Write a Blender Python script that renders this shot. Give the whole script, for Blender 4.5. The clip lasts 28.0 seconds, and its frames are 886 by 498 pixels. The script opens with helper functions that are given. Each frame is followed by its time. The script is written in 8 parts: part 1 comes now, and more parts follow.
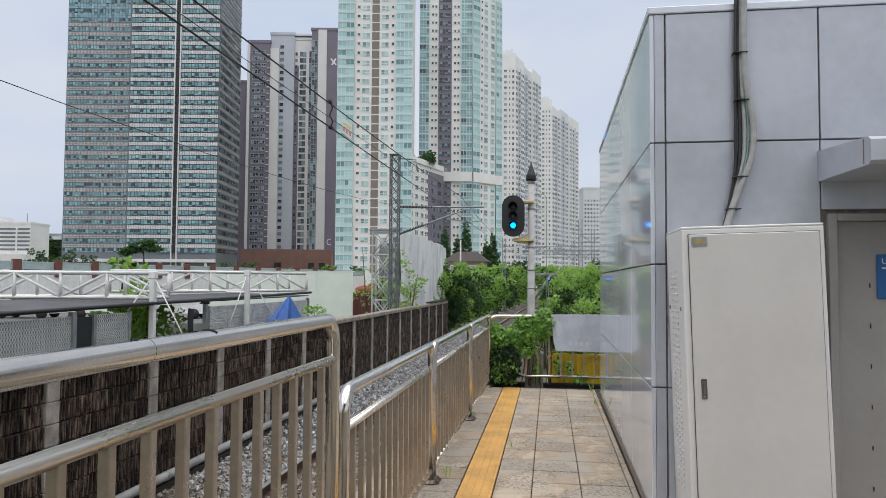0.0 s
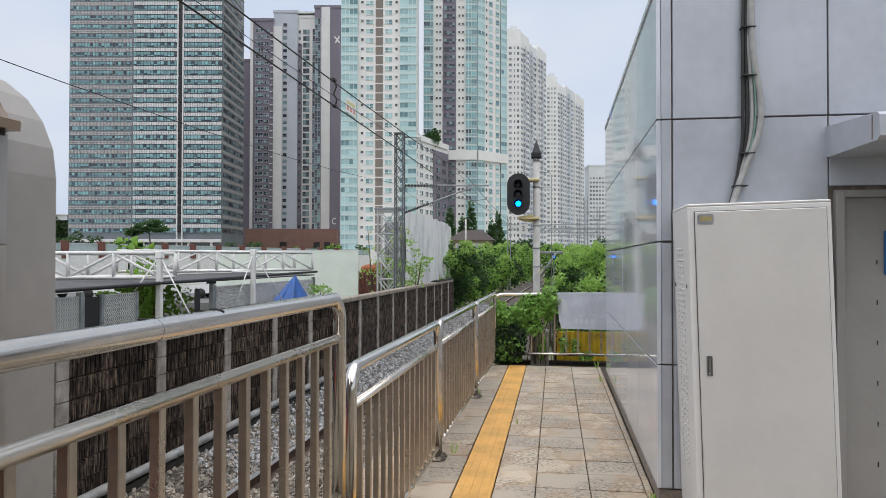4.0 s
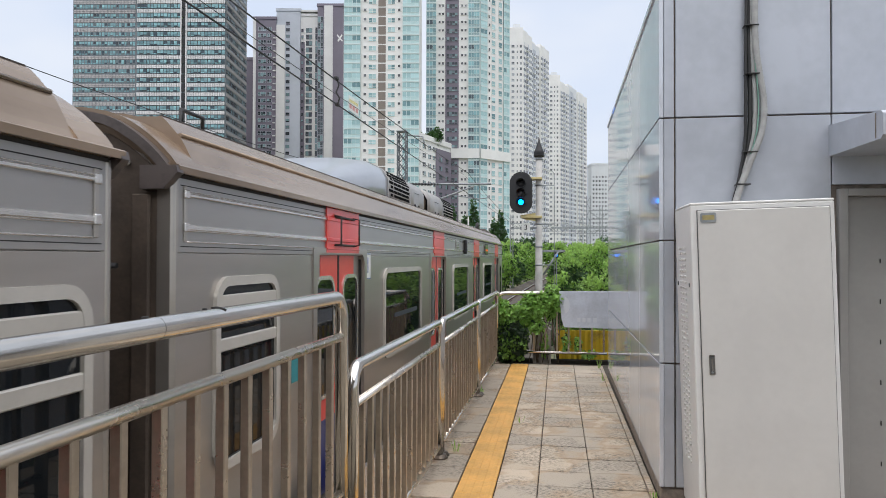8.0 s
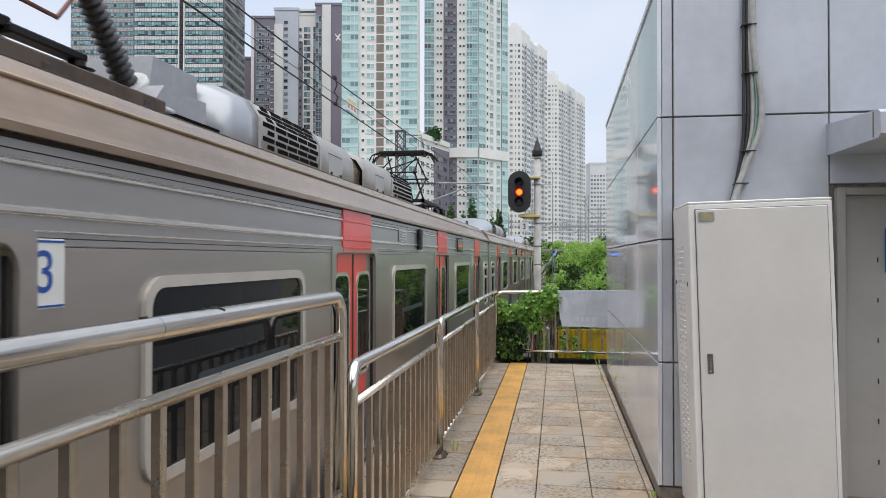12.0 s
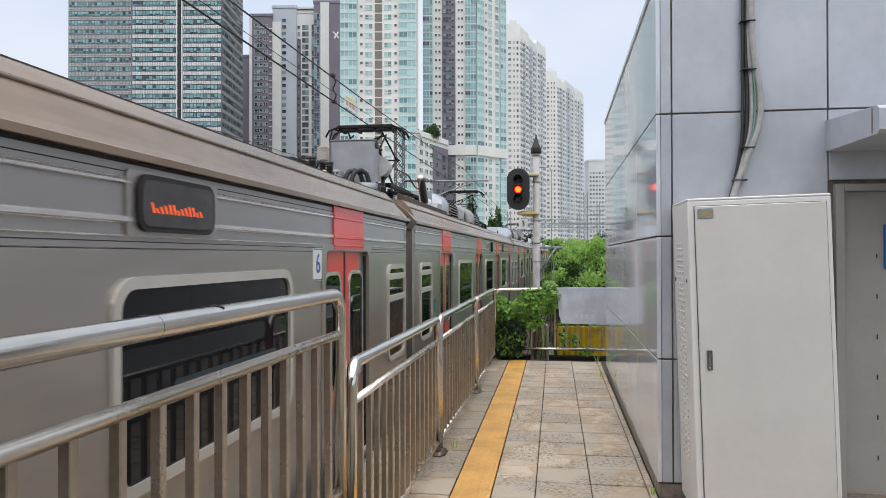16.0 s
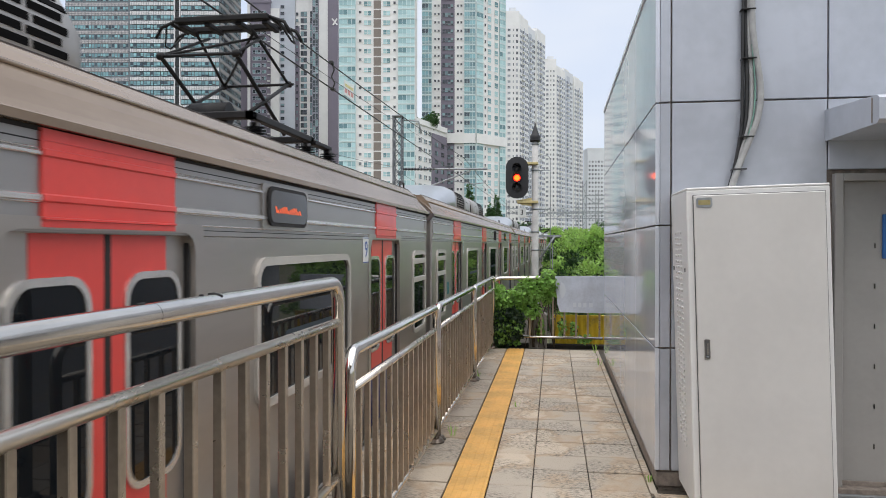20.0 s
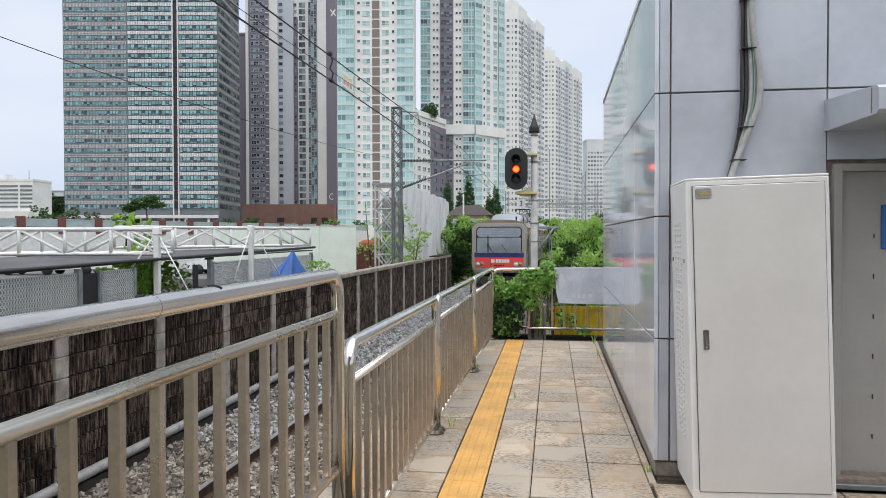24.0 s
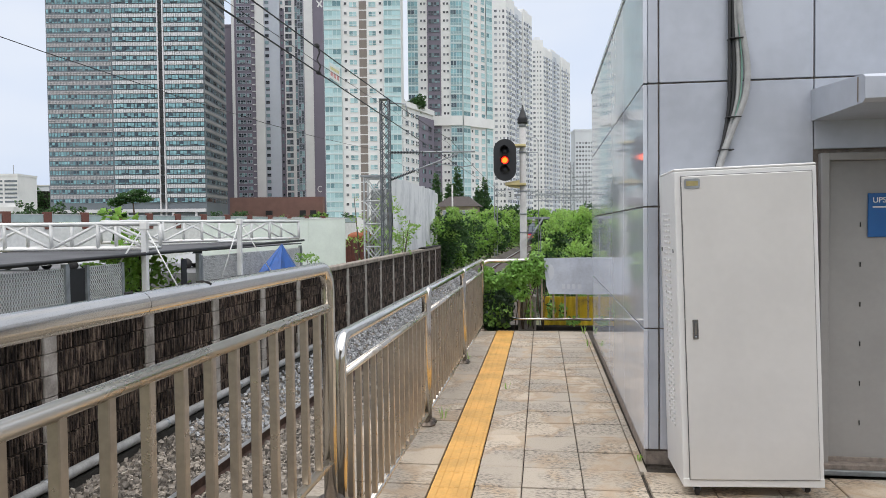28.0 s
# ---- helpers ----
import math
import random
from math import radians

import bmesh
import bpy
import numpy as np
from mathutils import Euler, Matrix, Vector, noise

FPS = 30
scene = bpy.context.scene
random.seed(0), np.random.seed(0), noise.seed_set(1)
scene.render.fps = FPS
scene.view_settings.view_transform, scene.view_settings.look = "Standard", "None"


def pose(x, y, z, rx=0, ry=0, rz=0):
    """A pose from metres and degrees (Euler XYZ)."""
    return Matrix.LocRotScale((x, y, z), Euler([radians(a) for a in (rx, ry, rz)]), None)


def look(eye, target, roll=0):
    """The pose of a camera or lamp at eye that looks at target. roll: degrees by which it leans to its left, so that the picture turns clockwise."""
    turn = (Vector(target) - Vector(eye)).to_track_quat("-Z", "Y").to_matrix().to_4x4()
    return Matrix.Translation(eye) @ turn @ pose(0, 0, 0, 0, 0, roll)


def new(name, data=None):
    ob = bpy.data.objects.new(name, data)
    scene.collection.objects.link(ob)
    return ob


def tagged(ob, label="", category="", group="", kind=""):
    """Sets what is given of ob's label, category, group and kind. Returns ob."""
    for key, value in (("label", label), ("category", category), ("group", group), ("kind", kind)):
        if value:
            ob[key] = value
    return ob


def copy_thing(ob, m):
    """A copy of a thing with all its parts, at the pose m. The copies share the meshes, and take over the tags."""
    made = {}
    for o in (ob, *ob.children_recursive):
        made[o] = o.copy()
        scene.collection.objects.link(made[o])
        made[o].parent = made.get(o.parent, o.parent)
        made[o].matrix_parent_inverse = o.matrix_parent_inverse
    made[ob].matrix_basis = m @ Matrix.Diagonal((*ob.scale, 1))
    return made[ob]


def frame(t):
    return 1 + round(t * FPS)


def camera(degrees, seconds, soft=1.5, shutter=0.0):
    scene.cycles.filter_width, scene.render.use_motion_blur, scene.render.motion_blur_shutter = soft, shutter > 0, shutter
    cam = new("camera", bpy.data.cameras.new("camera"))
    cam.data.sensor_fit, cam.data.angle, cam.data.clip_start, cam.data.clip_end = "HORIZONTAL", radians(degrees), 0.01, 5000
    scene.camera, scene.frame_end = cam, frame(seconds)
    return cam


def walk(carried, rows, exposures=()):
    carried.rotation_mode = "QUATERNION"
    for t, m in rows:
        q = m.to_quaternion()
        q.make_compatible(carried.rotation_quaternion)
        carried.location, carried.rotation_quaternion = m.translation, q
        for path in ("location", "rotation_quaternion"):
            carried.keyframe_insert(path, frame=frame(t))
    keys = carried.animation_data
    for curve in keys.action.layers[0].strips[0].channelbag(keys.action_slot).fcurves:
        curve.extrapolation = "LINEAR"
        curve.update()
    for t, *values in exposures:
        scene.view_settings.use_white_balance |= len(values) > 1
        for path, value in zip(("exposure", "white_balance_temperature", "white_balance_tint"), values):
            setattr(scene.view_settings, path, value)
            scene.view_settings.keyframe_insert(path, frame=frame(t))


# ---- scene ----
# Axes: x across the platform, y along it away from the viewer, z up from the platform's end floor.
cam = camera(62.6, 28.0, soft=0.6, shutter=0.05)
walk(cam, [(t, pose(x, y, z, rx, ry, rz)) for t, x, y, z, rx, ry, rz in (
    (0, 0.0053, -0.0084, 1.6935, 92.575, -0.366, 8.556),
    (0.5, 0.0049, -0.0059, 1.6936, 92.428, -0.395, 8.650),
    (1, 0.0051, -0.0058, 1.6932, 91.735, -0.255, 8.689),
    (1.5, 0.0054, -0.0078, 1.6932, 91.102, -0.178, 8.751),
    (2, 0.0052, -0.0083, 1.6934, 90.824, -0.109, 8.808),
    (2.5, 0.0043, -0.0073, 1.6941, 90.711, -0.115, 8.793),
    (3, 0.0040, -0.0074, 1.6942, 90.713, -0.099, 8.841),
    (3.5, 0.0040, -0.0070, 1.6936, 90.797, -0.081, 8.913),
    (5.5, 0.0047, -0.0060, 1.6925, 91.048, -0.153, 9.084),
    (6, 0.0043, -0.0070, 1.6925, 91.056, -0.148, 9.103),
    (6.5, 0.0045, -0.0063, 1.6928, 90.942, -0.240, 9.141),
    (7, 0.0052, -0.0060, 1.6934, 90.853, -0.215, 9.142),
    (7.5, 0.0055, -0.0057, 1.6940, 90.810, -0.175, 9.154),
    (8, 0.0058, -0.0051, 1.6933, 90.778, -0.140, 9.173),
    (8.5, 0.0056, -0.0052, 1.6940, 90.737, -0.158, 9.170),
    (9, 0.0056, -0.0074, 1.6941, 90.719, -0.075, 9.118),
    (9.5, 0.0057, -0.0082, 1.6939, 90.656, -0.070, 9.118),
    (10, 0.0054, -0.0076, 1.6939, 90.656, -0.072, 9.115),
    (10.5, 0.0048, -0.0065, 1.6941, 90.618, -0.164, 9.068),
    (11, 0.0054, -0.0077, 1.6947, 90.640, -0.122, 9.055),
    (11.5, 0.0056, -0.0081, 1.6948, 90.678, -0.054, 9.054),
    (12, 0.0058, -0.0087, 1.6948, 90.714, -0.060, 9.050),
    (12.5, 0.0056, -0.0088, 1.6962, 90.740, -0.099, 9.045),
    (14.5, 0.0038, -0.0084, 1.6944, 90.528, 0.056, 8.981),
    (15, 0.0047, -0.0072, 1.6941, 90.489, 0.020, 8.987),
    (15.5, 0.0050, -0.0070, 1.6940, 90.485, 0.033, 8.978),
    (16, 0.0049, -0.0071, 1.6940, 90.527, 0.119, 8.975),
    (16.5, 0.0044, -0.0076, 1.6949, 90.480, 0.157, 8.952),
    (17, 0.0052, -0.0089, 1.6943, 90.442, 0.158, 8.945),
    (17.5, 0.0053, -0.0070, 1.6934, 90.267, 0.160, 8.981),
    (18, 0.0055, -0.0054, 1.6931, 90.195, 0.118, 8.994),
    (18.5, 0.0052, -0.0042, 1.6931, 90.142, 0.148, 8.965),
    (19, 0.0047, -0.0053, 1.6942, 89.901, 0.099, 8.905),
    (19.5, 0.0047, -0.0057, 1.6946, 89.766, 0.103, 8.904),
    (20, 0.0043, -0.0052, 1.6950, 89.607, -0.048, 8.862),
    (20.5, 0.0034, -0.0047, 1.6956, 89.551, 0.012, 8.878),
    (21, 0.0041, -0.0050, 1.6948, 89.408, -0.057, 8.865),
    (21.5, 0.0049, -0.0075, 1.6946, 89.244, 0.015, 8.875),
    (23.5, 0.0047, -0.0047, 1.6930, 89.024, 0.018, 8.844),
    (24, 0.0047, -0.0043, 1.6944, 88.941, 0.093, 8.800),
    (24.5, 0.0041, -0.0045, 1.6953, 88.990, 0.138, 8.763),
    (25, 0.0045, -0.0047, 1.6948, 88.972, 0.230, 8.772),
    (25.5, 0.0049, -0.0047, 1.6943, 88.845, 0.246, 8.713),
    (26, 0.0051, -0.0047, 1.6949, 88.599, 0.303, 8.652),
    (26.5, 0.0040, -0.0032, 1.6960, 88.494, 0.324, 8.572),
    (27, 0.0032, -0.0012, 1.6973, 88.414, 0.215, 8.228),
    (27.5, 0.0025, -0.0015, 1.6991, 88.585, 0.331, 7.881),
    (28, 0.0009, -0.0007, 1.6999, 88.268, 0.622, 7.949),
)], exposures=((0.0, 0.0), (3.5, 0.05), (5.5, 0.25), (28.0, 0.25)))

# ---- light: a bright overcast sky and a very soft sun ----
world = bpy.data.worlds.new("overcast_sky")
scene.world = world
world.use_nodes = True
wn, wl = world.node_tree.nodes, world.node_tree.links
sky = wn.new("ShaderNodeTexSky")
sky.sky_type, sky.sun_disc = "NISHITA", False
sky.sun_elevation, sky.sun_rotation, sky.dust_density = radians(60), radians(170), 4.0
sky_bg, cloud_bg, sky_mix = wn["Background"], wn.new("ShaderNodeBackground"), wn.new("ShaderNodeMixShader")
wl.new(sky.outputs[0], sky_bg.inputs[0])
sky_bg.inputs[1].default_value = 0.10
w_co, w_map, w_noise, w_ramp = (wn.new("ShaderNode" + n) for n in ("TexCoord", "Mapping", "TexNoise", "ValToRGB"))
w_map.inputs["Scale"].default_value = (1.2, 1.2, 3.0)
w_noise.inputs["Scale"].default_value, w_noise.inputs["Detail"].default_value = 1.6, 4.0
w_ramp.color_ramp.elements[0].position, w_ramp.color_ramp.elements[0].color = 0.3, (0.60, 0.71, 0.92, 1)
w_ramp.color_ramp.elements[1].position, w_ramp.color_ramp.elements[1].color = 0.72, (0.86, 0.89, 0.95, 1)
wl.new(w_co.outputs["Generated"], w_map.inputs[0])
wl.new(w_map.outputs[0], w_noise.inputs["Vector"])
wl.new(w_noise.outputs["Fac"], w_ramp.inputs[0])
wl.new(w_ramp.outputs[0], cloud_bg.inputs[0])
cloud_bg.inputs[1].default_value = 0.93
sky_mix.inputs[0].default_value = 0.88
wl.new(sky_bg.outputs[0], sky_mix.inputs[1])
wl.new(cloud_bg.outputs[0], sky_mix.inputs[2])
wl.new(sky_mix.outputs[0], wn["World Output"].inputs[0])
sun_data = bpy.data.lights.new("sun", "SUN")
sun_data.energy, sun_data.angle, sun_data.color = 2.6, radians(100), (1.0, 0.96, 0.91)
sun = new("sun", sun_data)
sun.matrix_world = look((2, -11, 40), (0, 0, 0))


# ---- materials ----
def material(name, color, rough=0.6, metal=0.0, vary=0.0, scale=4.0, color2=None, bump=0.0, bump_scale=60.0, coat=0.0,
             emit=None, emit_strength=0.0, by="", stretch=(1, 1, 1), spec=0.5, rough_vary=0.0, contrast=(0.35, 0.65), shade=0.25, laid=False, grain=0.35):
    """Base colour mixed with a second one by noise at two scales; by: 'object' or 'island' adds a shade per piece; laid: the pattern runs on over alike pieces."""
    m = bpy.data.materials.new(name)
    m.use_nodes = True
    n, l = m.node_tree.nodes, m.node_tree.links
    b = n["Principled BSDF"]
    b.inputs["Roughness"].default_value, b.inputs["Metallic"].default_value = rough, metal
    b.inputs["Coat Weight"].default_value, b.inputs["Specular IOR Level"].default_value = coat, spec
    c1 = (*color, 1)
    c2 = (*(color2 or tuple(v * (1 - vary) for v in color)), 1)
    co, mp = n.new("ShaderNodeTexCoord"), n.new("ShaderNodeMapping")
    mp.inputs["Scale"].default_value = stretch
    if laid:
        l.new(n.new("ShaderNodeNewGeometry").outputs["Position"], mp.inputs[0])
    else:
        l.new(co.outputs["Object"], mp.inputs[0])
    out = None
    if vary or color2:
        t1, t2, mx = n.new("ShaderNodeTexNoise"), n.new("ShaderNodeTexNoise"), n.new("ShaderNodeMath")
        t1.inputs["Scale"].default_value, t1.inputs["Detail"].default_value = scale, 6
        t2.inputs["Scale"].default_value, t2.inputs["Detail"].default_value = scale * 9, 3
        mx.operation = "MULTIPLY_ADD"
        mx.inputs[1].default_value = grain
        l.new(mp.outputs[0], t1.inputs["Vector"])
        l.new(mp.outputs[0], t2.inputs["Vector"])
        sub = n.new("ShaderNodeMath")
        sub.operation = "SUBTRACT"
        sub.inputs[1].default_value = 0.5
        l.new(t2.outputs["Fac"], sub.inputs[0])
        l.new(sub.outputs[0], mx.inputs[0])
        l.new(t1.outputs["Fac"], mx.inputs[2])
        rp = n.new("ShaderNodeMapRange")
        rp.inputs["From Min"].default_value, rp.inputs["From Max"].default_value = contrast
        l.new(mx.outputs[0], rp.inputs[0])
        mix = n.new("ShaderNodeMix")
        mix.data_type = "RGBA"
        mix.inputs["A"].default_value, mix.inputs["B"].default_value = c1, c2
        l.new(rp.outputs[0], mix.inputs["Factor"])
        out = mix.outputs["Result"]
        if rough_vary:
            rr = n.new("ShaderNodeMapRange")
            rr.inputs["To Min"].default_value, rr.inputs["To Max"].default_value = rough - rough_vary, rough + rough_vary
            l.new(rp.outputs[0], rr.inputs[0])
            l.new(rr.outputs[0], b.inputs["Roughness"])
    if by:
        src = n.new("ShaderNodeObjectInfo") if by == "object" else n.new("ShaderNodeNewGeometry")
        hv = n.new("ShaderNodeHueSaturation")
        mr = n.new("ShaderNodeMapRange")
        mr.inputs["To Min"].default_value, mr.inputs["To Max"].default_value = 1 - shade, 1 + shade
        l.new(src.outputs["Random" if by == "object" else "Random Per Island"], mr.inputs[0])
        l.new(mr.outputs[0], hv.inputs["Value"])
        if out:
            l.new(out, hv.inputs["Color"])
        else:
            hv.inputs["Color"].default_value = c1
        out = hv.outputs[0]
    if out:
        l.new(out, b.inputs["Base Color"])
    else:
        b.inputs["Base Color"].default_value = c1
    if bump:
        t3, bp = n.new("ShaderNodeTexNoise"), n.new("ShaderNodeBump")
        t3.inputs["Scale"].default_value, t3.inputs["Detail"].default_value = bump_scale, 4
        bp.inputs["Strength"].default_value, bp.inputs["Distance"].default_value = bump, 0.01
        l.new(mp.outputs[0], t3.inputs["Vector"])
        l.new(t3.outputs["Fac"], bp.inputs["Height"])
        l.new(bp.outputs[0], b.inputs["Normal"])
    if emit:
        b.inputs["Emission Color"].default_value = (*emit, 1)
        b.inputs["Emission Strength"].default_value = emit_strength
    return m


def paving_material(name, clean, damp, dirt, amount):
    """Concrete paving: soft damp-grey patches, dark streaky dirt within some of them, and a fine grain; the pattern runs on over the tiles."""
    m = bpy.data.materials.new(name)
    m.use_nodes = True
    n, l = m.node_tree.nodes, m.node_tree.links
    b = n["Principled BSDF"]
    b.inputs["Roughness"].default_value = 0.82
    geo = n.new("ShaderNodeNewGeometry")
    def noise(scale, detail, stretch=(1, 1, 1), shift=(0, 0, 0)):
        mp, t = n.new("ShaderNodeMapping"), n.new("ShaderNodeTexNoise")
        mp.inputs["Scale"].default_value, mp.inputs["Location"].default_value = stretch, shift
        t.inputs["Scale"].default_value, t.inputs["Detail"].default_value = scale, detail
        l.new(geo.outputs["Position"], mp.inputs[0])
        l.new(mp.outputs[0], t.inputs["Vector"])
        return t.outputs["Fac"]
    def band(src, lo, hi, a=0.0, z=1.0):
        r = n.new("ShaderNodeMapRange")
        r.inputs["From Min"].default_value, r.inputs["From Max"].default_value = lo, hi
        r.inputs["To Min"].default_value, r.inputs["To Max"].default_value = a, z
        l.new(src, r.inputs[0])
        return r.outputs[0]
    def times(a, c):
        k = n.new("ShaderNodeMath")
        k.operation = "MULTIPLY"
        l.new(a, k.inputs[0])
        l.new(c, k.inputs[1])
        return k.outputs[0]
    def blend(fac, a, col):
        mx = n.new("ShaderNodeMix")
        mx.data_type = "RGBA"
        l.new(fac, mx.inputs["Factor"])
        if isinstance(a, tuple):
            mx.inputs["A"].default_value = (*a, 1)
        else:
            l.new(a, mx.inputs["A"])
        mx.inputs["B"].default_value = (*col, 1)
        return mx.outputs["Result"]
    wet = noise(1.7, 5, (1, 0.8, 1))
    patch = band(wet, 0.45, 0.53, 0.0, 0.85)
    ring = times(band(wet, 0.41, 0.46), band(wet, 0.53, 0.465, 0.0, 0.75))
    streaks = times(band(noise(2.0, 3, shift=(4, 7, 0)), 0.43, 0.53), band(noise(52, 12, (0.6, 1.3, 1)), 0.475, 0.59, 0.0, amount))
    specks = band(noise(90, 3), 0.56, 0.70, 0.0, 0.5)
    col = blend(streaks, blend(specks, blend(ring, blend(patch, clean, damp), tuple(v * k for v, k in zip(clean, (0.72, 0.62, 0.52)))), tuple(v * 0.5 for v in clean)), dirt)
    info, hv = n.new("ShaderNodeObjectInfo"), n.new("ShaderNodeHueSaturation")
    l.new(band(info.outputs["Random"], 0, 1, 0.95, 1.05), hv.inputs["Value"])
    l.new(col, hv.inputs["Color"])
    l.new(hv.outputs[0], b.inputs["Base Color"])
    bp = n.new("ShaderNodeBump")
    bp.inputs["Strength"].default_value, bp.inputs["Distance"].default_value = 0.35, 0.006
    l.new(noise(90, 4), bp.inputs["Height"])
    l.new(bp.outputs[0], b.inputs["Normal"])
    return m


def pane_material(name, dark, light, rough=0.08, cut=0.16):
    """Window glass of far facades: each pane dark or pale (blinds, curtains) by its island."""
    m = bpy.data.materials.new(name)
    m.use_nodes = True
    n, l = m.node_tree.nodes, m.node_tree.links
    b = n["Principled BSDF"]
    b.inputs["Roughness"].default_value, b.inputs["Specular IOR Level"].default_value = rough, 0.8
    g, rp = n.new("ShaderNodeNewGeometry"), n.new("ShaderNodeValToRGB")
    e = rp.color_ramp.elements
    e[0].position, e[0].color = 0.0, (*dark, 1)
    e[1].position, e[1].color = 1.0, (*light, 1)
    for at, q in ((cut, 0.0), (cut + 0.06, 0.42), (0.8, 0.72)):
        k = e.new(at)
        k.color = (*[a * (1 - q) + c * q for a, c in zip(dark, light)], 1)
    oi, ad, fr = n.new("ShaderNodeObjectInfo"), n.new("ShaderNodeMath"), n.new("ShaderNodeMath")
    fr.operation = "FRACT"
    l.new(g.outputs["Random Per Island"], ad.inputs[0])
    l.new(oi.outputs["Random"], ad.inputs[1])
    l.new(ad.outputs[0], fr.inputs[0])
    l.new(fr.outputs[0], rp.inputs[0])
    l.new(rp.outputs[0], b.inputs["Base Color"])
    return m


def leaf_material(name, base, tip):
    m = material(name, base, rough=0.45, by="island", spec=0.4, shade=0.55)
    n, l = m.node_tree.nodes, m.node_tree.links
    b = n["Principled BSDF"]
    tr, mx = n.new("ShaderNodeBsdfTranslucent"), n.new("ShaderNodeMixShader")
    tr.inputs[0].default_value = (*tip, 1)
    mx.inputs[0].default_value = 0.36
    l.new(b.outputs[0], mx.inputs[1])
    l.new(tr.outputs[0], mx.inputs[2])
    l.new(mx.outputs[0], n["Material Output"].inputs[0])
    return m


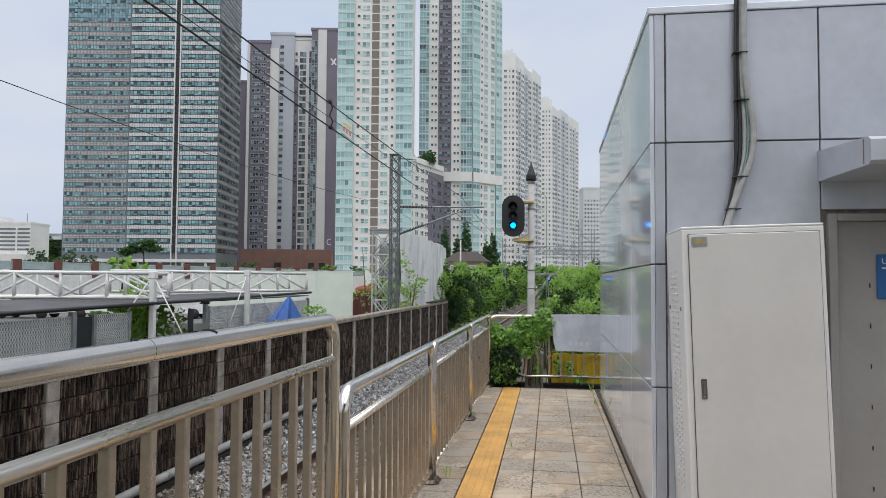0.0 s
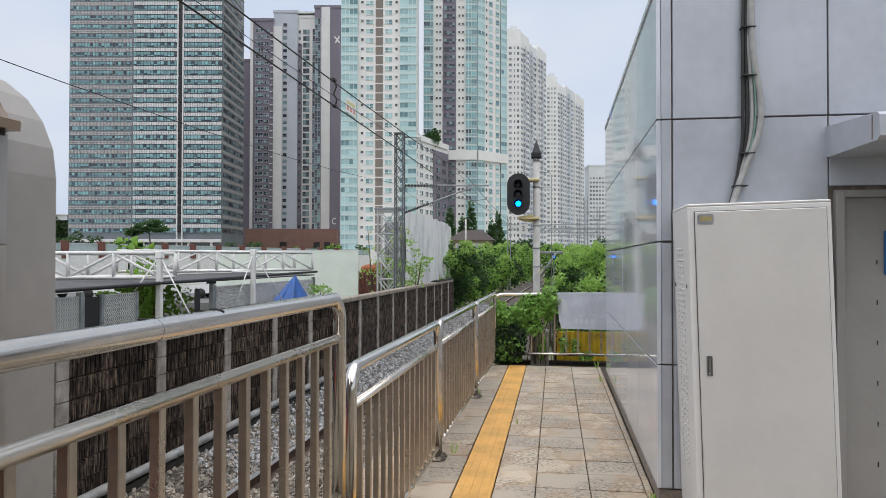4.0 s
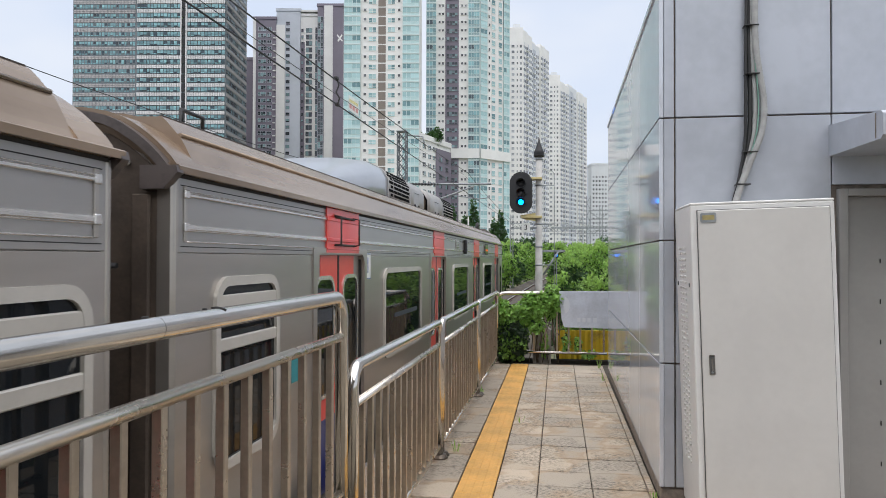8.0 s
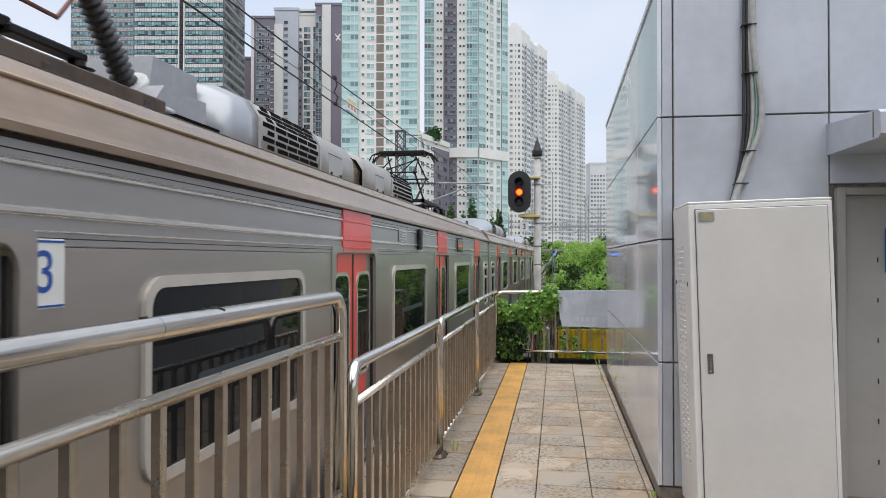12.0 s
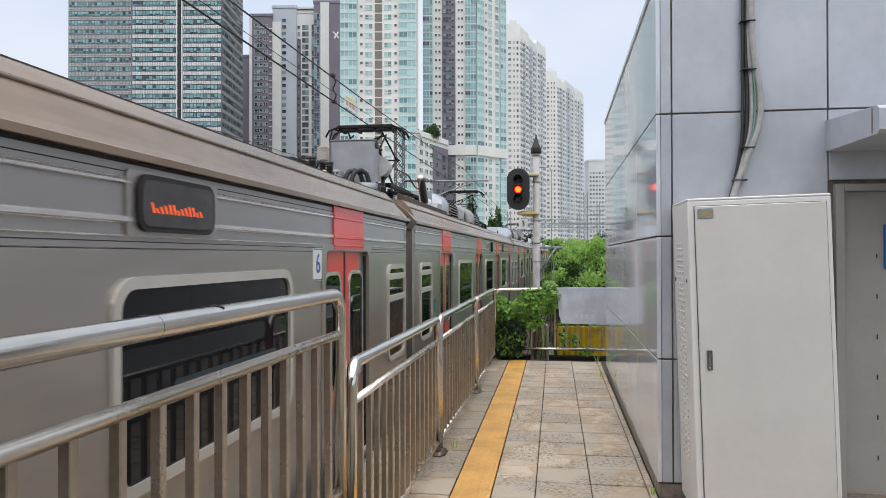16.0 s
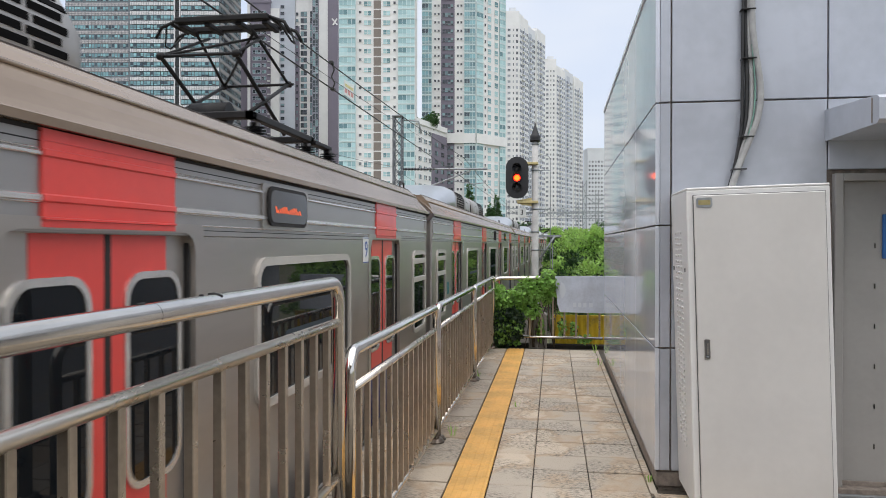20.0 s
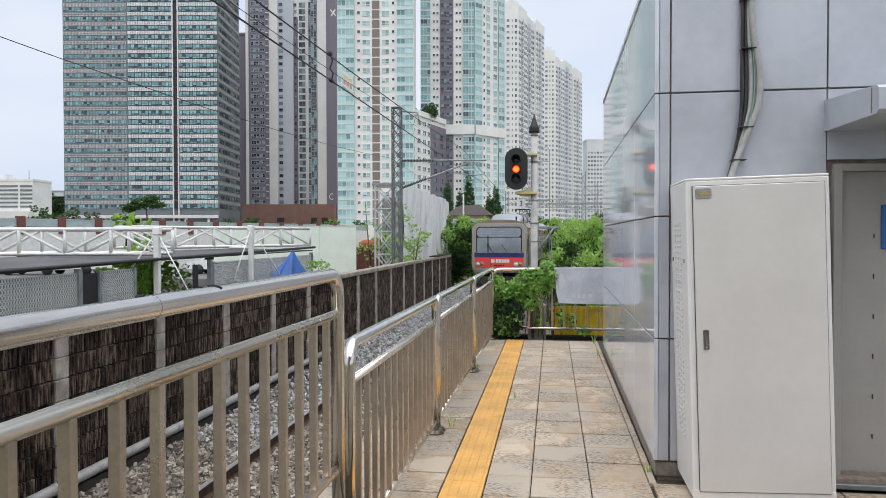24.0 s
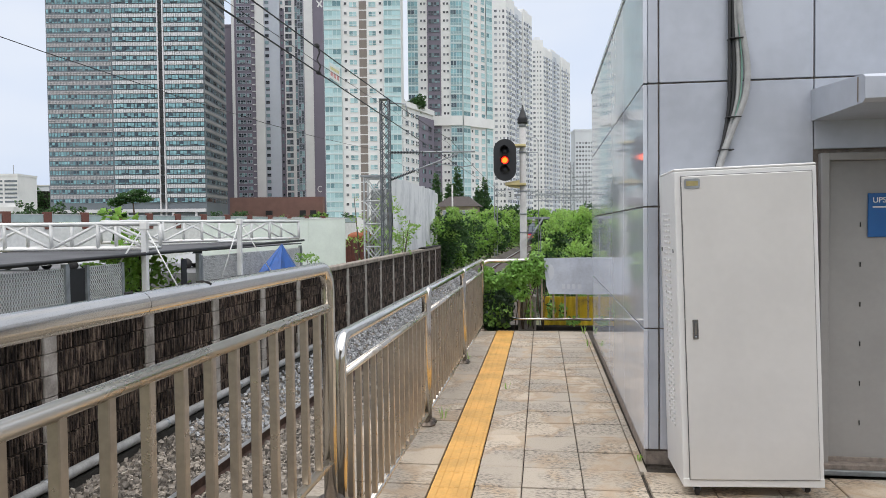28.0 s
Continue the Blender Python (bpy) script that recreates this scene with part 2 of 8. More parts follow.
M = dict(
    tile=paving_material("floor_tile", (0.56, 0.468, 0.36), (0.43, 0.372, 0.302), (0.13, 0.117, 0.10), 0.72),
    tile_dirty=paving_material("dirty_floor_tile", (0.49, 0.41, 0.315), (0.35, 0.30, 0.24), (0.12, 0.105, 0.088), 0.65),
    steel_dull=material("tarnished_flange", (0.22, 0.18, 0.145), 0.4, 1.0, vary=0.3, scale=20),
    joint=material("joint_mortar", (0.085, 0.07, 0.053), 0.9, vary=0.5, scale=12, bump=0.3),
    concrete=material("concrete", (0.40, 0.38, 0.35), 0.85, vary=0.45, scale=1.6, bump=0.3, bump_scale=40),
    old_concrete=material("weathered_concrete", (0.39, 0.355, 0.315), 0.9, vary=0.6, scale=4.0, color2=(0.21, 0.185, 0.16), bump=0.4, bump_scale=30, laid=True),
    tactile=material("tactile_yellow", (0.77, 0.43, 0.115), 0.6, vary=0.25, scale=3.0, bump=0.1, bump_scale=80, laid=True),
    steel=material("stainless_tube", (0.72, 0.68, 0.62), 0.16, 1.0, vary=0.16, scale=6, stretch=(1, 0.2, 1), rough_vary=0.05, laid=True),
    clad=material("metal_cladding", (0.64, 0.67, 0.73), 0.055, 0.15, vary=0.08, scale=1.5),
    # front face of the same cladding, duller, its dimmer light put into the colour
    clad_front=material("metal_cladding_front_shaded", (0.47, 0.495, 0.545), 0.36, 0.25, vary=0.16, scale=1.3, bump=0.02, bump_scale=3.0),
    seal=material("joint_sealant", (0.27, 0.225, 0.19), 0.8, vary=0.4, scale=20),
    cabinet_white=material("off_white_enamel", (0.70, 0.69, 0.67), 0.42, vary=0.06, scale=2.0, bump=0.015, bump_scale=120),
    cabinet=material("beige_enamel", (0.585, 0.568, 0.54), 0.42, vary=0.07, scale=2.0, bump=0.015, bump_scale=120),
    cabinet_dark=material("louvre_shadow", (0.10, 0.10, 0.10), 0.7),
    door_grey=material("grey_door_paint", (0.30, 0.29, 0.277), 0.5, vary=0.10, scale=2.5, bump=0.02),
    chrome=material("chrome", (0.6, 0.6, 0.6), 0.2, 1.0, vary=0.2, scale=30),
    brass=material("nameplate_brass", (0.5, 0.42, 0.2), 0.4, 0.7, vary=0.2, scale=30),
    sign_blue=material("sign_blue", (0.01, 0.10, 0.30), 0.45, vary=0.1, scale=8),
    white=material("white_paint", (0.70, 0.70, 0.68), 0.5, vary=0.15, scale=3.0),
    rust_white=material("white_paint_rusted", (0.74, 0.73, 0.70), 0.55, vary=0.2, scale=5.0, color2=(0.45, 0.30, 0.18), contrast=(0.62, 0.85)),
    conduit=material("grey_conduit", (0.36, 0.36, 0.35), 0.5, vary=0.2, scale=20),
    cable=material("black_cable", (0.02, 0.02, 0.02), 0.5, vary=0.2, scale=20),
    cable_green=material("green_cable", (0.16, 0.30, 0.24), 0.5, vary=0.2, scale=20),
    # track
    ballast=material("ballast_bed", (0.13, 0.11, 0.09), 0.95, vary=0.7, scale=14, bump=1.0, bump_scale=40),
    stone=material("ballast_stone", (0.31, 0.272, 0.228), 0.9, vary=0.45, scale=20, by="island", bump=0.3, bump_scale=50, shade=0.65),
    stone_grey=material("clean_ballast_stone", (0.40, 0.405, 0.41), 0.9, vary=0.4, scale=20, by="island", bump=0.3, bump_scale=50, shade=0.45),
    rail=material("rusty_rail", (0.10, 0.055, 0.04), 0.75, 0.3, vary=0.5, scale=10, bump=0.2),
    rail_top=material("polished_rail_head", (0.75, 0.75, 0.76), 0.38, 0.9, vary=0.2, scale=6),
    sleeper=material("concrete_sleeper", (0.20, 0.14, 0.12), 0.9, vary=0.5, scale=9, bump=0.4),
    absorber=material("dark_absorbing_panel", (0.018, 0.013, 0.011), 0.9, vary=0.6, scale=5, color2=(0.17, 0.125, 0.095), by="object", bump=0.8, bump_scale=25, stretch=(1, 7, 1), laid=True, shade=0.5, contrast=(0.45, 0.68), spec=0.2),
    cap=material("wall_cap", (0.34, 0.29, 0.24), 0.9, vary=0.45, scale=5, bump=0.4),
    pipe=material("grey_pipe", (0.30, 0.30, 0.295), 0.5, vary=0.4, scale=4, laid=True),
    galv=material("galvanised_steel", (0.34, 0.36, 0.37), 0.5, 0.6, vary=0.3, scale=6, bump=0.05),
    galv_dark=material("weathered_mast_steel", (0.15, 0.16, 0.17), 0.55, 0.3, vary=0.35, scale=5, bump=0.05),
    galv_light=material("pale_galvanised_steel", (0.55, 0.56, 0.56), 0.55, 0.3, vary=0.3, scale=6),
    pole=material("spun_concrete_pole", (0.50, 0.49, 0.47), 0.75, vary=0.25, scale=4, bump=0.1),
    black=material("matt_black", (0.015, 0.015, 0.016), 0.5, vary=0.2, scale=10),
    wire=material("dark_wire", (0.03, 0.028, 0.026), 0.5, 0.5, vary=0.2, scale=10),
    cream=material("cream_bracket", (0.55, 0.46, 0.22), 0.5, vary=0.15, scale=10),
    lens=material("dark_lens", (0.06, 0.06, 0.065), 0.15, vary=0.2, scale=20),
    lit_blue=material("lit_blue_aspect", (0.02, 0.15, 0.5), 0.4, emit=(0.0, 0.20, 1.0), emit_strength=6.0),
    lit_blue_small=material("lit_small_blue_aspect", (0.02, 0.15, 0.5), 0.4, emit=(0.0, 0.20, 1.0), emit_strength=2.2),
    lit_red=material("lit_amber_aspect", (0.5, 0.1, 0.02), 0.4, emit=(1.0, 0.13, 0.01), emit_strength=3.2),
    lit_rim=material("lit_red_rim", (0.4, 0.02, 0.01), 0.4, emit=(1.0, 0.01, 0.01), emit_strength=1.6),
    # train
    inox=material("brushed_stainless_body", (0.46, 0.43, 0.395), 0.30, 0.75, vary=0.16, scale=1.2, stretch=(1, 0.15, 1), bump=0.03, bump_scale=6),
    inox_light=material("bright_trim", (0.74, 0.72, 0.69), 0.25, 0.75, vary=0.12, scale=5),
    inox_blue=material("blue_grey_upper_band", (0.39, 0.378, 0.365), 0.36, 0.6, vary=0.12, scale=1.2, stretch=(1, 0.15, 1), bump=0.02, bump_scale=6),
    roof=material("grimy_roof", (0.34, 0.252, 0.18), 0.25, 0.5, scale=1.5, stretch=(0.8, 0.3, 0.8), color2=(0.23, 0.168, 0.12), bump=0.05, bump_scale=8, contrast=(0.34, 0.70), grain=0.4),
    panto_black=material("sooty_black_metal", (0.011, 0.010, 0.010), 0.55, vary=0.4, scale=8, spec=0.25),
    panto_insulator=material("sooty_insulator", (0.022, 0.019, 0.018), 0.35, vary=0.4, scale=12),
    frame_beige=material("window_surround", (0.56, 0.53, 0.48), 0.4, 0.3, vary=0.08, scale=4),
    train_glass=material("train_glass", (0.007, 0.009, 0.011), 0.03, spec=0.2),
    steel_mid=material("satin_stainless_tube", (0.84, 0.775, 0.68), 0.27, 1.0, vary=0.14, scale=5, stretch=(1, 0.3, 1), rough_vary=0.04, laid=True),
    seat_blue=material("dark_interior", (0.02, 0.035, 0.045), 0.6),
    red=material("coral_red_paint", (0.76, 0.068, 0.055), 0.36, vary=0.10, scale=2.0, coat=0.2),
    blue=material("navy_paint", (0.02, 0.03, 0.16), 0.38, vary=0.1, scale=2.0, coat=0.2),
    rubber=material("black_rubber", (0.02, 0.018, 0.017), 0.7, vary=0.3, scale=8),
    gangway=material("gangway_bellows", (0.085, 0.062, 0.047), 0.8, vary=0.4, scale=5, bump=0.3, bump_scale=20),
    ac=material("air_conditioner_casing", (0.38, 0.40, 0.43), 0.28, 0.35, vary=0.10, scale=1.5, coat=0.2),
    ac_brown=material("grimy_air_conditioner_casing", (0.39, 0.378, 0.362), 0.42, 0.25, vary=0.2, scale=1.5),
    plate_white=material("number_plate_white", (0.72, 0.73, 0.70), 0.45, vary=0.08, scale=10),
    plate_blue=material("number_blue", (0.015, 0.07, 0.32), 0.45),
    display=material("display_glass", (0.055, 0.053, 0.050), 0.2, vary=0.3, scale=4),
    led=material("orange_led", (0.3, 0.05, 0.01), 0.5, emit=(1.0, 0.12, 0.02), emit_strength=0.85),
    dark_metal=material("dark_equipment", (0.05, 0.05, 0.052), 0.55, 0.4, vary=0.4, scale=8),
    box_grey=material("roof_box_grey", (0.33, 0.34, 0.36), 0.5, 0.2, vary=0.2, scale=2.5),
    hoop=material("grimy_hoop", (0.12, 0.10, 0.095), 0.45, 0.3, vary=0.4, scale=6),
    hole=material("dark_opening", (0.006, 0.006, 0.006), 0.9, spec=0.05),
    insulator=material("brown_insulator", (0.016, 0.014, 0.016), 0.35, vary=0.3, scale=9),
    teal_sticker=material("teal_sticker", (0.02, 0.22, 0.25), 0.5),
    under=material("underframe_grime", (0.06, 0.05, 0.045), 0.85, vary=0.5, scale=5, bump=0.3),
    # plants and ground
    leaf=leaf_material("shrub_leaf", (0.155, 0.285, 0.055), (0.36, 0.62, 0.10)),
    leaf_light=leaf_material("young_leaf", (0.22, 0.37, 0.09), (0.47, 0.68, 0.16)),
    # near-black leaf whose colour stands for shade between the leaves
    leaf_black=leaf_material("shade_dark_leaf", (0.022, 0.045, 0.018), (0.035, 0.08, 0.022)),
    leaf_dark=leaf_material("dark_leaf", (0.045, 0.095, 0.032), (0.08, 0.19, 0.045)),
    ivy=leaf_material("ivy_leaf", (0.20, 0.36, 0.08), (0.38, 0.66, 0.11)),
    bark=material("bark", (0.12, 0.09, 0.06), 0.9, vary=0.5, scale=9, bump=0.6, bump_scale=30),
    ground=material("earth_ground", (0.20, 0.17, 0.12), 0.95, vary=0.5, scale=0.3, color2=(0.10, 0.13, 0.05), bump=0.5, bump_scale=6),
    asphalt=material("asphalt", (0.16, 0.16, 0.16), 0.9, vary=0.3, scale=1.5, bump=0.2),
    soil_dark=material("dark_soil", (0.03, 0.027, 0.022), 0.95, vary=0.5, scale=6, bump=0.5),
    yellow=material("faded_yellow_panel", (0.72, 0.50, 0.03), 0.6, vary=0.35, scale=4, color2=(0.30, 0.22, 0.06), contrast=(0.5, 0.8)),
    board=material("frosted_board", (0.60, 0.65, 0.74), 0.4, vary=0.22, scale=3.0),
    board_pale=material("faded_print", (0.62, 0.66, 0.72), 0.4),
    # yard
    screen=material("wire_screen_wire", (0.80, 0.81, 0.81), 0.6, 0.0, vary=0.2, scale=6),
    screen_back=material("grey_netting", (0.30, 0.31, 0.31), 0.9, vary=0.5, scale=14, color2=(0.12, 0.13, 0.13), bump=0.4, bump_scale=40),
    shade=material("dark_shade_cloth", (0.10, 0.10, 0.105), 0.9, vary=0.3, scale=1.0, bump=0.2, bump_scale=30),
    panel_green=material("pale_green_panel", (0.66, 0.72, 0.66), 0.55, vary=0.10, scale=1.2),
    tarp=material("blue_tarpaulin", (0.02, 0.10, 0.36), 0.45, vary=0.3, scale=4, bump=0.3, bump_scale=9),
    tarp_white=material("white_tarpaulin", (0.70, 0.70, 0.70), 0.55, vary=0.3, scale=1.4, color2=(0.42, 0.43, 0.44), bump=0.35, bump_scale=5, stretch=(1, 1, 0.35), contrast=(0.42, 0.72)),
    container=material("rust_red_container", (0.12, 0.035, 0.025), 0.7, vary=0.3, scale=5),
    orange=material("orange_tarpaulin", (0.34, 0.10, 0.035), 0.7, vary=0.4, scale=4),
    roof_tile=material("brown_roof_tile", (0.07, 0.055, 0.048), 0.8, vary=0.4, scale=5, bump=0.4),
    plaster=material("beige_plaster", (0.46, 0.38, 0.28), 0.8, vary=0.2, scale=2.0),
    brown_post=material("brown_post", (0.15, 0.055, 0.04), 0.6, vary=0.2, scale=6),
    barrier_glass=material("barrier_glass", (0.36, 0.44, 0.44), 0.2, vary=0.15, scale=2.0),
    car_white=material("white_car_paint", (0.7, 0.7, 0.7), 0.3, coat=0.5),
    # towers
    t_dark=material("tower_dark_cladding", (0.155, 0.178, 0.195), 0.5, vary=0.15, scale=0.2),
    t_span=material("tower_pale_spandrel", (0.66, 0.65, 0.66), 0.6, vary=0.12, scale=0.4, by="island", shade=0.10),
    t_purple=material("tower_purple_grey", (0.185, 0.165, 0.205), 0.7, vary=0.12, scale=0.1),
    t_beige=material("tower_beige", (0.66, 0.655, 0.64), 0.7, vary=0.10, scale=0.1),
    t_blue=material("tower_blue_grey", (0.47, 0.50, 0.55), 0.7, vary=0.10, scale=0.1),
    t_white=material("tower_white", (0.76, 0.755, 0.735), 0.7, vary=0.10, scale=0.1),
    t_pale=material("tower_pale_grey", (0.66, 0.68, 0.70), 0.7, vary=0.08, scale=0.1),
    t_teal=material("tower_teal_panel", (0.46, 0.64, 0.64), 0.35, vary=0.12, scale=0.2),
    t_teal_dark=material("tower_dark_teal_panel", (0.25, 0.37, 0.385), 0.3, vary=0.12, scale=0.2),
    t_brown=material("brown_podium", (0.26, 0.145, 0.12), 0.8, vary=0.15, scale=0.3),
    t_recess=material("stair_recess", (0.23, 0.195, 0.17), 0.8, vary=0.2, scale=0.5),
    glass_a=pane_material("teal_office_panes", (0.04, 0.065, 0.08), (0.28, 0.52, 0.56), cut=0.14),
    glass_b=pane_material("dark_flat_panes", (0.025, 0.035, 0.04), (0.24, 0.38, 0.39), cut=0.5),
    glass_c=pane_material("pale_teal_panes", (0.11, 0.22, 0.24), (0.45, 0.66, 0.67)),
    # office tower's spandrel again, with its side face's shade in the colour
    t_shade=material("tower_side_shaded_spandrel", (0.30, 0.29, 0.28), 0.7, vary=0.12, scale=0.3),
    t_line=material("tower_slab_edge", (0.62, 0.72, 0.72), 0.6, vary=0.1, scale=0.3),
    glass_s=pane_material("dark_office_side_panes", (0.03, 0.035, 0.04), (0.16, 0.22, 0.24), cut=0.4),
    glass_e=pane_material("small_dark_panes", (0.05, 0.05, 0.055), (0.16, 0.17, 0.18), cut=0.5),
    glass_blue=pane_material("blue_curtain_glass", (0.12, 0.22, 0.27), (0.30, 0.44, 0.50)),
    banner_cloth=material("banner_cloth", (0.62, 0.65, 0.64), 0.8, vary=0.1, scale=1.0),
    print_yellow=material("faded_yellow_print", (0.60, 0.56, 0.28), 0.8, vary=0.3, scale=3.0),
    print_red=material("faded_red_print", (0.55, 0.27, 0.26), 0.8, vary=0.3, scale=3.0),
    # unseen raised slab, darkened in colour for canopy shade in the rails' reflections
    slab=material("shade_toned_paving", (0.24, 0.205, 0.16), 0.9, vary=0.5, scale=2.0, bump=0.4, laid=True),
    steel_bar=material("dull_stainless_bar", (0.50, 0.42, 0.33), 0.33, 0.8, vary=0.25, scale=5, rough_vary=0.06, laid=True),
    absorber_far=material("dark_absorbing_block", (0.026, 0.019, 0.015), 0.9, vary=0.6, scale=5, color2=(0.15, 0.11, 0.085), by="island", shade=0.6, contrast=(0.42, 0.72)),
    t_mauve=material("tower_mauve_spandrel", (0.48, 0.455, 0.465), 0.6, vary=0.12, scale=0.4, by="island", shade=0.12),
    # cab front glass, its pale base colour standing for reflected sky
    screen_glass=material("sky_toned_windscreen_glass", (0.27, 0.31, 0.36), 0.05, vary=0.3, scale=1.0, spec=0.9, coat=0.6),
    cab_grey=material("cab_front_paint", (0.36, 0.335, 0.305), 0.4, 0.2, vary=0.15, scale=1.5),
    glass_d=pane_material("grey_flat_panes", (0.10, 0.105, 0.115), (0.40, 0.42, 0.44), cut=0.4),
)


# ---- mesh helpers ----
class MB:
    """Collects boxes, tubes and prisms into one mesh."""

    def __init__(self):
        self.v, self.f, self.smooth = [], [], []

    def add(self, verts, faces, smooth=False):
        k = len(self.v)
        self.v += [tuple(p) for p in verts]
        self.f += [tuple(i + k for i in f) for f in faces]
        self.smooth += [smooth] * len(faces)
        return self

    def box(self, lo, hi, b=0.0):
        (x0, y0, z0), (x1, y1, z1) = lo, hi
        if b <= 0:
            return self.add([(x, y, z) for z in (z0, z1) for y in (y0, y1) for x in (x0, x1)],
                            [(0, 2, 3, 1), (4, 5, 7, 6), (0, 1, 5, 4), (2, 6, 7, 3), (0, 4, 6, 2), (1, 3, 7, 5)])
        b = min(b, (x1 - x0) * 0.45, (y1 - y0) * 0.45, (z1 - z0) * 0.45)
        c, h = ((x0 + x1) / 2, (y0 + y1) / 2, (z0 + z1) / 2), ((x1 - x0) / 2, (y1 - y0) / 2, (z1 - z0) / 2)
        vs, idx = [], {}
        for sx in (-1, 1):
            for sy in (-1, 1):
                for sz in (-1, 1):
                    for ax in range(3):
                        d = [h[0] - b, h[1] - b, h[2] - b]
                        d[ax] = h[ax]
                        idx[sx, sy, sz, ax] = len(vs)
                        vs.append((c[0] + sx * d[0], c[1] + sy * d[1], c[2] + sz * d[2]))
        fs = []
        for ax in range(3):
            o1, o2 = [a for a in range(3) if a != ax]
            for s in (-1, 1):
                q = []
                for a, e in ((-1, -1), (1, -1), (1, 1), (-1, 1)):
                    k = [0, 0, 0]
                    k[ax], k[o1], k[o2] = s, a, e
                    q.append(idx[k[0], k[1], k[2], ax])
                fs.append(tuple(q))
            for a in (-1, 1):
                for e in (-1, 1):
                    k0, k1 = [0, 0, 0], [0, 0, 0]
                    k0[ax], k1[ax] = -1, 1
                    k0[o1] = k1[o1] = a
                    k0[o2] = k1[o2] = e
                    fs.append((idx[(*k0, o1)], idx[(*k1, o1)], idx[(*k1, o2)], idx[(*k0, o2)]))
        for sx in (-1, 1):
            for sy in (-1, 1):
                for sz in (-1, 1):
                    fs.append(tuple(idx[sx, sy, sz, a] for a in range(3)))
        return self.add(vs, fs)

    def tube(self, path, r, n=10, caps=True, r2=None, squash=1.0):
        """A round bar along points; r may be a list of radii."""
        pts = [Vector(p) for p in path]
        rad = list(r) if isinstance(r, (list, tuple)) else [r + ((r2 if r2 is not None else r) - r) * i / max(1, len(pts) - 1) for i in range(len(pts))]
        tang = [(pts[min(i + 1, len(pts) - 1)] - pts[max(i - 1, 0)]).normalized() for i in range(len(pts))]
        ref = Vector((0, 0, 1)) if abs(tang[0].z) < 0.9 else Vector((1, 0, 0))
        vs = []
        u = (ref - tang[0] * ref.dot(tang[0])).normalized()
        for p, d, q in zip(pts, tang, rad):
            u = (u - d * u.dot(d)).normalized()
            w = d.cross(u)
            vs += [p + (u * math.cos(2 * math.pi * k / n) + w * math.sin(2 * math.pi * k / n) * squash) * q for k in range(n)]
        fs = [(i * n + k, i * n + (k + 1) % n, (i + 1) * n + (k + 1) % n, (i + 1) * n + k) for i in range(len(pts) - 1) for k in range(n)]
        self.add(vs, fs, True)
        if caps:
            k = len(self.v) - len(vs)
            self.f += [tuple(k + i for i in reversed(range(n))), tuple(k + (len(pts) - 1) * n + i for i in range(n))]
            self.smooth += [False, False]
        return self

    def prism(self, profile, axis, a, b, caps=True, smooth=False):
        """A closed profile of two coordinates, drawn from a to b along 'x', 'y' or 'z'."""
        def at(p, s):
            return {"x": (s, p[0], p[1]), "y": (p[0], s, p[1]), "z": (p[0], p[1], s)}[axis]
        n = len(profile)
        self.add([at(p, a) for p in profile] + [at(p, b) for p in profile],
                 [(i, (i + 1) % n, n + (i + 1) % n, n + i) for i in range(n)], smooth)
        if caps:
            k = len(self.v) - 2 * n
            self.f += [tuple(k + i for i in reversed(range(n))), tuple(k + n + i for i in range(n))]
            self.smooth += [False, False]
        return self

    def turned(self, profile, centre, n=16, axis="z"):
        """A turned body: rows of (radius, height) round an axis through centre."""
        cx, cy, cz = centre
        vs = []
        for r, h in profile:
            for k in range(n):
                a = 2 * math.pi * k / n
                p = (r * math.cos(a), r * math.sin(a), h)
                if axis == "y":
                    p = (p[0], h, p[1])
                elif axis == "x":
                    p = (h, p[0], p[1])
                vs.append((cx + p[0], cy + p[1], cz + p[2]))
        m = len(profile)
        fs = [(i * n + k, i * n + (k + 1) % n, (i + 1) * n + (k + 1) % n, (i + 1) * n + k) for i in range(m - 1) for k in range(n)]
        return self.add(vs, fs + [tuple(reversed(range(n))), tuple((m - 1) * n + k for k in range(n))], True)

    def ring(self, outer, inner, axis, a, b):
        """A frame between two profiles of equal length, from a to b along an axis."""
        def at(p, s):
            return {"x": (s, p[0], p[1]), "y": (p[0], s, p[1]), "z": (p[0], p[1], s)}[axis]
        n = len(outer)
        vs = [at(p, s) for prof in (outer, inner) for s in (a, b) for p in prof]
        fs = []
        for i in range(n):
            j = (i + 1) % n
            fs += [(i, j, n + j, n + i), (2 * n + j, 2 * n + i, 3 * n + i, 3 * n + j),
                   (n + i, n + j, 3 * n + j, 3 * n + i), (j, i, 2 * n + i, 2 * n + j)]
        return self.add(vs, fs)

    def mesh(self, name, mats, shift=(0, 0, 0)):
        me = bpy.data.meshes.new(name)
        sx, sy, sz = shift
        me.from_pydata([(x - sx, y - sy, z - sz) for x, y, z in self.v], [], self.f)
        me.polygons.foreach_set("use_smooth", self.smooth)
        me.materials.append(mats)
        bm = bmesh.new()
        bm.from_mesh(me)
        bmesh.ops.recalc_face_normals(bm, faces=bm.faces)
        bm.to_mesh(me)
        bm.free()
        me.update()
        return me


def rounded(w, h, r, cu=0.0, cv=0.0, n=4):
    """Points of a rounded rectangle round (cu, cv)."""
    out = []
    for sx, sy, a0 in ((1, 1, 0), (-1, 1, 90), (-1, -1, 180), (1, -1, 270)):
        for k in range(n + 1):
            a = radians(a0 + 90 * k / n)
            out.append((cu + sx * (w / 2 - r) + r * math.cos(a), cv + sy * (h / 2 - r) + r * math.sin(a)))
    return out


BASE = {}


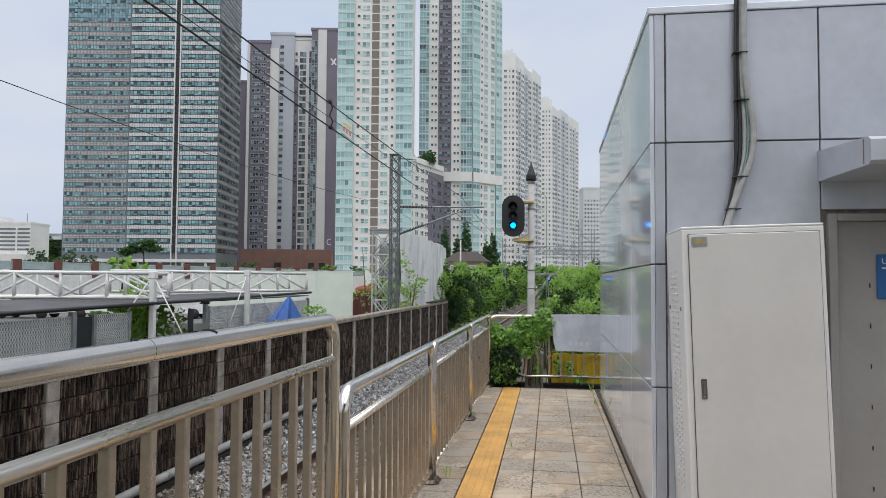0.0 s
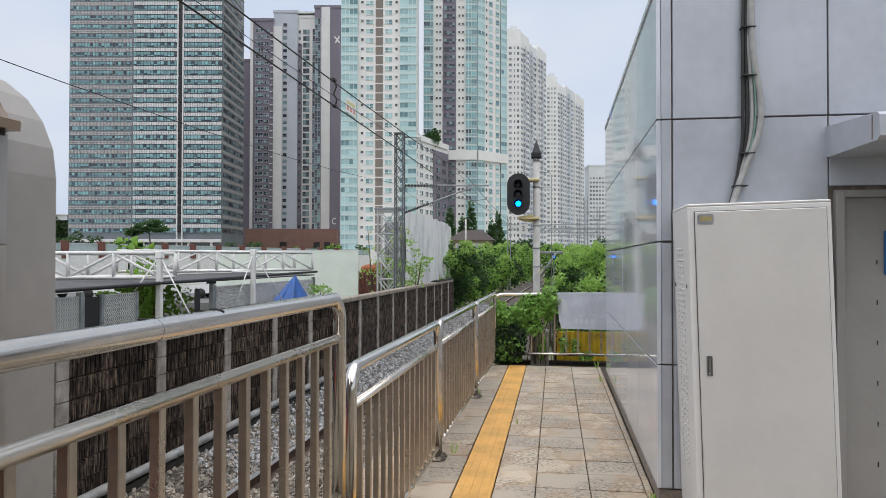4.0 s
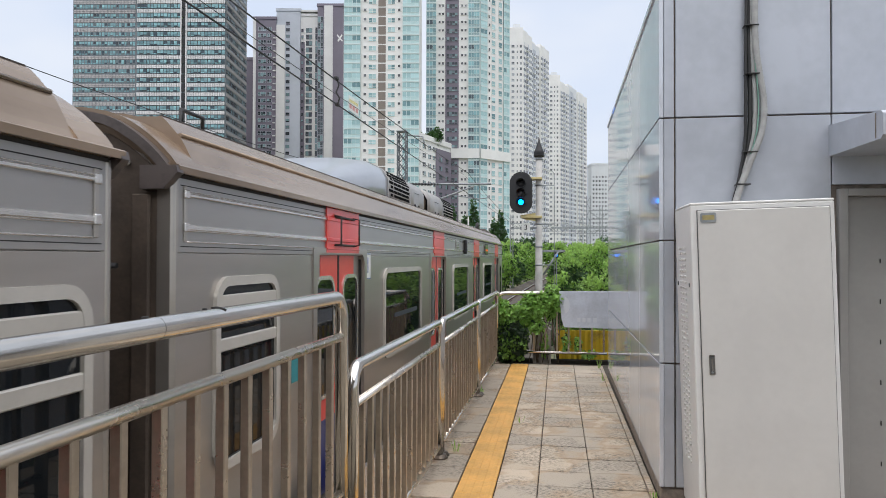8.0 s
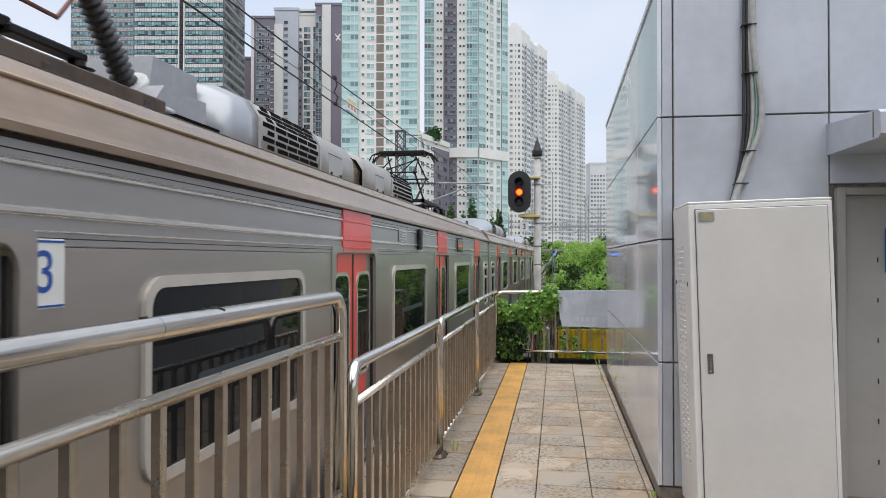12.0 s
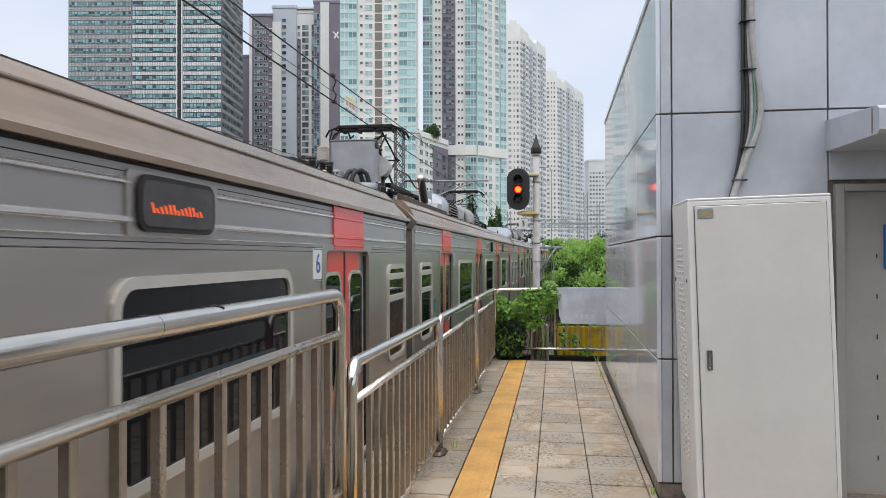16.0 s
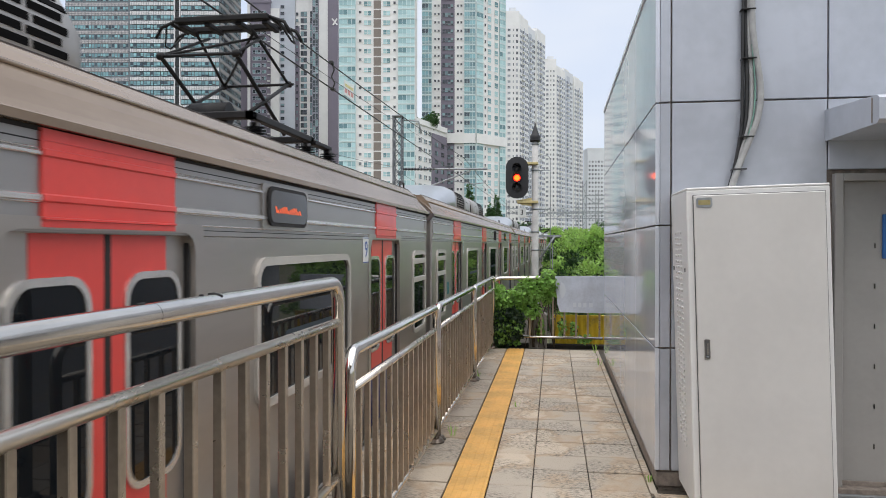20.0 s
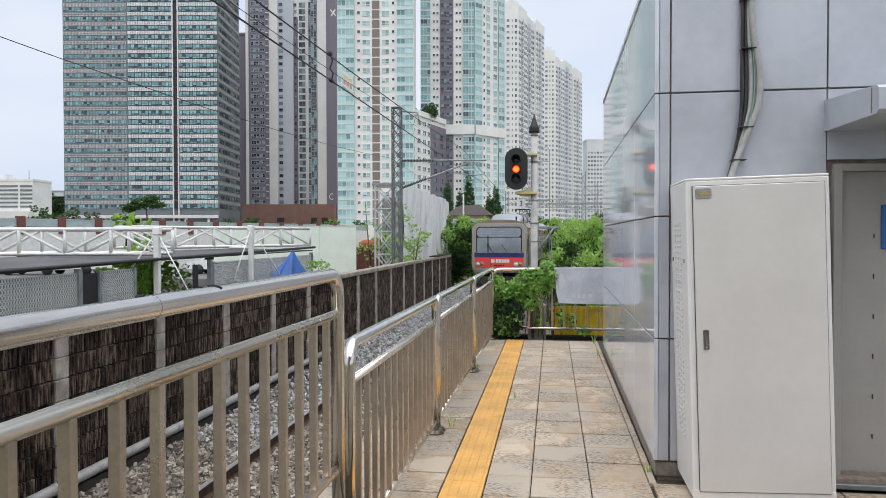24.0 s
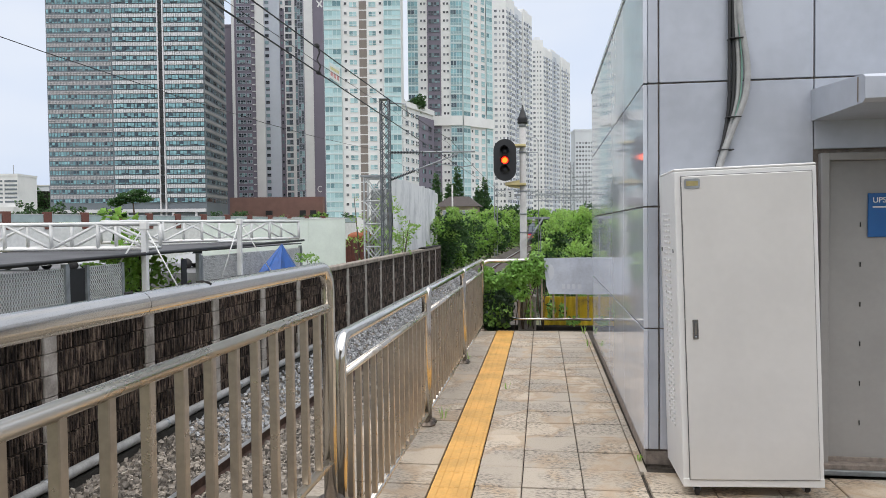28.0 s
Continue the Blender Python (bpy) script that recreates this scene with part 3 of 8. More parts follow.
def thing(name, base=(0, 0, 0), label="", category="", group="", kind="", rz=0.0):
    """An empty at a thing's base that carries its parts; parts are drawn in world coordinates unless it is turned."""
    ob = new(name)
    ob.empty_display_size = 0.1
    ob.matrix_basis = pose(*base, 0, 0, rz)
    BASE[ob.name] = (0, 0, 0) if rz else tuple(base)
    return tagged(ob, label, category, group, kind)


def part(name, mb, mat, parent, label=""):
    shift = BASE[parent.name]
    ob = new(name, mb.mesh(name, M[mat], shift))
    ob.parent = parent
    BASE[ob.name] = shift
    return tagged(ob, label)


def solid(name, mb, mat, label="", category="", group="", kind="", base=(0, 0, 0)):
    ob = new(name, mb.mesh(name, M[mat], base))
    ob.location = base
    BASE[ob.name] = base
    return tagged(ob, label, category, group, kind)


def piece(name, me, parent, loc, rz=0.0):
    """One of many alike pieces on one mesh."""
    ob = new(name, me)
    ob.parent = parent
    s = BASE[parent.name]
    ob.matrix_basis = pose(loc[0] - s[0], loc[1] - s[1], loc[2] - s[2], 0, 0, rz)
    return ob


def lettering(name, text, size, mat, parent, at, rx=90, rz=0, depth=0.003):
    """Flat raised letters, centred at a place, as a mesh part."""
    cu = bpy.data.curves.new(name, "FONT")
    cu.body, cu.size, cu.extrude, cu.align_x, cu.align_y = text, size, depth, "CENTER", "CENTER"
    tmp = bpy.data.objects.new(name, cu)
    me = bpy.data.meshes.new_from_object(tmp)
    bpy.data.objects.remove(tmp)
    me.materials.clear()
    me.materials.append(M[mat])
    ob = new(name, me)
    ob.parent = parent
    s = BASE[parent.name]
    ob.matrix_basis = pose(at[0] - s[0], at[1] - s[1], at[2] - s[2], rx, 0, rz)
    return ob


# ---- the ground and the track ----
RAIL_Z, TRACK_X, WALL_X = -1.25, -3.35, -5.29


def track_x(y):
    """The track's centre line: straight, then a gentle bend to the right."""
    return TRACK_X + 0.00017 * max(0.0, y - 8.0) ** 2


ground = solid("ground", MB().box((-1500, -300, -2.2), (1500, 3000, -1.75)), "ground",
               "brown earth with weeds reaching to the horizon", "ground", kind="structure")


def build_track():
    rng = random.Random(5)
    bed = MB()
    ys = [-30 + 2.0 * k for k in range(101)]
    rows = []
    for y in ys:
        c = track_x(y)
        rows.append([(c + dx, y, z + rng.uniform(-0.015, 0.015)) for dx, z in ((-2.9, -1.75), (-1.80, -1.10), (-1.15, -1.42), (1.1, -1.43), (1.5, -1.46), (2.9, -1.75))])
    vs = [p for r in rows for p in r]
    fs = [(i * 6 + k, i * 6 + k + 1, (i + 1) * 6 + k + 1, (i + 1) * 6 + k) for i in range(len(ys) - 1) for k in range(5)]
    bed.add(vs, fs, True)
    solid("ballast", bed, "ballast", "bed of brown crushed stone under the track", "ballast", kind="structure")
    # loose stones: brown near the rails, freshly tipped grey ones along the barrier
    for mat, name, n, region in (("stone", "stones", 23000, 0), ("stone_grey", "clean_stones", 8000, 1)):
        mb = MB()
        for k in range(n):
            if region == 0:
                y, dx = rng.uniform(2.5, 13) if k % 5 else rng.uniform(13, 45), rng.uniform(-1.75, 1.35)
            else:
                y, dx = rng.uniform(9.5, 30) if k % 3 else rng.uniform(30, 48), rng.uniform(-1.9, -0.85)
            s = rng.uniform(0.022, 0.046)
            z = (-1.41 + max(0.0, -dx - 1.15) * 0.49) + rng.uniform(-0.02, 0.02) + 0.015 * region
            c = Vector((track_x(y) + dx, y, z))
            if abs(abs(dx) - 0.753) < 0.09:
                continue
            m = Euler((rng.uniform(0, 6), rng.uniform(0, 6), rng.uniform(0, 6))).to_matrix()
            u, w, h = s * rng.uniform(0.75, 1.15), s * rng.uniform(0.6, 0.95), s * rng.uniform(0.5, 0.8)
            pts = [c + m @ Vector((a * u * rng.uniform(0.6, 1.05), b * w * rng.uniform(0.6, 1.05), e * h * rng.uniform(0.7, 1.05)))
                   for a, b, e in ((-1, -1, -1), (1, -1, -1), (1, 1, -1), (-1, 1, -1), (-1, -1, 1), (1, -1, 1), (1, 1, 1), (-1, 1, 1))]
            mb.add(pts, [(0, 3, 2, 1), (4, 5, 6, 7), (0, 1, 5, 4), (1, 2, 6, 5), (2, 3, 7, 6), (3, 0, 4, 7)])
        solid(name, mb, mat, "loose crushed ballast stones beside the rail", "ballast stones", kind="stuff")
    track = thing("railway_track", (TRACK_X, 0, RAIL_Z), "pair of rusty rails on dark concrete sleepers in ballast", "railway track", kind="structure")
    prof = [(-0.075, -0.17), (0.075, -0.17), (0.075, -0.155), (0.012, -0.13), (0.012, -0.045), (0.036, -0.03), (0.036, -0.006), (-0.036, -0.006), (-0.036, -0.03), (-0.012, -0.045), (-0.012, -0.13), (-0.075, -0.155)]
    for side in (-0.753, 0.753):
        rail, head = MB(), MB()
        ys = [-30.0, 8.0] + [8 + 4.0 * k for k in range(1, 41)]
        n = len(prof)
        for mb, pr in ((rail, prof), (head, [(-0.036, -0.006), (0.036, -0.006), (0.034, 0.0), (-0.034, 0.0)])):
            vs = [(track_x(y) + side + p[0], y, RAIL_Z + p[1]) for y in ys for p in pr]
            q = len(pr)
            mb.add(vs, [(i * q + k, i * q + (k + 1) % q, (i + 1) * q + (k + 1) % q, (i + 1) * q + k) for i in range(len(ys) - 1) for k in range(q)])
        r = part("rail", rail, "rail", track, "rusty steel rail")
        part("rail_head", head, "rail_top", r, "polished running surface")
    slp = MB().box((-1.2, -0.12, -0.10), (1.2, 0.12, 0.04), 0.025)
    for s in (-0.753, 0.753):
        slp.box((s - 0.16, -0.09, 0.04), (s + 0.16, 0.09, 0.055), 0.01)
        for e in (-0.11, 0.11):
            slp.box((s + e - 0.03, -0.05, 0.055), (s + e + 0.03, 0.05, 0.09), 0.012)
    me = slp.mesh("sleeper", M["sleeper"])
    for k in range(100):
        y = -6 + 0.62 * k
        piece("sleeper", me, track, (track_x(y), y, RAIL_Z - 0.235))


build_track()


def build_barrier():
    """A sound barrier of dark ribbed blocks between concrete posts, with a pipe along its foot."""
    wall = thing("sound_barrier", (WALL_X, 15, -1.5), "dark sound-absorbing block wall between pale concrete posts", "sound barrier", kind="structure")
    part("core", MB().box((WALL_X - 0.16, 0.9, -1.6), (WALL_X - 0.075, 36.4, 0.60)), "soil_dark", wall)
    part("coping", MB().box((WALL_X - 0.2, 0.9, 0.62), (WALL_X + 0.05, 36.6, 0.74), 0.02), "cap", wall, "weathered dark coping")
    part("footing", MB().box((WALL_X - 0.2, 0.9, -1.75), (WALL_X + 0.08, 36.4, -1.03), 0.02), "soil_dark", wall)
    post = MB()
    for k in range(7):
        post.box((-0.10, -0.105, -1.03 + 0.2357 * k), (0.012, 0.105, -1.03 + 0.2357 * (k + 1) - 0.006), 0.008)
    pme = post.mesh("post", M["old_concrete"])
    block = MB().box((-0.09, -0.148, 0.002), (-0.03, 0.148, 0.228), 0.006)
    for k in range(7):
        block.box((-0.04, -0.146 + k * 0.0425, 0.006), (-0.008 - 0.006 * (k % 2), -0.146 + k * 0.0425 + 0.028, 0.224), 0.004)
    bme = block.mesh("block", M["absorber"])
    rest = MB()
    rng = random.Random(8)
    for i in range(18):
        y0 = 1.15 + 2.0 * i
        piece("post", pme, wall, (WALL_X, y0, 0))
        for r in range(7):
            for c in range(6):
                y = y0 + 0.105 + 0.149 + 0.2983 * c
                dx = rng.uniform(-0.012, 0.012)
                if 2 <= i <= 8:
                    piece("block", bme, wall, (WALL_X + dx, y, -1.03 + 0.2357 * r))
                else:
                    z = -1.03 + 0.2357 * r
                    rest.box((WALL_X - 0.09, y - 0.147, z), (WALL_X - 0.03 + dx, y + 0.147, z + 0.228))
                    for q in range(7):
                        rest.box((WALL_X - 0.04 + dx, y - 0.146 + q * 0.0425, z + 0.006), (WALL_X - 0.008 - 0.006 * (q % 2) + dx, y - 0.118 + q * 0.0425, z + 0.224))
    tagged(part("far_blocks", rest, "absorber_far", wall), kind="stuff")
    pipe = thing("pipe_line", (WALL_X + 0.17, 15, -1.0), "grey cable pipe with clamps along the barrier's foot", "pipe")
    part("pipe", MB().tube([(WALL_X + 0.17, 0.9, -0.93), (WALL_X + 0.17, 36.0, -0.93)], 0.06, 12), "pipe", pipe)
    part("ledge", MB().box((WALL_X + 0.10, 0.9, -1.6), (WALL_X + 0.19, 36.0, -1.02), 0.015), "soil_dark", pipe)
    clamp = MB().turned([(0.066, -0.03), (0.066, 0.03)], (0, 0, 0), 12, "y").mesh("clamp", M["galv"])
    for k in range(14):
        piece("clamp", clamp, pipe, (WALL_X + 0.17, 2.0 + 2.4 * k, -0.93))


build_barrier()

# ---- the platform ----
PLAT_L, PLAT_END = -1.55, 12.15
floor = solid("floor", MB().box((PLAT_L, 3.42, -1.75), (6.0, PLAT_END, -0.03)), "joint",
              "paved platform end of square beige concrete tiles with dark joints", "platform floor", kind="structure", base=(0, 8, -0.03))
part("platform_edge", MB().box((PLAT_L - 0.06, 3.42, -0.22), (PLAT_L - 0.001, PLAT_END, 0.0), 0.02), "concrete", floor)
part("raised_slab", MB().box((-1.61, -26.0, -1.75), (6.0, 3.40, 0.40), 0.02), "slab", floor, "raised concrete platform")
dirty_me = MB().box((-0.1965, -0.1875, -0.03), (0.1965, 0.1875, 0.0), 0.004).mesh("tile", M["tile_dirty"])
tile_me = MB().box((-0.1965, -0.1875, -0.03), (0.1965, 0.1875, 0.0), 0.004).mesh("tile", M["tile"])
half_me = MB().box((-0.1515, -0.1925, -0.03), (0.1515, 0.1925, 0.0), 0.006).mesh("cut_tile", M["tile"])
edge_me = MB().box((-0.024, -0.194, -0.03), (0.024, 0.194, 0.0), 0.004).mesh("edge_tile", M["tile"])
rng = random.Random(3)
for j in range(22):
    y = 3.73 + 0.396 * j
    if y > PLAT_END - 0.15:
        break
    skew = -0.0045 * (y - 5)
    for i, x in enumerate((-1.36, -0.96)):
        piece("tile", dirty_me, floor, (x + skew, y, rng.uniform(-0.003, 0.002)))
    piece("tile", half_me, floor, (-0.315 + skew, y, rng.uniform(-0.003, 0.002)))
    if y > 5.1:
        piece("edge_tile", edge_me, floor, (0.668 + skew, y, rng.uniform(-0.003, 0.001)))
    cols = (0.04, 0.44) if y > 5.1 else (0.04, 0.44, 0.86, 1.26, 1.66, 2.06, 2.46, 2.86, 3.26, 3.66, 4.06, 4.46, 4.86, 5.26, 5.66)
    for x in cols:
        piece("tile", tile_me, floor, (x + skew, y, rng.uniform(-0.003, 0.002)))

strip_me = MB().box((-0.137, -0.148, -0.02), (0.137, 0.148, 0.004), 0.003)
for k in range(4):
    strip_me.box((-0.1125 + 0.065 * k, -0.147, 0.004), (-0.0825 + 0.065 * k, 0.147, 0.009), 0.003)
strip_me = strip_me.mesh("guide_tile", M["tactile"])
strip = thing("tactile_strip", (-0.63, 8, 0), "worn yellow-orange tactile guide strip along the platform", "tactile paving", kind="structure")
for j in range(29):
    y = 3.6 + 0.2985 * j
    if y < 11.95:
        piece("guide_tile", strip_me, strip, (-0.612 - 0.0045 * (y - 5), y, 0.001))


# ---- the railings along the platform edge ----
def bend(p, a, b, r, n=5):
    """A rounded corner at p between the directions a and b."""
    a, b, p = Vector(a).normalized(), Vector(b).normalized(), Vector(p)
    return [p + a * r * (1 - math.sin(t)) + b * r * (1 - math.cos(t)) for t in [math.pi / 2 * k / n for k in range(n + 1)]]


def railing(y0, y1, z0, top, xa, xb, low, drop, label="", shift=0.0):
    """A hoop of bent tube from (xa, y0) to (xb, y1) with a middle rail, a lower rail and upright bars."""
    ob = thing("railing", (xa, y0, z0), label, "railing", "railings along the platform edge")
    r = 0.0315
    t = top - r
    d = Vector((xb - xa, y1 - y0, 0)).normalized()
    A, B = Vector((xa, y0, t)), Vector((xb, y1, t))
    path = [(xa, y0, z0)] + bend(A, (0, 0, -1), d, 0.11, 9) + bend(B, -d, (0, 0, -1), 0.11, 9) + [(xb, y1, z0)]
    part("hoop", MB().tube(path, r, 16), "steel", ob, "bent stainless tube, posts and handrail in one")
    A, B = A + d * 0.02, B - d * 0.02
    part("middle_rail", MB().tube([A - Vector((0, 0, drop)), B - Vector((0, 0, drop))], 0.0215, 14), "steel_mid", ob)
    part("lower_rail", MB().tube([(A.x, A.y, low), (B.x, B.y, low)], 0.0215, 12), "steel_mid", ob)
    me = MB().box((-0.015, -0.015, low), (0.015, 0.015, t - drop), 0.003).mesh("baluster", M["steel_bar"])
    n = int(round((y1 - y0) / 0.174))
    for k in range(1, n):
        q = (k - shift) / n
        piece("baluster", me, ob, (xa + (xb - xa) * q, y0 + (y1 - y0) * q, 0))
    fl = MB().turned([(0.075, 0.0), (0.075, 0.010), (0.062, 0.014), (0.06, 0.03), (0.04, 0.034)], (0, 0, 0), 18).mesh("flange", M["steel_dull"])
    for x, y in ((xa, y0), (xb, y1)):
        piece("flange", fl, ob, (x, y, z0))
    return ob


near_rail = railing(-1.586, 3.295, 0.40, 1.546, -1.007, -1.007, 0.60, 0.187, "shiny stainless railing with a scratched handrail on the raised slab")
part("tape_mark", MB().tube([(-1.013, 2.015, 1.5465), (-1.004, 2.033, 1.5470), (-0.992, 2.045, 1.5425), (-0.984, 2.050, 1.5365)], 0.0034, 6), "rubber", near_rail, "black mark on the handrail")
part("tape_mark", MB().tube([(-1.010, 1.955, 1.5467), (-1.007, 1.972, 1.5468)], 0.0024, 6), "rubber", near_rail, "black mark on the handrail")
part("tape_mark", MB().tube([(-1.010, 1.640, 1.5467), (-1.007, 1.668, 1.5468)], 0.0030, 6), "rubber", near_rail, "black mark on the handrail")
part("weld_seam", MB().tube([(-1.007, 1.70, 1.5145), (-1.007, 1.7012, 1.5145)], 0.0317, 20), "under", near_rail, "thin dark seam round the handrail")
for k, (a, b) in enumerate(((3.51, 6.14), (6.23, 8.99), (9.08, 11.86))):
    railing(a, b, 0.0, 1.185, -1.015, -1.015, 0.10, 0.19, "stainless steel railing with upright bars beside the track")


# ---- the fence that closes the platform, with ivy ----
def end_fence():
    ob = thing("end_fence", (-0.2, 12.0, 0), "steel hoop fence overgrown with ivy closing the platform end", "fence")
    y = 12.0
    x0 = -1.04
    path = [(x0, y, 0)] + bend((x0, y, 1.13), (0, 0, -1), (1, 0, 0), 0.14) + [(0.74, y, 1.15)]
    part("hoop", MB().tube(path, 0.034, 12), "steel", ob)
    part("lower_rail", MB().tube([(x0, y, 0.175), (0.74, y, 0.175)], 0.024, 10), "steel", ob)
    part("middle_rail", MB().tube([(x0, y, 0.93), (0.74, y, 0.93)], 0.022, 10), "steel", ob)
    me = MB().box((-0.015, -0.015, 0.175), (0.015, 0.015, 0.93), 0.003).mesh("upright", M["steel_bar"])
    for k in range(10):
        piece("upright", me, ob, (-0.983 + 0.186 * k, y, 0))
    board = thing("banner_board", (0.35, 11.93, 0.55), "pale blue-grey frosted board tied to the fence", "board")
    part("sheet", MB().prism([(-0.02, 1.175), (0.76, 1.175), (0.76, 0.585), (0.06, 0.595), (0.02, 0.72)], "y", 11.925, 11.935), "board", board)
    part("print", MB().prism([(0.08 + 0.07 * math.cos(a), 0.95 + 0.13 * math.sin(a)) for a in [0.4 * k for k in range(-4, 5)]] + [(0.05, 0.95)], "y", 11.921, 11.925), "board_pale", board)
    for k, (x, w) in enumerate(((0.27, 0.05), (0.35, 0.05), (0.43, 0.05), (0.52, 0.06))):
        part("faded_bar", MB().box((x, 11.921, 0.68), (x + w, 11.925, 0.75)), "board_pale", board)
    yp = thing("yellow_panel", (0.35, 12.25, -0.2), "faded yellow corrugated panel behind the fence", "panel")
    part("sheet", MB().prism([(-0.05 + 0.045 * k, 12.28 + (0.02 if k % 2 else 0.0)) for k in range(24)] + [(0.99, 12.32), (-0.05, 12.32)], "z", -0.1, 0.515), "yellow", yp)
    solid("stone_block", MB().box((-0.45, 12.12, -0.1), (-0.15, 12.4, 0.55), 0.03), "old_concrete", "rough grey stone block behind the fence", "stone", base=(-0.3, 12.2, -0.1))
    part("kerb", MB().box((PLAT_L, PLAT_END, -0.6), (0.8, PLAT_END + 0.06, 0.05), 0.02), "soil_dark", floor)


end_fence()


# ---- the clad building beside the platform ----
WX, WY, WTOP = 0.685, 5.25, 3.60
CZ = (2.39, 2.38, 2.54, 2.60)


def building():
    b = thing("wall_station", (2.5, 8, 0), "station building clad in grey metal panels", "building", kind="structure")
    part("core", MB().box((WX + 0.03, WY + 0.03, -0.2), (6.0, 10.78, WTOP - 0.04)), "seal", b)
    part("plinth", MB().box((WX + 0.012, WY + 0.012, 0.0), (6.0, 10.76, 0.10), 0.004), "seal", b, "dark plinth")
    zs = (0.11, 0.97, 1.825, 2.68, WTOP)
    for z0, z1 in zip(zs, zs[1:]):
        for y0, y1 in ((WY + 0.0, 6.55), (6.55, 8.0), (8.0, 9.4), (9.4, 10.8)):
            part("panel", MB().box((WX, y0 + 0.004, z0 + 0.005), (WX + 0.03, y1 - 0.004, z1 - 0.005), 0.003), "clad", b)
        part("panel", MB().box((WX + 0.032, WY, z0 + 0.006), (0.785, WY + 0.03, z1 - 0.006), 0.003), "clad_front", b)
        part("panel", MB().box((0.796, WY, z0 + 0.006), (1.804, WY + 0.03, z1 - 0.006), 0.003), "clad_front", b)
    for z0, z1 in zip(zs[3:], zs[4:]):
        for x0, x1 in ((1.812, 2.9), (2.912, 4.0)):
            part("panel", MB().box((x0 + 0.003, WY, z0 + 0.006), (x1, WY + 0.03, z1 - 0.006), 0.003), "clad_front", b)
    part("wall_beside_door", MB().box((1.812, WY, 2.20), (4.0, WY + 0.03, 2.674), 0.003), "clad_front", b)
    part("roof_edge", MB().box((WX - 0.012, WY - 0.012, WTOP), (6.0, 10.82, WTOP + 0.05), 0.006), "clad", b, "metal roof edge")
    part("roof", MB().box((WX + 0.03, WY + 0.03, WTOP - 0.06), (6.0, 10.78, WTOP - 0.01)), "concrete", b)
    # the grey steel door and its frame
    d = thing("door_1", (2.5, WY - 0.02, 0), "closed grey steel service door with rivets", "door", kind="structure")
    part("frame", MB().box((1.845, WY - 0.03, 0.04), (1.90, WY + 0.03, 2.17), 0.004).box((1.90, WY - 0.03, 2.12), (3.3, WY + 0.03, 2.17), 0.004), "door_grey", d)
    part("leaf", MB().box((1.90, WY + 0.02, 0.06), (3.3, WY + 0.05, 2.12), 0.004), "door_grey", d)
    part("sill", MB().box((1.80, WY - 0.06, 0.0), (3.4, WY + 0.05, 0.07), 0.006), "seal", d, "dirty metal sill")
    part("sill_lip", MB().box((1.80, WY - 0.09, 0.0), (3.4, WY - 0.061, 0.035), 0.004), "galv", d)
    for k in range(6):
        part("rivet", MB().box((2.11, WY + 0.012, 0.32 + 0.27 * k), (2.116, WY + 0.021, 0.352 + 0.27 * k), 0.002), "rubber", d)
    s = thing("door_sign", (2.38, WY + 0.01, 1.75), "blue sign with white lettering on the grey door", "sign")
    part("plate", MB().box((2.156, WY + 0.006, 1.60), (2.62, WY + 0.018, 1.896), 0.004), "sign_blue", s)
    lettering("letters", "UPS 2", 0.052, "white", s, (2.247, WY + 0.004, 1.848))
    part("word_bar", MB().box((2.185, WY + 0.003, 1.798), (2.36, WY + 0.006, 1.808)), "white", s)
    c = thing("door_canopy", (2.6, 4.9, 2.38), "grey metal canopy over the door", "canopy")
    part("shell", MB().prism([(WY, CZ[0]), (4.44, CZ[1]), (4.41, CZ[1] + 0.02), (4.41, CZ[2] - 0.02), (4.44, CZ[2]), (WY, CZ[3])], "x", 1.79, 3.6), "clad_front", c)
    part("end_trim", MB().box((1.785, 4.50, CZ[1] + 0.01), (1.79, 4.506, CZ[2] - 0.005)), "seal", c)
    # cables that hang down the front
    w = thing("cable_bundle", (1.35, WY - 0.04, 2.05), "grey conduit and dark cables hanging down the metal wall", "cables")
    def run(dx, dy, r, mat, name, lean=0.0, ribs=False):
        pts, rad = [], []
        n = 150 if ribs else 16
        for k in range(n + 1):
            t = k / n
            z = 3.72 - 1.66 * t
            q = min(1.0, max(0.0, (2.65 - z) / 0.45))
            x = 1.275 + dx + (0.02 - dx) * 0.75 * q + 0.055 * math.exp(-((z - 2.70) / 0.33) ** 2) * (0.3 + lean) - 0.10 * max(0.0, (2.55 - z) / 0.5) ** 1.3 - 0.03 * t
            pts.append((x, WY - 0.035 - dy, z))
            rad.append(r * (0.90 if k % 2 else 1.0) if ribs else r)
        part(name, MB().tube(pts, rad, 10), mat, w)
    run(0.036, 0.018, 0.024, "conduit", "conduit", 1.0, True)
    run(0.006, 0.0, 0.014, "cable", "black_cable")
    run(-0.014, 0.008, 0.011, "cable", "black_cable", -0.2)
    run(0.022, 0.004, 0.017, "conduit", "conduit", 0.3, True)
    run(0.030, 0.026, 0.005, "cable_green", "green_cable", 0.45)
    for z, x in ((3.28, 1.27), (2.95, 1.275), (2.42, 1.262), (2.20, 1.215)):
        part("tie", MB().box((x - 0.035, WY - 0.082, z), (x + 0.06, WY - 0.004, z + 0.008), 0.003), "cable", w)


building()


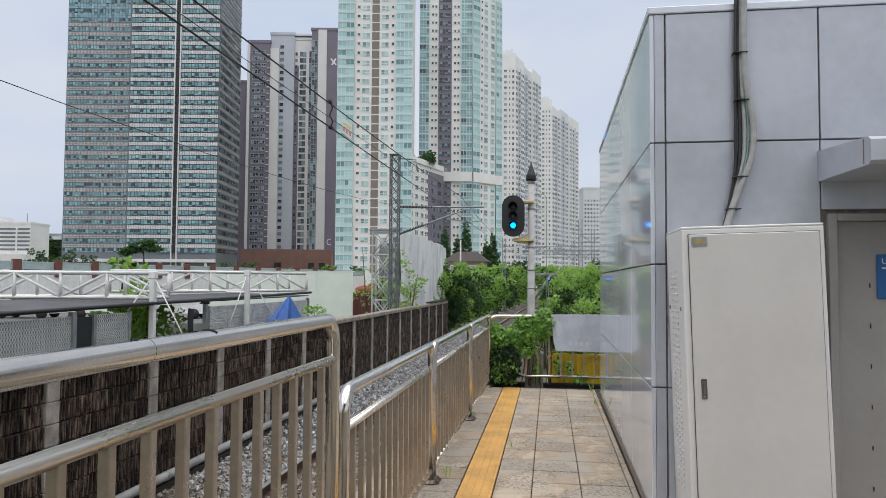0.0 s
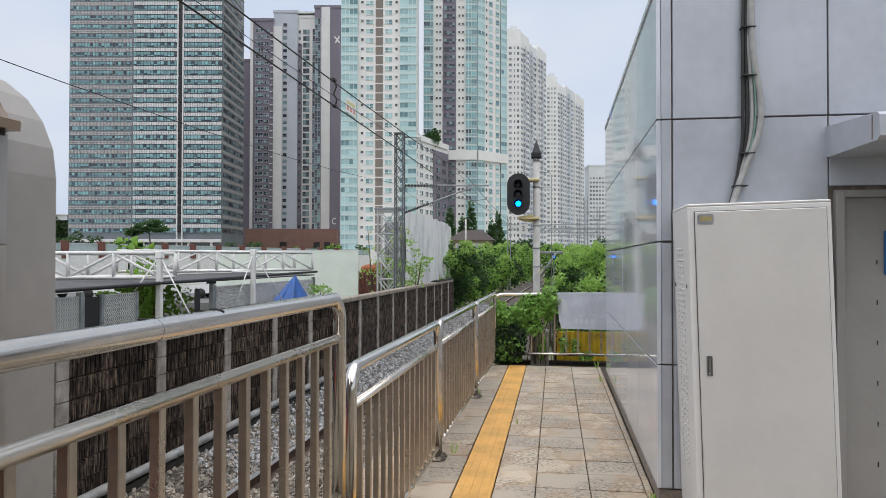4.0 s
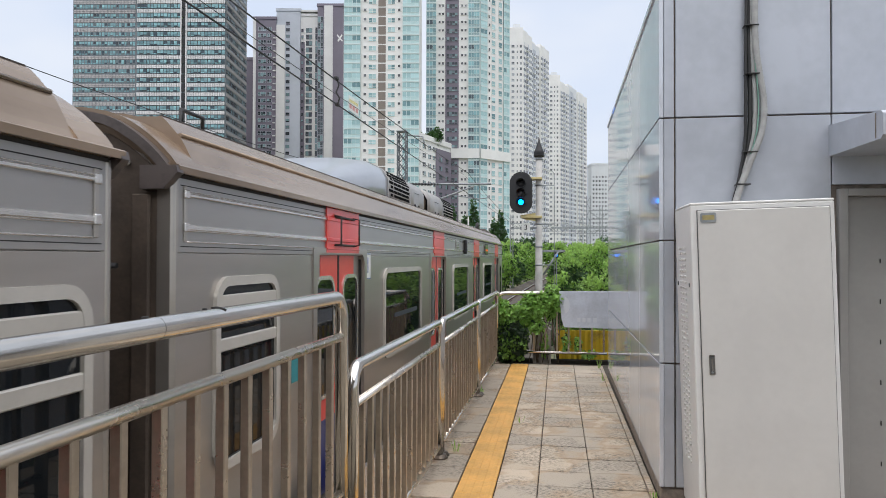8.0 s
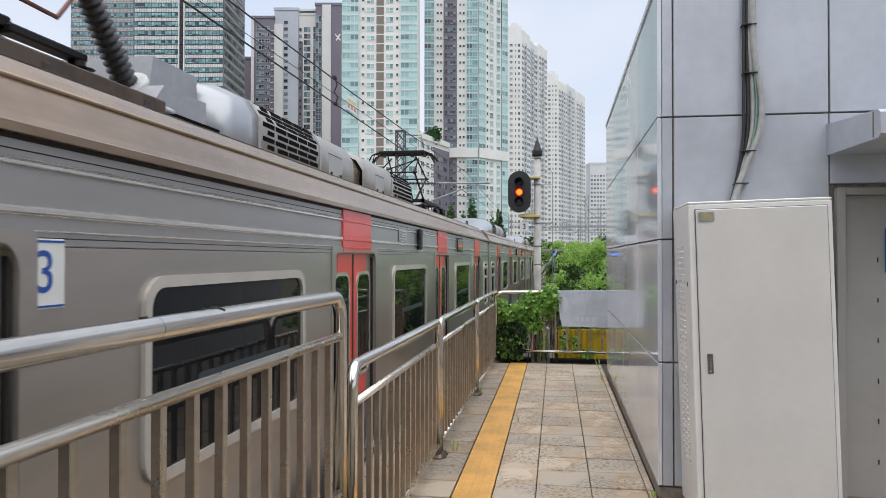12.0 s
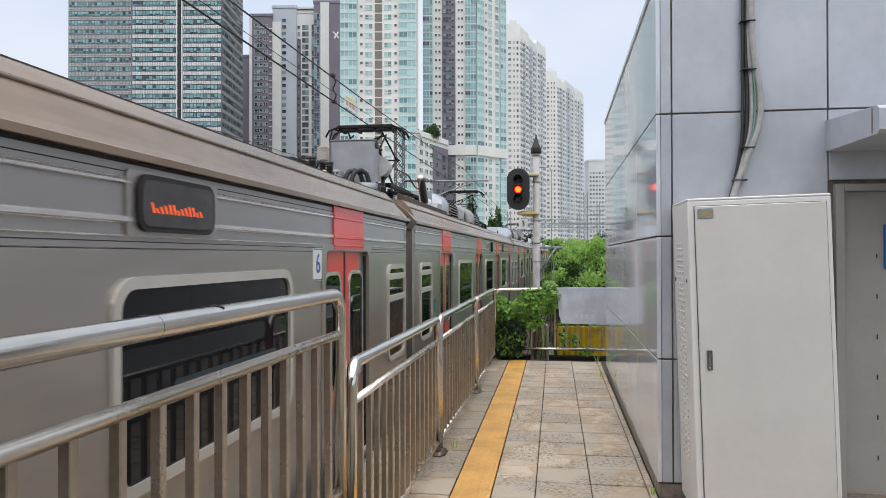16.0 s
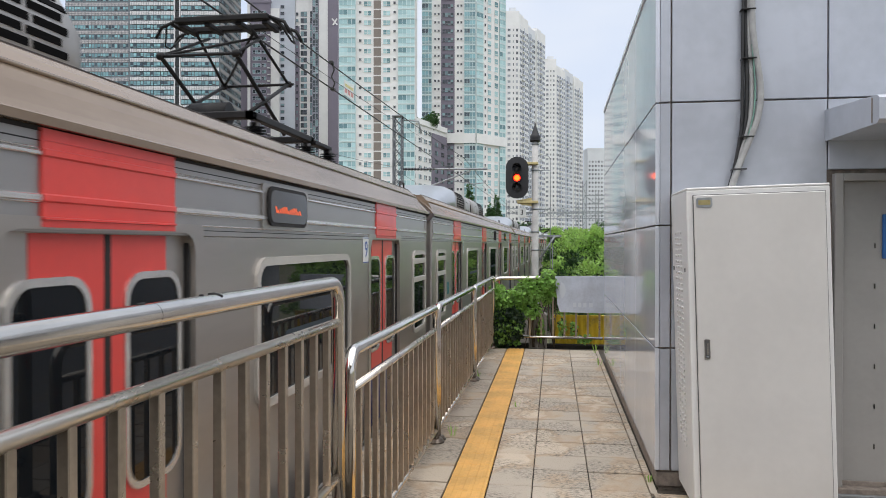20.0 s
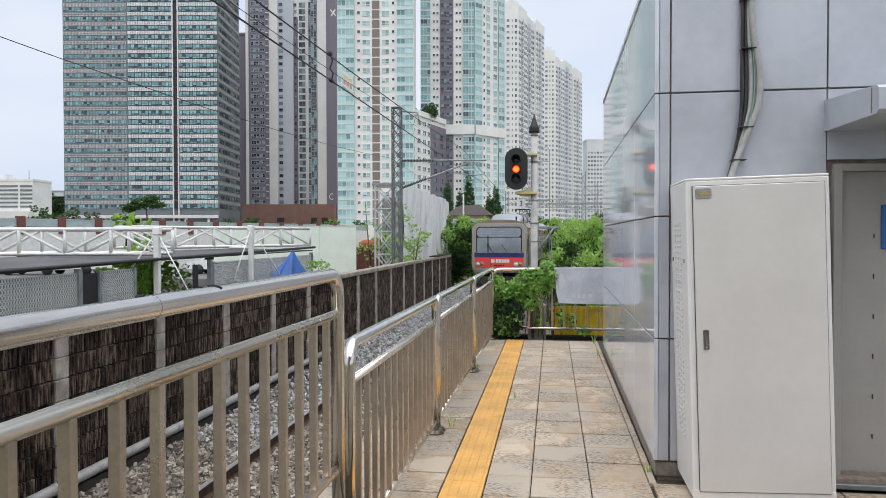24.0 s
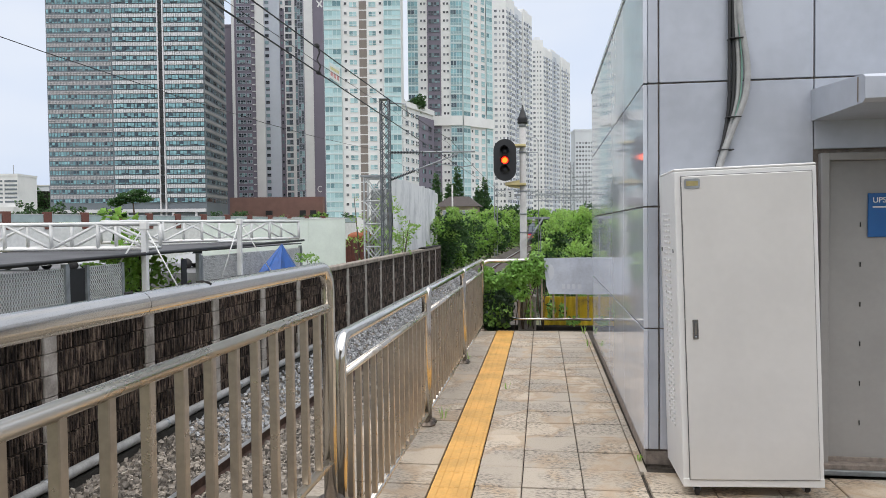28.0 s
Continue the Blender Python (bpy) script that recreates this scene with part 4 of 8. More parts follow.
def cabinet():
    """A tall steel cabinet on castors, leaning a little."""
    ob = thing("equipment_cabinet", (0.885, 4.67, 0), "tall beige steel equipment cabinet on castors by the wall", "cabinet", rz=4.0)
    ob.matrix_basis = pose(0.849, 4.648, 0.0, 0, -1.68, 0.25)
    w, d, h, z = 0.8315, 0.585, 2.026, 0.065
    part("body", MB().box((0, 0.012, z), (w, d, h), 0.006), "cabinet_white", ob)
    part("top_cap", MB().box((0, 0.012, h), (w, d, h + 0.016), 0.005), "cabinet_white", ob)
    x0, x1, z0, z1 = 0.042, w - 0.0315, z + 0.048, h - 0.034
    dr = part("door", MB().box((x0, -0.006, z0), (x1, 0.011, z1), 0.004), "cabinet", ob)
    cx, cz, gw, gh = (x0 + x1) / 2, (z0 + z1) / 2, x1 - x0, z1 - z0
    part("gap", MB().ring(rounded(gw + 0.008, gh + 0.008, 0.003, cx, cz, 1), rounded(gw - 0.001, gh - 0.001, 0.003, cx, cz, 1), "y", 0.003, 0.0125), "cabinet_dark", ob)
    part("handle", MB().ring(rounded(0.034, 0.122, 0.006, 0.098, 1.05), rounded(0.024, 0.110, 0.004, 0.098, 1.05), "y", -0.012, -0.006), "chrome", dr, "chrome flush handle")
    part("handle_well", MB().prism(rounded(0.024, 0.110, 0.004, 0.098, 1.05), "y", -0.0075, -0.006), "cabinet_dark", dr)
    part("grip", MB().prism(rounded(0.012, 0.075, 0.005, 0.099, 1.052), "y", -0.013, -0.0076), "chrome", dr)
    part("keyhole", MB().turned([(0.007, -0.012), (0.007, -0.0076)], (0.098, 0, 1.003), 10, "y"), "galv", dr)
    part("nameplate", MB().prism(rounded(0.094, 0.060, 0.012, 0.103, 1.947), "y", -0.011, -0.006), "galv", dr, "small nameplate with a yellowed label")
    part("label", MB().box((0.068, -0.0125, 1.933), (0.138, -0.011, 1.962)), "brass", dr)
    part("lock", MB().box((-0.004, 0.10, 1.52), (0.0, 0.115, 1.545)), "cabinet_dark", ob)
    part("lock", MB().box((-0.004, 0.51, 1.52), (0.0, 0.535, 1.545)), "cabinet_dark", ob)
    slot = MB().box((-0.008, -0.016, -0.009), (0.0, 0.016, 0.009), 0.004).mesh("vent_slot", M["cabinet_white"])
    for i in range(38):
        for j in range(3):
            piece("vent_slot", slot, ob, (0.0, 0.225 + 0.092 * j, 0.40 + 0.037 * i))
    part("base_rail", MB().box((0.0, 0.006, z), (w, 0.014, z + 0.055), 0.003), "cabinet_white", ob)
    cast = MB().turned([(0.03, -0.012), (0.034, -0.006), (0.034, 0.006), (0.03, 0.012)], (0, 0, 0.034), 16, "x")
    fork = MB().box((-0.022, -0.02, 0.03), (-0.016, 0.03, 0.075), 0.003).box((0.016, -0.02, 0.03), (0.022, 0.03, 0.075), 0.003).box((-0.03, -0.03, 0.068), (0.03, 0.04, 0.078), 0.003)
    cm, fm = cast.mesh("castor_wheel", M["rubber"]), fork.mesh("castor_fork", M["galv"])
    for x in (0.09, w - 0.09):
        for y in (0.06, d - 0.06):
            piece("castor_wheel", cm, ob, (x, y, -0.004 + 0.033 * (x - 0.09)))
            piece("castor_fork", fm, ob, (x, y, 0))


cabinet()


# ---- the colour-light signal on its pole ----
def signal():
    ob = thing("railway_signal", (-0.52, 18.0, -1.75), "three-aspect colour-light signal with a black backboard on a concrete pole", "railway signal")
    part("pole", MB().turned([(0.10, -1.75), (0.088, 1.0), (0.08, 4.22)], (-0.52, 18.0, 0), 20), "pole", ob, "grey spun concrete pole")
    part("finial", MB().turned([(0.12, 4.20), (0.13, 4.24), (0.12, 4.28), (0.135, 4.31), (0.10, 4.37), (0.07, 4.46), (0.035, 4.55), (0.012, 4.66)], (-0.52, 18.0, 0), 20), "black", ob, "dark pointed cap")
    hx, hz, fy = -0.945, 3.305, 17.72
    hd = part("head", MB().prism(rounded(0.55, 1.01, 0.27, hx, hz, 8), "y", fy, fy + 0.05), "black", ob, "black oval backboard")
    part("housing", MB().prism(rounded(0.30, 0.80, 0.06, hx, hz, 3), "y", fy + 0.05, fy + 0.26), "black", hd)
    for z in (hz + 0.225, hz - 0.01, hz - 0.235):
        rim = [(hx + 0.105 * math.cos(a), z + 0.105 * math.sin(a)) for a in [2 * math.pi * i / 24 for i in range(24)]]
        hole = [(hx + 0.09 * math.cos(a), z + 0.09 * math.sin(a)) for a in [2 * math.pi * i / 24 for i in range(24)]]
        part("bezel", MB().ring(rim, hole, "y", fy - 0.03, fy), "black", hd)
        hood = [[(hx + 0.115 * math.cos(a), y, z + 0.115 * math.sin(a)) for a in [radians(-15 + 210 * i / 18) for i in range(19)]] for y in (fy - 0.20, fy)]
        hm = MB()
        vs = hood[0] + hood[1]
        vs += [(hx + (x - hx) * 0.94, y, z + (q - z) * 0.94) for x, y, q in vs]
        fs = [(i, i + 1, 20 + i, 19 + i) for i in range(18)] + [(38 + i + 1, 38 + i, 57 + i, 58 + i) for i in range(18)] + [(i + 1, i, 38 + i, 39 + i) for i in range(18)]
        hm.add(vs, fs, True)
        part("hood", hm, "black", hd, "sun hood")
        part("lens", MB().turned([(0.092, fy - 0.004), (0.092, fy - 0.001)], (hx, 0, z), 20, "y"), "lens", hd)
    for z in (3.66, 2.72):
        part("bracket", MB().box((-0.95, 17.80, z - 0.03), (-0.44, 18.09, z + 0.03), 0.01), "cream", ob, "cream steel bracket")
    part("bracket", MB().prism([(-0.98, 2.76), (-0.60, 2.82), (-0.60, 2.62), (-0.86, 2.66)], "y", 17.86, 17.92), "cream", ob, "cream steel bracket")
    for z in (4.15, 3.5, 2.55, 1.55, 2.0):
        part("band", MB().turned([(0.094, z - 0.02), (0.094, z + 0.02)], (-0.52, 18.0, 0), 20), "galv", ob)
    # conduit beside the pole
    part("conduit", MB().tube([(-0.15, 18.05, -1.6), (-0.15, 18.05, 3.75), (-0.17, 18.05, 3.82), (-0.22, 18.05, 3.86), (-0.45, 18.05, 3.86)], 0.010, 8), "galv", ob, "thin steel conduit")
    for z in (-0.6, 0.62, 1.55, 2.55, 3.5):
        part("clamp", MB().tube([(-0.50, 18.04, z), (-0.15, 18.05, z)], 0.010, 6), "galv", ob)
    arm = part("side_arm", MB().box((-0.5, 18.08, 1.86), (0.12, 18.12, 1.92), 0.006), "galv", ob)
    part("brace", MB().tube([(-0.42, 18.1, 1.30), (-0.05, 18.1, 1.88)], 0.025, 6), "galv", arm)
    num = part("number_board", MB().box((-0.94, 17.90, 2.345), (-0.73, 17.92, 2.585), 0.005), "plate_white", ob, "white board with the black digit 3")
    lettering("digit", "3", 0.18, "black", num, (-0.835, 17.895, 2.465))
    part("number_bracket", MB().box((-0.83, 17.93, 2.44), (-0.5, 17.97, 2.48), 0.005), "galv", ob)
    return ob, hx, hz, fy


SIGNAL, SIG_X, SIG_Z, SIG_Y = signal()


def aspect(name, lit, z, label):
    """A turning disc behind a signal lens: one face glows, the other is dark."""
    ob = new(name, MB().turned([(0.001, -0.022), (0.068, -0.022), (0.068, -0.012)], (0, 0, 0), 20, "y").mesh(name, M[lit]))
    ob.parent = SIGNAL
    s = BASE[SIGNAL.name]
    ob.matrix_basis = pose(SIG_X - s[0], SIG_Y - 0.035 - s[1], z - s[2])
    BASE[ob.name] = (0, 0, 0)
    if lit == "lit_red":
        a = [2 * math.pi * i / 24 for i in range(24)]
        part("red_rim", MB().ring([(0.088 * math.cos(q), 0.088 * math.sin(q)) for q in a], [(0.066 * math.cos(q), 0.066 * math.sin(q)) for q in a], "y", -0.020, -0.012), "lit_rim", ob, "red glowing rim")
    part("dark_face", MB().turned([(0.080, -0.010), (0.091, 0.0), (0.091, 0.016), (0.001, 0.016)], (0, 0, 0), 20, "y"), "lens", ob)
    return tagged(ob, label)


BLUE_DISC = aspect("blue_aspect_disc", "lit_blue", SIG_Z - 0.235, "glowing blue signal light")
AMBER_DISC = aspect("amber_aspect_disc", "lit_red", SIG_Z - 0.01, "glowing orange-red signal light")


# ---- a second signal far down the line ----
def far_signal():
    ob = thing("repeater_signal", (-0.11, 20.0, -1.75), "small thin-posted signal with one blue light beside the track", "railway signal")
    part("post", MB().tube([(-0.11, 20.06, -1.75), (-0.11, 20.06, 1.74)], 0.012, 6), "galv_dark", ob)
    part("head", MB().prism(rounded(0.12, 0.22, 0.055, -0.11, 1.83, 6), "y", 20.0, 20.04), "black", ob)
    d = new("blue_aspect_disc", MB().turned([(0.001, -0.012), (0.042, -0.012), (0.042, -0.006)], (0, 0, 0), 16, "y").mesh("blue_aspect_disc", M["lit_blue_small"]))
    d.parent = ob
    d.matrix_basis = pose(0, -0.02, 3.55)
    BASE[d.name] = (0, 0, 0)
    part("dark_face", MB().turned([(0.044, -0.005), (0.044, 0.008), (0.001, 0.008)], (0, 0, 0), 16, "y"), "lens", d)
    return tagged(d, "glowing blue signal light")


FAR_DISC = far_signal()


# ---- overhead line ----
def overhead():
    def lattice(ob, x0, x1, y0, y1, z0, z1, step, mat, r=0.022):
        for x in (x0, x1):
            for y in (y0, y1):
                part("leg", MB().box((x - 0.022, y - 0.022, z0), (x + 0.022, y + 0.022, z1)), mat, ob)
        lace = MB()
        n = int((z1 - z0) / step)
        for k in range(n):
            a, b = z0 + (z1 - z0) * k / n, z0 + (z1 - z0) * (k + 1) / n
            for y in (y0, y1):
                lace.tube([(x0, y, a), (x1, y, b)], r * 0.6, 5).tube([(x1, y, a), (x0, y, b)], r * 0.6, 5)
            for x in (x0, x1):
                lace.tube([(x, y0, a), (x, y1, b)], r * 0.6, 5)
        part("lacing", lace, mat, ob)

    m = thing("catenary_mast", (-5.70, 26, -1.75), "grey lattice steel mast with a cantilever arm for the overhead line", "mast")
    lattice(m, -5.86, -5.56, 25.85, 26.15, -1.75, 6.32, 0.36, "galv_dark")
    part("cap_plate", MB().box((-5.90, 25.8, 6.32), (-5.52, 26.2, 6.36), 0.01), "galv", m)
    part("top_tube", MB().tube([(-5.54, 26, 4.42), (-2.45, 26, 4.38)], 0.032, 8), "galv", m)
    part("stay_tube", MB().tube([(-5.54, 26, 3.42), (-3.05, 26, 4.32)], 0.03, 8), "galv", m)
    part("steady_arm", MB().tube([(-3.9, 26, 4.0), (-2.9, 26, 3.85), (-2.5, 26, 3.9)], 0.018, 8), "galv", m)
    for a, b, n in (((-5.5, 26, 4.42), (-4.3, 26, 4.40), 22), ((-5.5, 26, 3.44), (-4.6, 26, 3.77), 16)):
        ins = MB()
        A, B = Vector(a), Vector(b)
        for k in range(n):
            p = A.lerp(B, k / n)
            ins.tube([p, p + (B - A).normalized() * 0.02], 0.055, 8)
        part("insulator", ins, "insulator", m, "ribbed insulator")
    part("top_arm", MB().tube([(-5.5, 26, 6.2), (-4.95, 26, 6.15), (-4.85, 26, 5.7)], 0.03, 6), "galv", m)
    # the lower, wider frame next to it
    f = thing("lattice_frame", (-6.6, 27, -1.75), "low double lattice steel frame behind the barrier", "steel frame")
    for x in (-6.73, -6.04):
        for y in (26.8, 27.4):
            part("leg", MB().box((x - 0.03, y - 0.03, -1.75), (x + 0.03, y + 0.03, 3.62)), "galv_light", f)
    br = MB()
    for k in range(6):
        a, b = -1.6 + 0.86 * k, -1.6 + 0.86 * (k + 1)
        for q in (26.8, 27.4):
            br.tube([(-6.73, q, a), (-6.04, q, b)], 0.025, 5).tube([(-6.04, q, a), (-6.73, q, b)], 0.025, 5)
            br.tube([(-6.73, q, b), (-6.04, q, b)], 0.03, 5)
    part("bracing", br, "galv_light", f)
    part("head_beam", MB().box((-6.85, 26.75, 3.60), (-5.8, 26.85, 3.68), 0.01).box((-6.85, 27.35, 3.60), (-5.8, 27.45, 3.68), 0.01), "galv", f)
    # wires
    def wire(name, pts, r, label):
        solid(name, MB().tube(pts, r, 6), "wire", label, "overhead wire")
    def sag(y0, y1, z0, z1, x0, x1, drop, n=14):
        return [(x0 + (x1 - x0) * k / n, y0 + (y1 - y0) * k / n, z0 + (z1 - z0) * k / n - drop * 4 * (k / n) * (1 - k / n)) for k in range(n + 1)]
    wire("contact_wire", sag(-24, 26, 4.02, 4.02, -3.5, -3.25, 0.0) + sag(26, 74, 4.02, 4.02, -3.25, -3.0, 0.0)[1:], 0.011, "dark copper contact wire over the track")
    wire("messenger_wire", sag(-24, 26, 4.85, 4.80, -3.45, -3.3, 0.50) + sag(26, 74, 4.80, 4.8, -3.3, -2.9, 0.6)[1:], 0.010, "messenger wire sagging above the contact wire")
    wire("feeder_wire", sag(-24, 25.9, 5.64, 4.52, -6.0, -5.95, 1.152) + sag(25.9, 74, 4.52, 4.4, -5.95, -5.6, 0.6)[1:], 0.0055, "thin feeder wire beside the mast")
    wire("return_wire", sag(-24, 26, 4.9, 4.72, -3.6, -3.42, 0.60) + sag(26, 74, 4.72, 4.7, -3.42, -3.1, 0.6)[1:], 0.0045, "thin dark return wire beside the overhead line")
    drop = thing("line_dropper", (-3.4, 10.6, 4.0), "looped dropper joining the two overhead wires", "dropper")
    part("loop", MB().tube([(-3.33, 10.6, 4.03), (-3.30, 10.6, 4.12), (-3.36, 10.62, 4.22), (-3.31, 10.6, 4.32), (-3.35, 10.6, 4.44)], 0.012, 6), "wire", drop)
    part("clamp", MB().box((-3.36, 10.55, 4.0), (-3.30, 10.65, 4.05), 0.01).box((-3.38, 10.55, 4.40), (-3.32, 10.65, 4.45), 0.01), "wire", drop)


overhead()


# ---- added behind the viewer, unseen: a canopied hall with plain walls that dims light and reflections ----
st = thing("station_canopy", (2, -9, 0.4), "plain canopied hall added unseen behind the viewer to block light", "canopy", kind="structure")
part("roof", MB().box((-1.5, -26, 4.3), (6.2, -1.6, 4.5), 0.02), "concrete", st)
part("back_wall", MB().box((-1.5, -26.2, 0.40), (6.2, -26.0, 4.3), 0.01), "plaster", st)
part("side_wall", MB().box((4.6, -26.0, 0.40), (4.8, -8.5, 4.3), 0.01), "door_grey", st)
for y in (-20.0, -14.0, -8.0, -2.5):
    part("column", MB().box((1.6, y - 0.2, 0.40), (2.0, y + 0.2, 4.3), 0.02), "door_grey", st)


# ---- the commuter train: cars of 19.5 m at 20 m spacing, drawn with z from the rail and y from the car's middle ----
HALF, SIDE = 9.72, 1.56
DOORS = (-7.2, -2.4, 2.4, 7.2)
BAYS = (-4.8, 0.0, 4.8)


def window_unit(ob, yc, w, z0, z1, split=False):
    """A window in its rounded surround on the car's side."""
    zc, h = (z0 + z1) / 2, z1 - z0
    fr = part("window_frame", MB().ring(rounded(w, h, 0.15, yc, zc, 5), rounded(w - 0.105, h - 0.105, 0.10, yc, zc, 5), "x", SIDE - 0.01, SIDE + 0.022), "frame_beige", ob)
    part("glass", MB().prism(rounded(w - 0.105, h - 0.105, 0.10, yc, zc, 5), "x", SIDE - 0.02, SIDE + 0.004), "train_glass", fr, "dark reflecting glass")
    if split:
        part("hopper_bar", MB().box((SIDE, yc - w / 2 + 0.05, zc + 0.12), (SIDE + 0.02, yc + w / 2 - 0.05, zc + 0.19), 0.006), "frame_beige", fr)
        part("hopper_bar", MB().box((SIDE, yc - w / 2 + 0.05, z1 - 0.17), (SIDE + 0.02, yc + w / 2 - 0.05, z1 - 0.10), 0.006), "frame_beige", fr)
    else:
        part("seat_back", MB().prism(rounded(w * 0.62, 0.05, 0.02, yc + 0.12, z0 + 0.42, 3), "x", SIDE + 0.004, SIDE + 0.006), "seat_blue", fr)


def door_unit(ob, yc):
    """A pair of red sliding leaves in a recess, with its surround and the band above."""
    z0, z1, w = 1.12, 3.0, 0.455
    part("door_surround", MB().ring(rounded(1.48, 1.985, 0.03, yc, 2.0575, 4), rounded(1.31, 1.90, 0.10, yc, 2.055, 4), "x", SIDE - 0.06, SIDE + 0.010), "inox", ob)
    for s in (-1, 1):
        a, b = sorted((yc + s * 0.637, yc + s * 0.655))
        part("jamb", MB().box((SIDE - 0.07, a, z0), (SIDE - 0.02, b, z1 - 0.02), 0.004), "rubber", ob)
        a, b = sorted((yc + s * 0.014, yc + s * 0.636))
        lf = part("door_leaf", MB().box((SIDE - 0.075, a, z0), (SIDE - 0.042, b, z1), 0.006), "inox", ob, "sliding door leaf, red and navy towards the middle")
        a, b = sorted((yc + s * 0.016, yc + s * w))
        part("red_panel", MB().box((SIDE - 0.043, a, 1.70), (SIDE - 0.038, b, z1 - 0.004)), "red", lf, "coral red painted panel")
        part("kick_panel", MB().box((SIDE - 0.043, a, z0 + 0.004), (SIDE - 0.038, b, 1.698)), "blue", lf, "navy lower panel")
        c = yc + s * 0.348
        part("leaf_window_frame", MB().ring(rounded(0.47, 0.965, 0.13, c, 2.348, 5), rounded(0.405, 0.90, 0.10, c, 2.348, 5), "x", SIDE - 0.042, SIDE - 0.028), "inox_light", lf)
        part("leaf_glass", MB().prism(rounded(0.405, 0.90, 0.10, c, 2.348, 5), "x", SIDE - 0.05, SIDE - 0.034), "train_glass", lf)
    part("leaf_seal", MB().box((SIDE - 0.074, yc - 0.023, z0), (SIDE - 0.034, yc + 0.023, z1 - 0.004), 0.004), "rubber", ob)
    prof = [(SIDE - 0.002, 3.362), (SIDE - 0.002, 3.012), (SIDE + 0.0125, 3.012)]
    for z, t in ((3.043, 0.006), (3.116, 0.016), (3.276, 0.016)):
        prof += [(SIDE + 0.0125, z - t), (SIDE + 0.020, z - t * 0.6), (SIDE + 0.020, z + t * 0.6), (SIDE + 0.0125, z + t)]
    band = MB().prism(prof + [(SIDE + 0.0125, 3.315), (SIDE + 0.009, 3.315), (SIDE + 0.009, 3.319), (SIDE + 0.0125, 3.319), (SIDE + 0.0125, 3.362)], "y", yc - 0.45, yc + 0.45)
    part("red_band", band, "red", ob, "coral red band above the door")


CASING_RECESS = [(x, 3.70 + (z - 3.70) * 0.89) for x, z in ((-0.93, 3.70), (-0.93, 4.09), (-0.85, 4.23), (-0.66, 4.33), (-0.33, 4.385), (0, 4.395), (0.33, 4.385), (0.66, 4.33), (0.85, 4.23), (0.93, 4.09), (0.93, 3.70))]
AC_LOW = 0.89
REAR_END, FRONT_END = -9.88, 9.62
ARCH_HALF = ((1.565, 3.366), (1.545, 3.394), (1.523, 3.422), (1.490, 3.457), (1.455, 3.491), (1.415, 3.524), (1.373, 3.555), (1.325, 3.586), (1.277, 3.613), (1.23, 3.631), (1.18, 3.645), (1.083, 3.663), (0.8, 3.69), (0.4, 3.705), (0, 3.71))


def arch(grow):
    """The round outline of a car's end, from one gutter over the roof to the other."""
    half = [(x + grow * 0.6 * (x > 0.5), z + grow) for x, z in ARCH_HALF]
    return half + [(-x, z) for x, z in half[-2::-1]]


def car_end(ob, ye, s):
    """What closes a car towards its neighbour; s: -1 at the rear, 1 at the front."""
    def span(a, b):
        return sorted((ye + s * a, ye + s * b))
    part("end_dome", MB().prism(arch(0.03) + [(-1.50, 3.34), (1.50, 3.34)], "y", *span(-0.22, 0.0)), "roof", ob, "rounded lower end of the brown roof")
    part("gutter", MB().prism([(1.50, 3.366), (1.604, 3.366), (1.606, 3.398), (1.600, 3.404), (1.562, 3.414), (1.50, 3.42)], "y", *span(-0.22, 0.03)), "roof", ob)
    part("gutter_end", MB().prism([(1.416, 3.402), (1.600, 3.400), (1.608, 3.366), (1.535, 3.290), (1.416, 3.290)], "y", *span(0.0, 0.055)), "hoop", ob)
    part("end_wall", MB().prism([(-1.50, 0.96)] + arch(-0.06)[::-1] + [(1.46, 0.96)], "y", *span(0.0, 0.008)), "gangway", ob, "grimy brown end wall")
    part("end_post", MB().box((SIDE - 0.10, span(-0.05, 0.010)[0], 0.95), (SIDE + 0.006, span(-0.05, 0.010)[1], 3.368), 0.02), "inox", ob)
    part("corner_panel", MB().box((1.36, span(0.008, 0.035)[0], 0.96), (1.452, span(0.008, 0.035)[1], 3.27), 0.008), "gangway", ob)
    part("gangway", MB().prism([(-0.95, 1.0), (-0.95, 3.30), (-0.8, 3.46), (0.8, 3.46), (0.95, 3.30), (0.95, 1.0)], "y", *span(0.008, 0.22)), "gangway", ob, "brown gangway bellows")
    part("coupler", MB().box((-0.15, span(0, 0.23)[0], 0.75), (0.15, span(0, 0.23)[1], 0.98), 0.04), "under", ob)
    for x, z in ((1.33, 3.42), (1.18, 3.52)):
        part("bolt", MB().turned([(0.016, 0.0), (0.016, s * 0.02)], (x, ye + s * 0.008, z), 8, "y"), "inox_light", ob)
    if s < 0:
        part("roof_hoop", MB().prism(arch(0.010) + arch(-0.028)[::-1], "y", *span(0.0, 0.05)), "hoop", ob, "round dark weather hoop over the gangway")
        part("end_handrail", MB().tube([(1.30, ye - 0.05, 2.93), (1.02, ye - 0.05, 2.93)], 0.014, 6), "dark_metal", ob)
        part("roof_grip", MB().tube([(0.75, ye + 1.51, 3.80), (0.75, ye + 1.51, 4.0), (0.75, ye + 1.82, 4.0), (0.75, ye + 1.82, 3.80)], 0.016, 6), "dark_metal", ob)


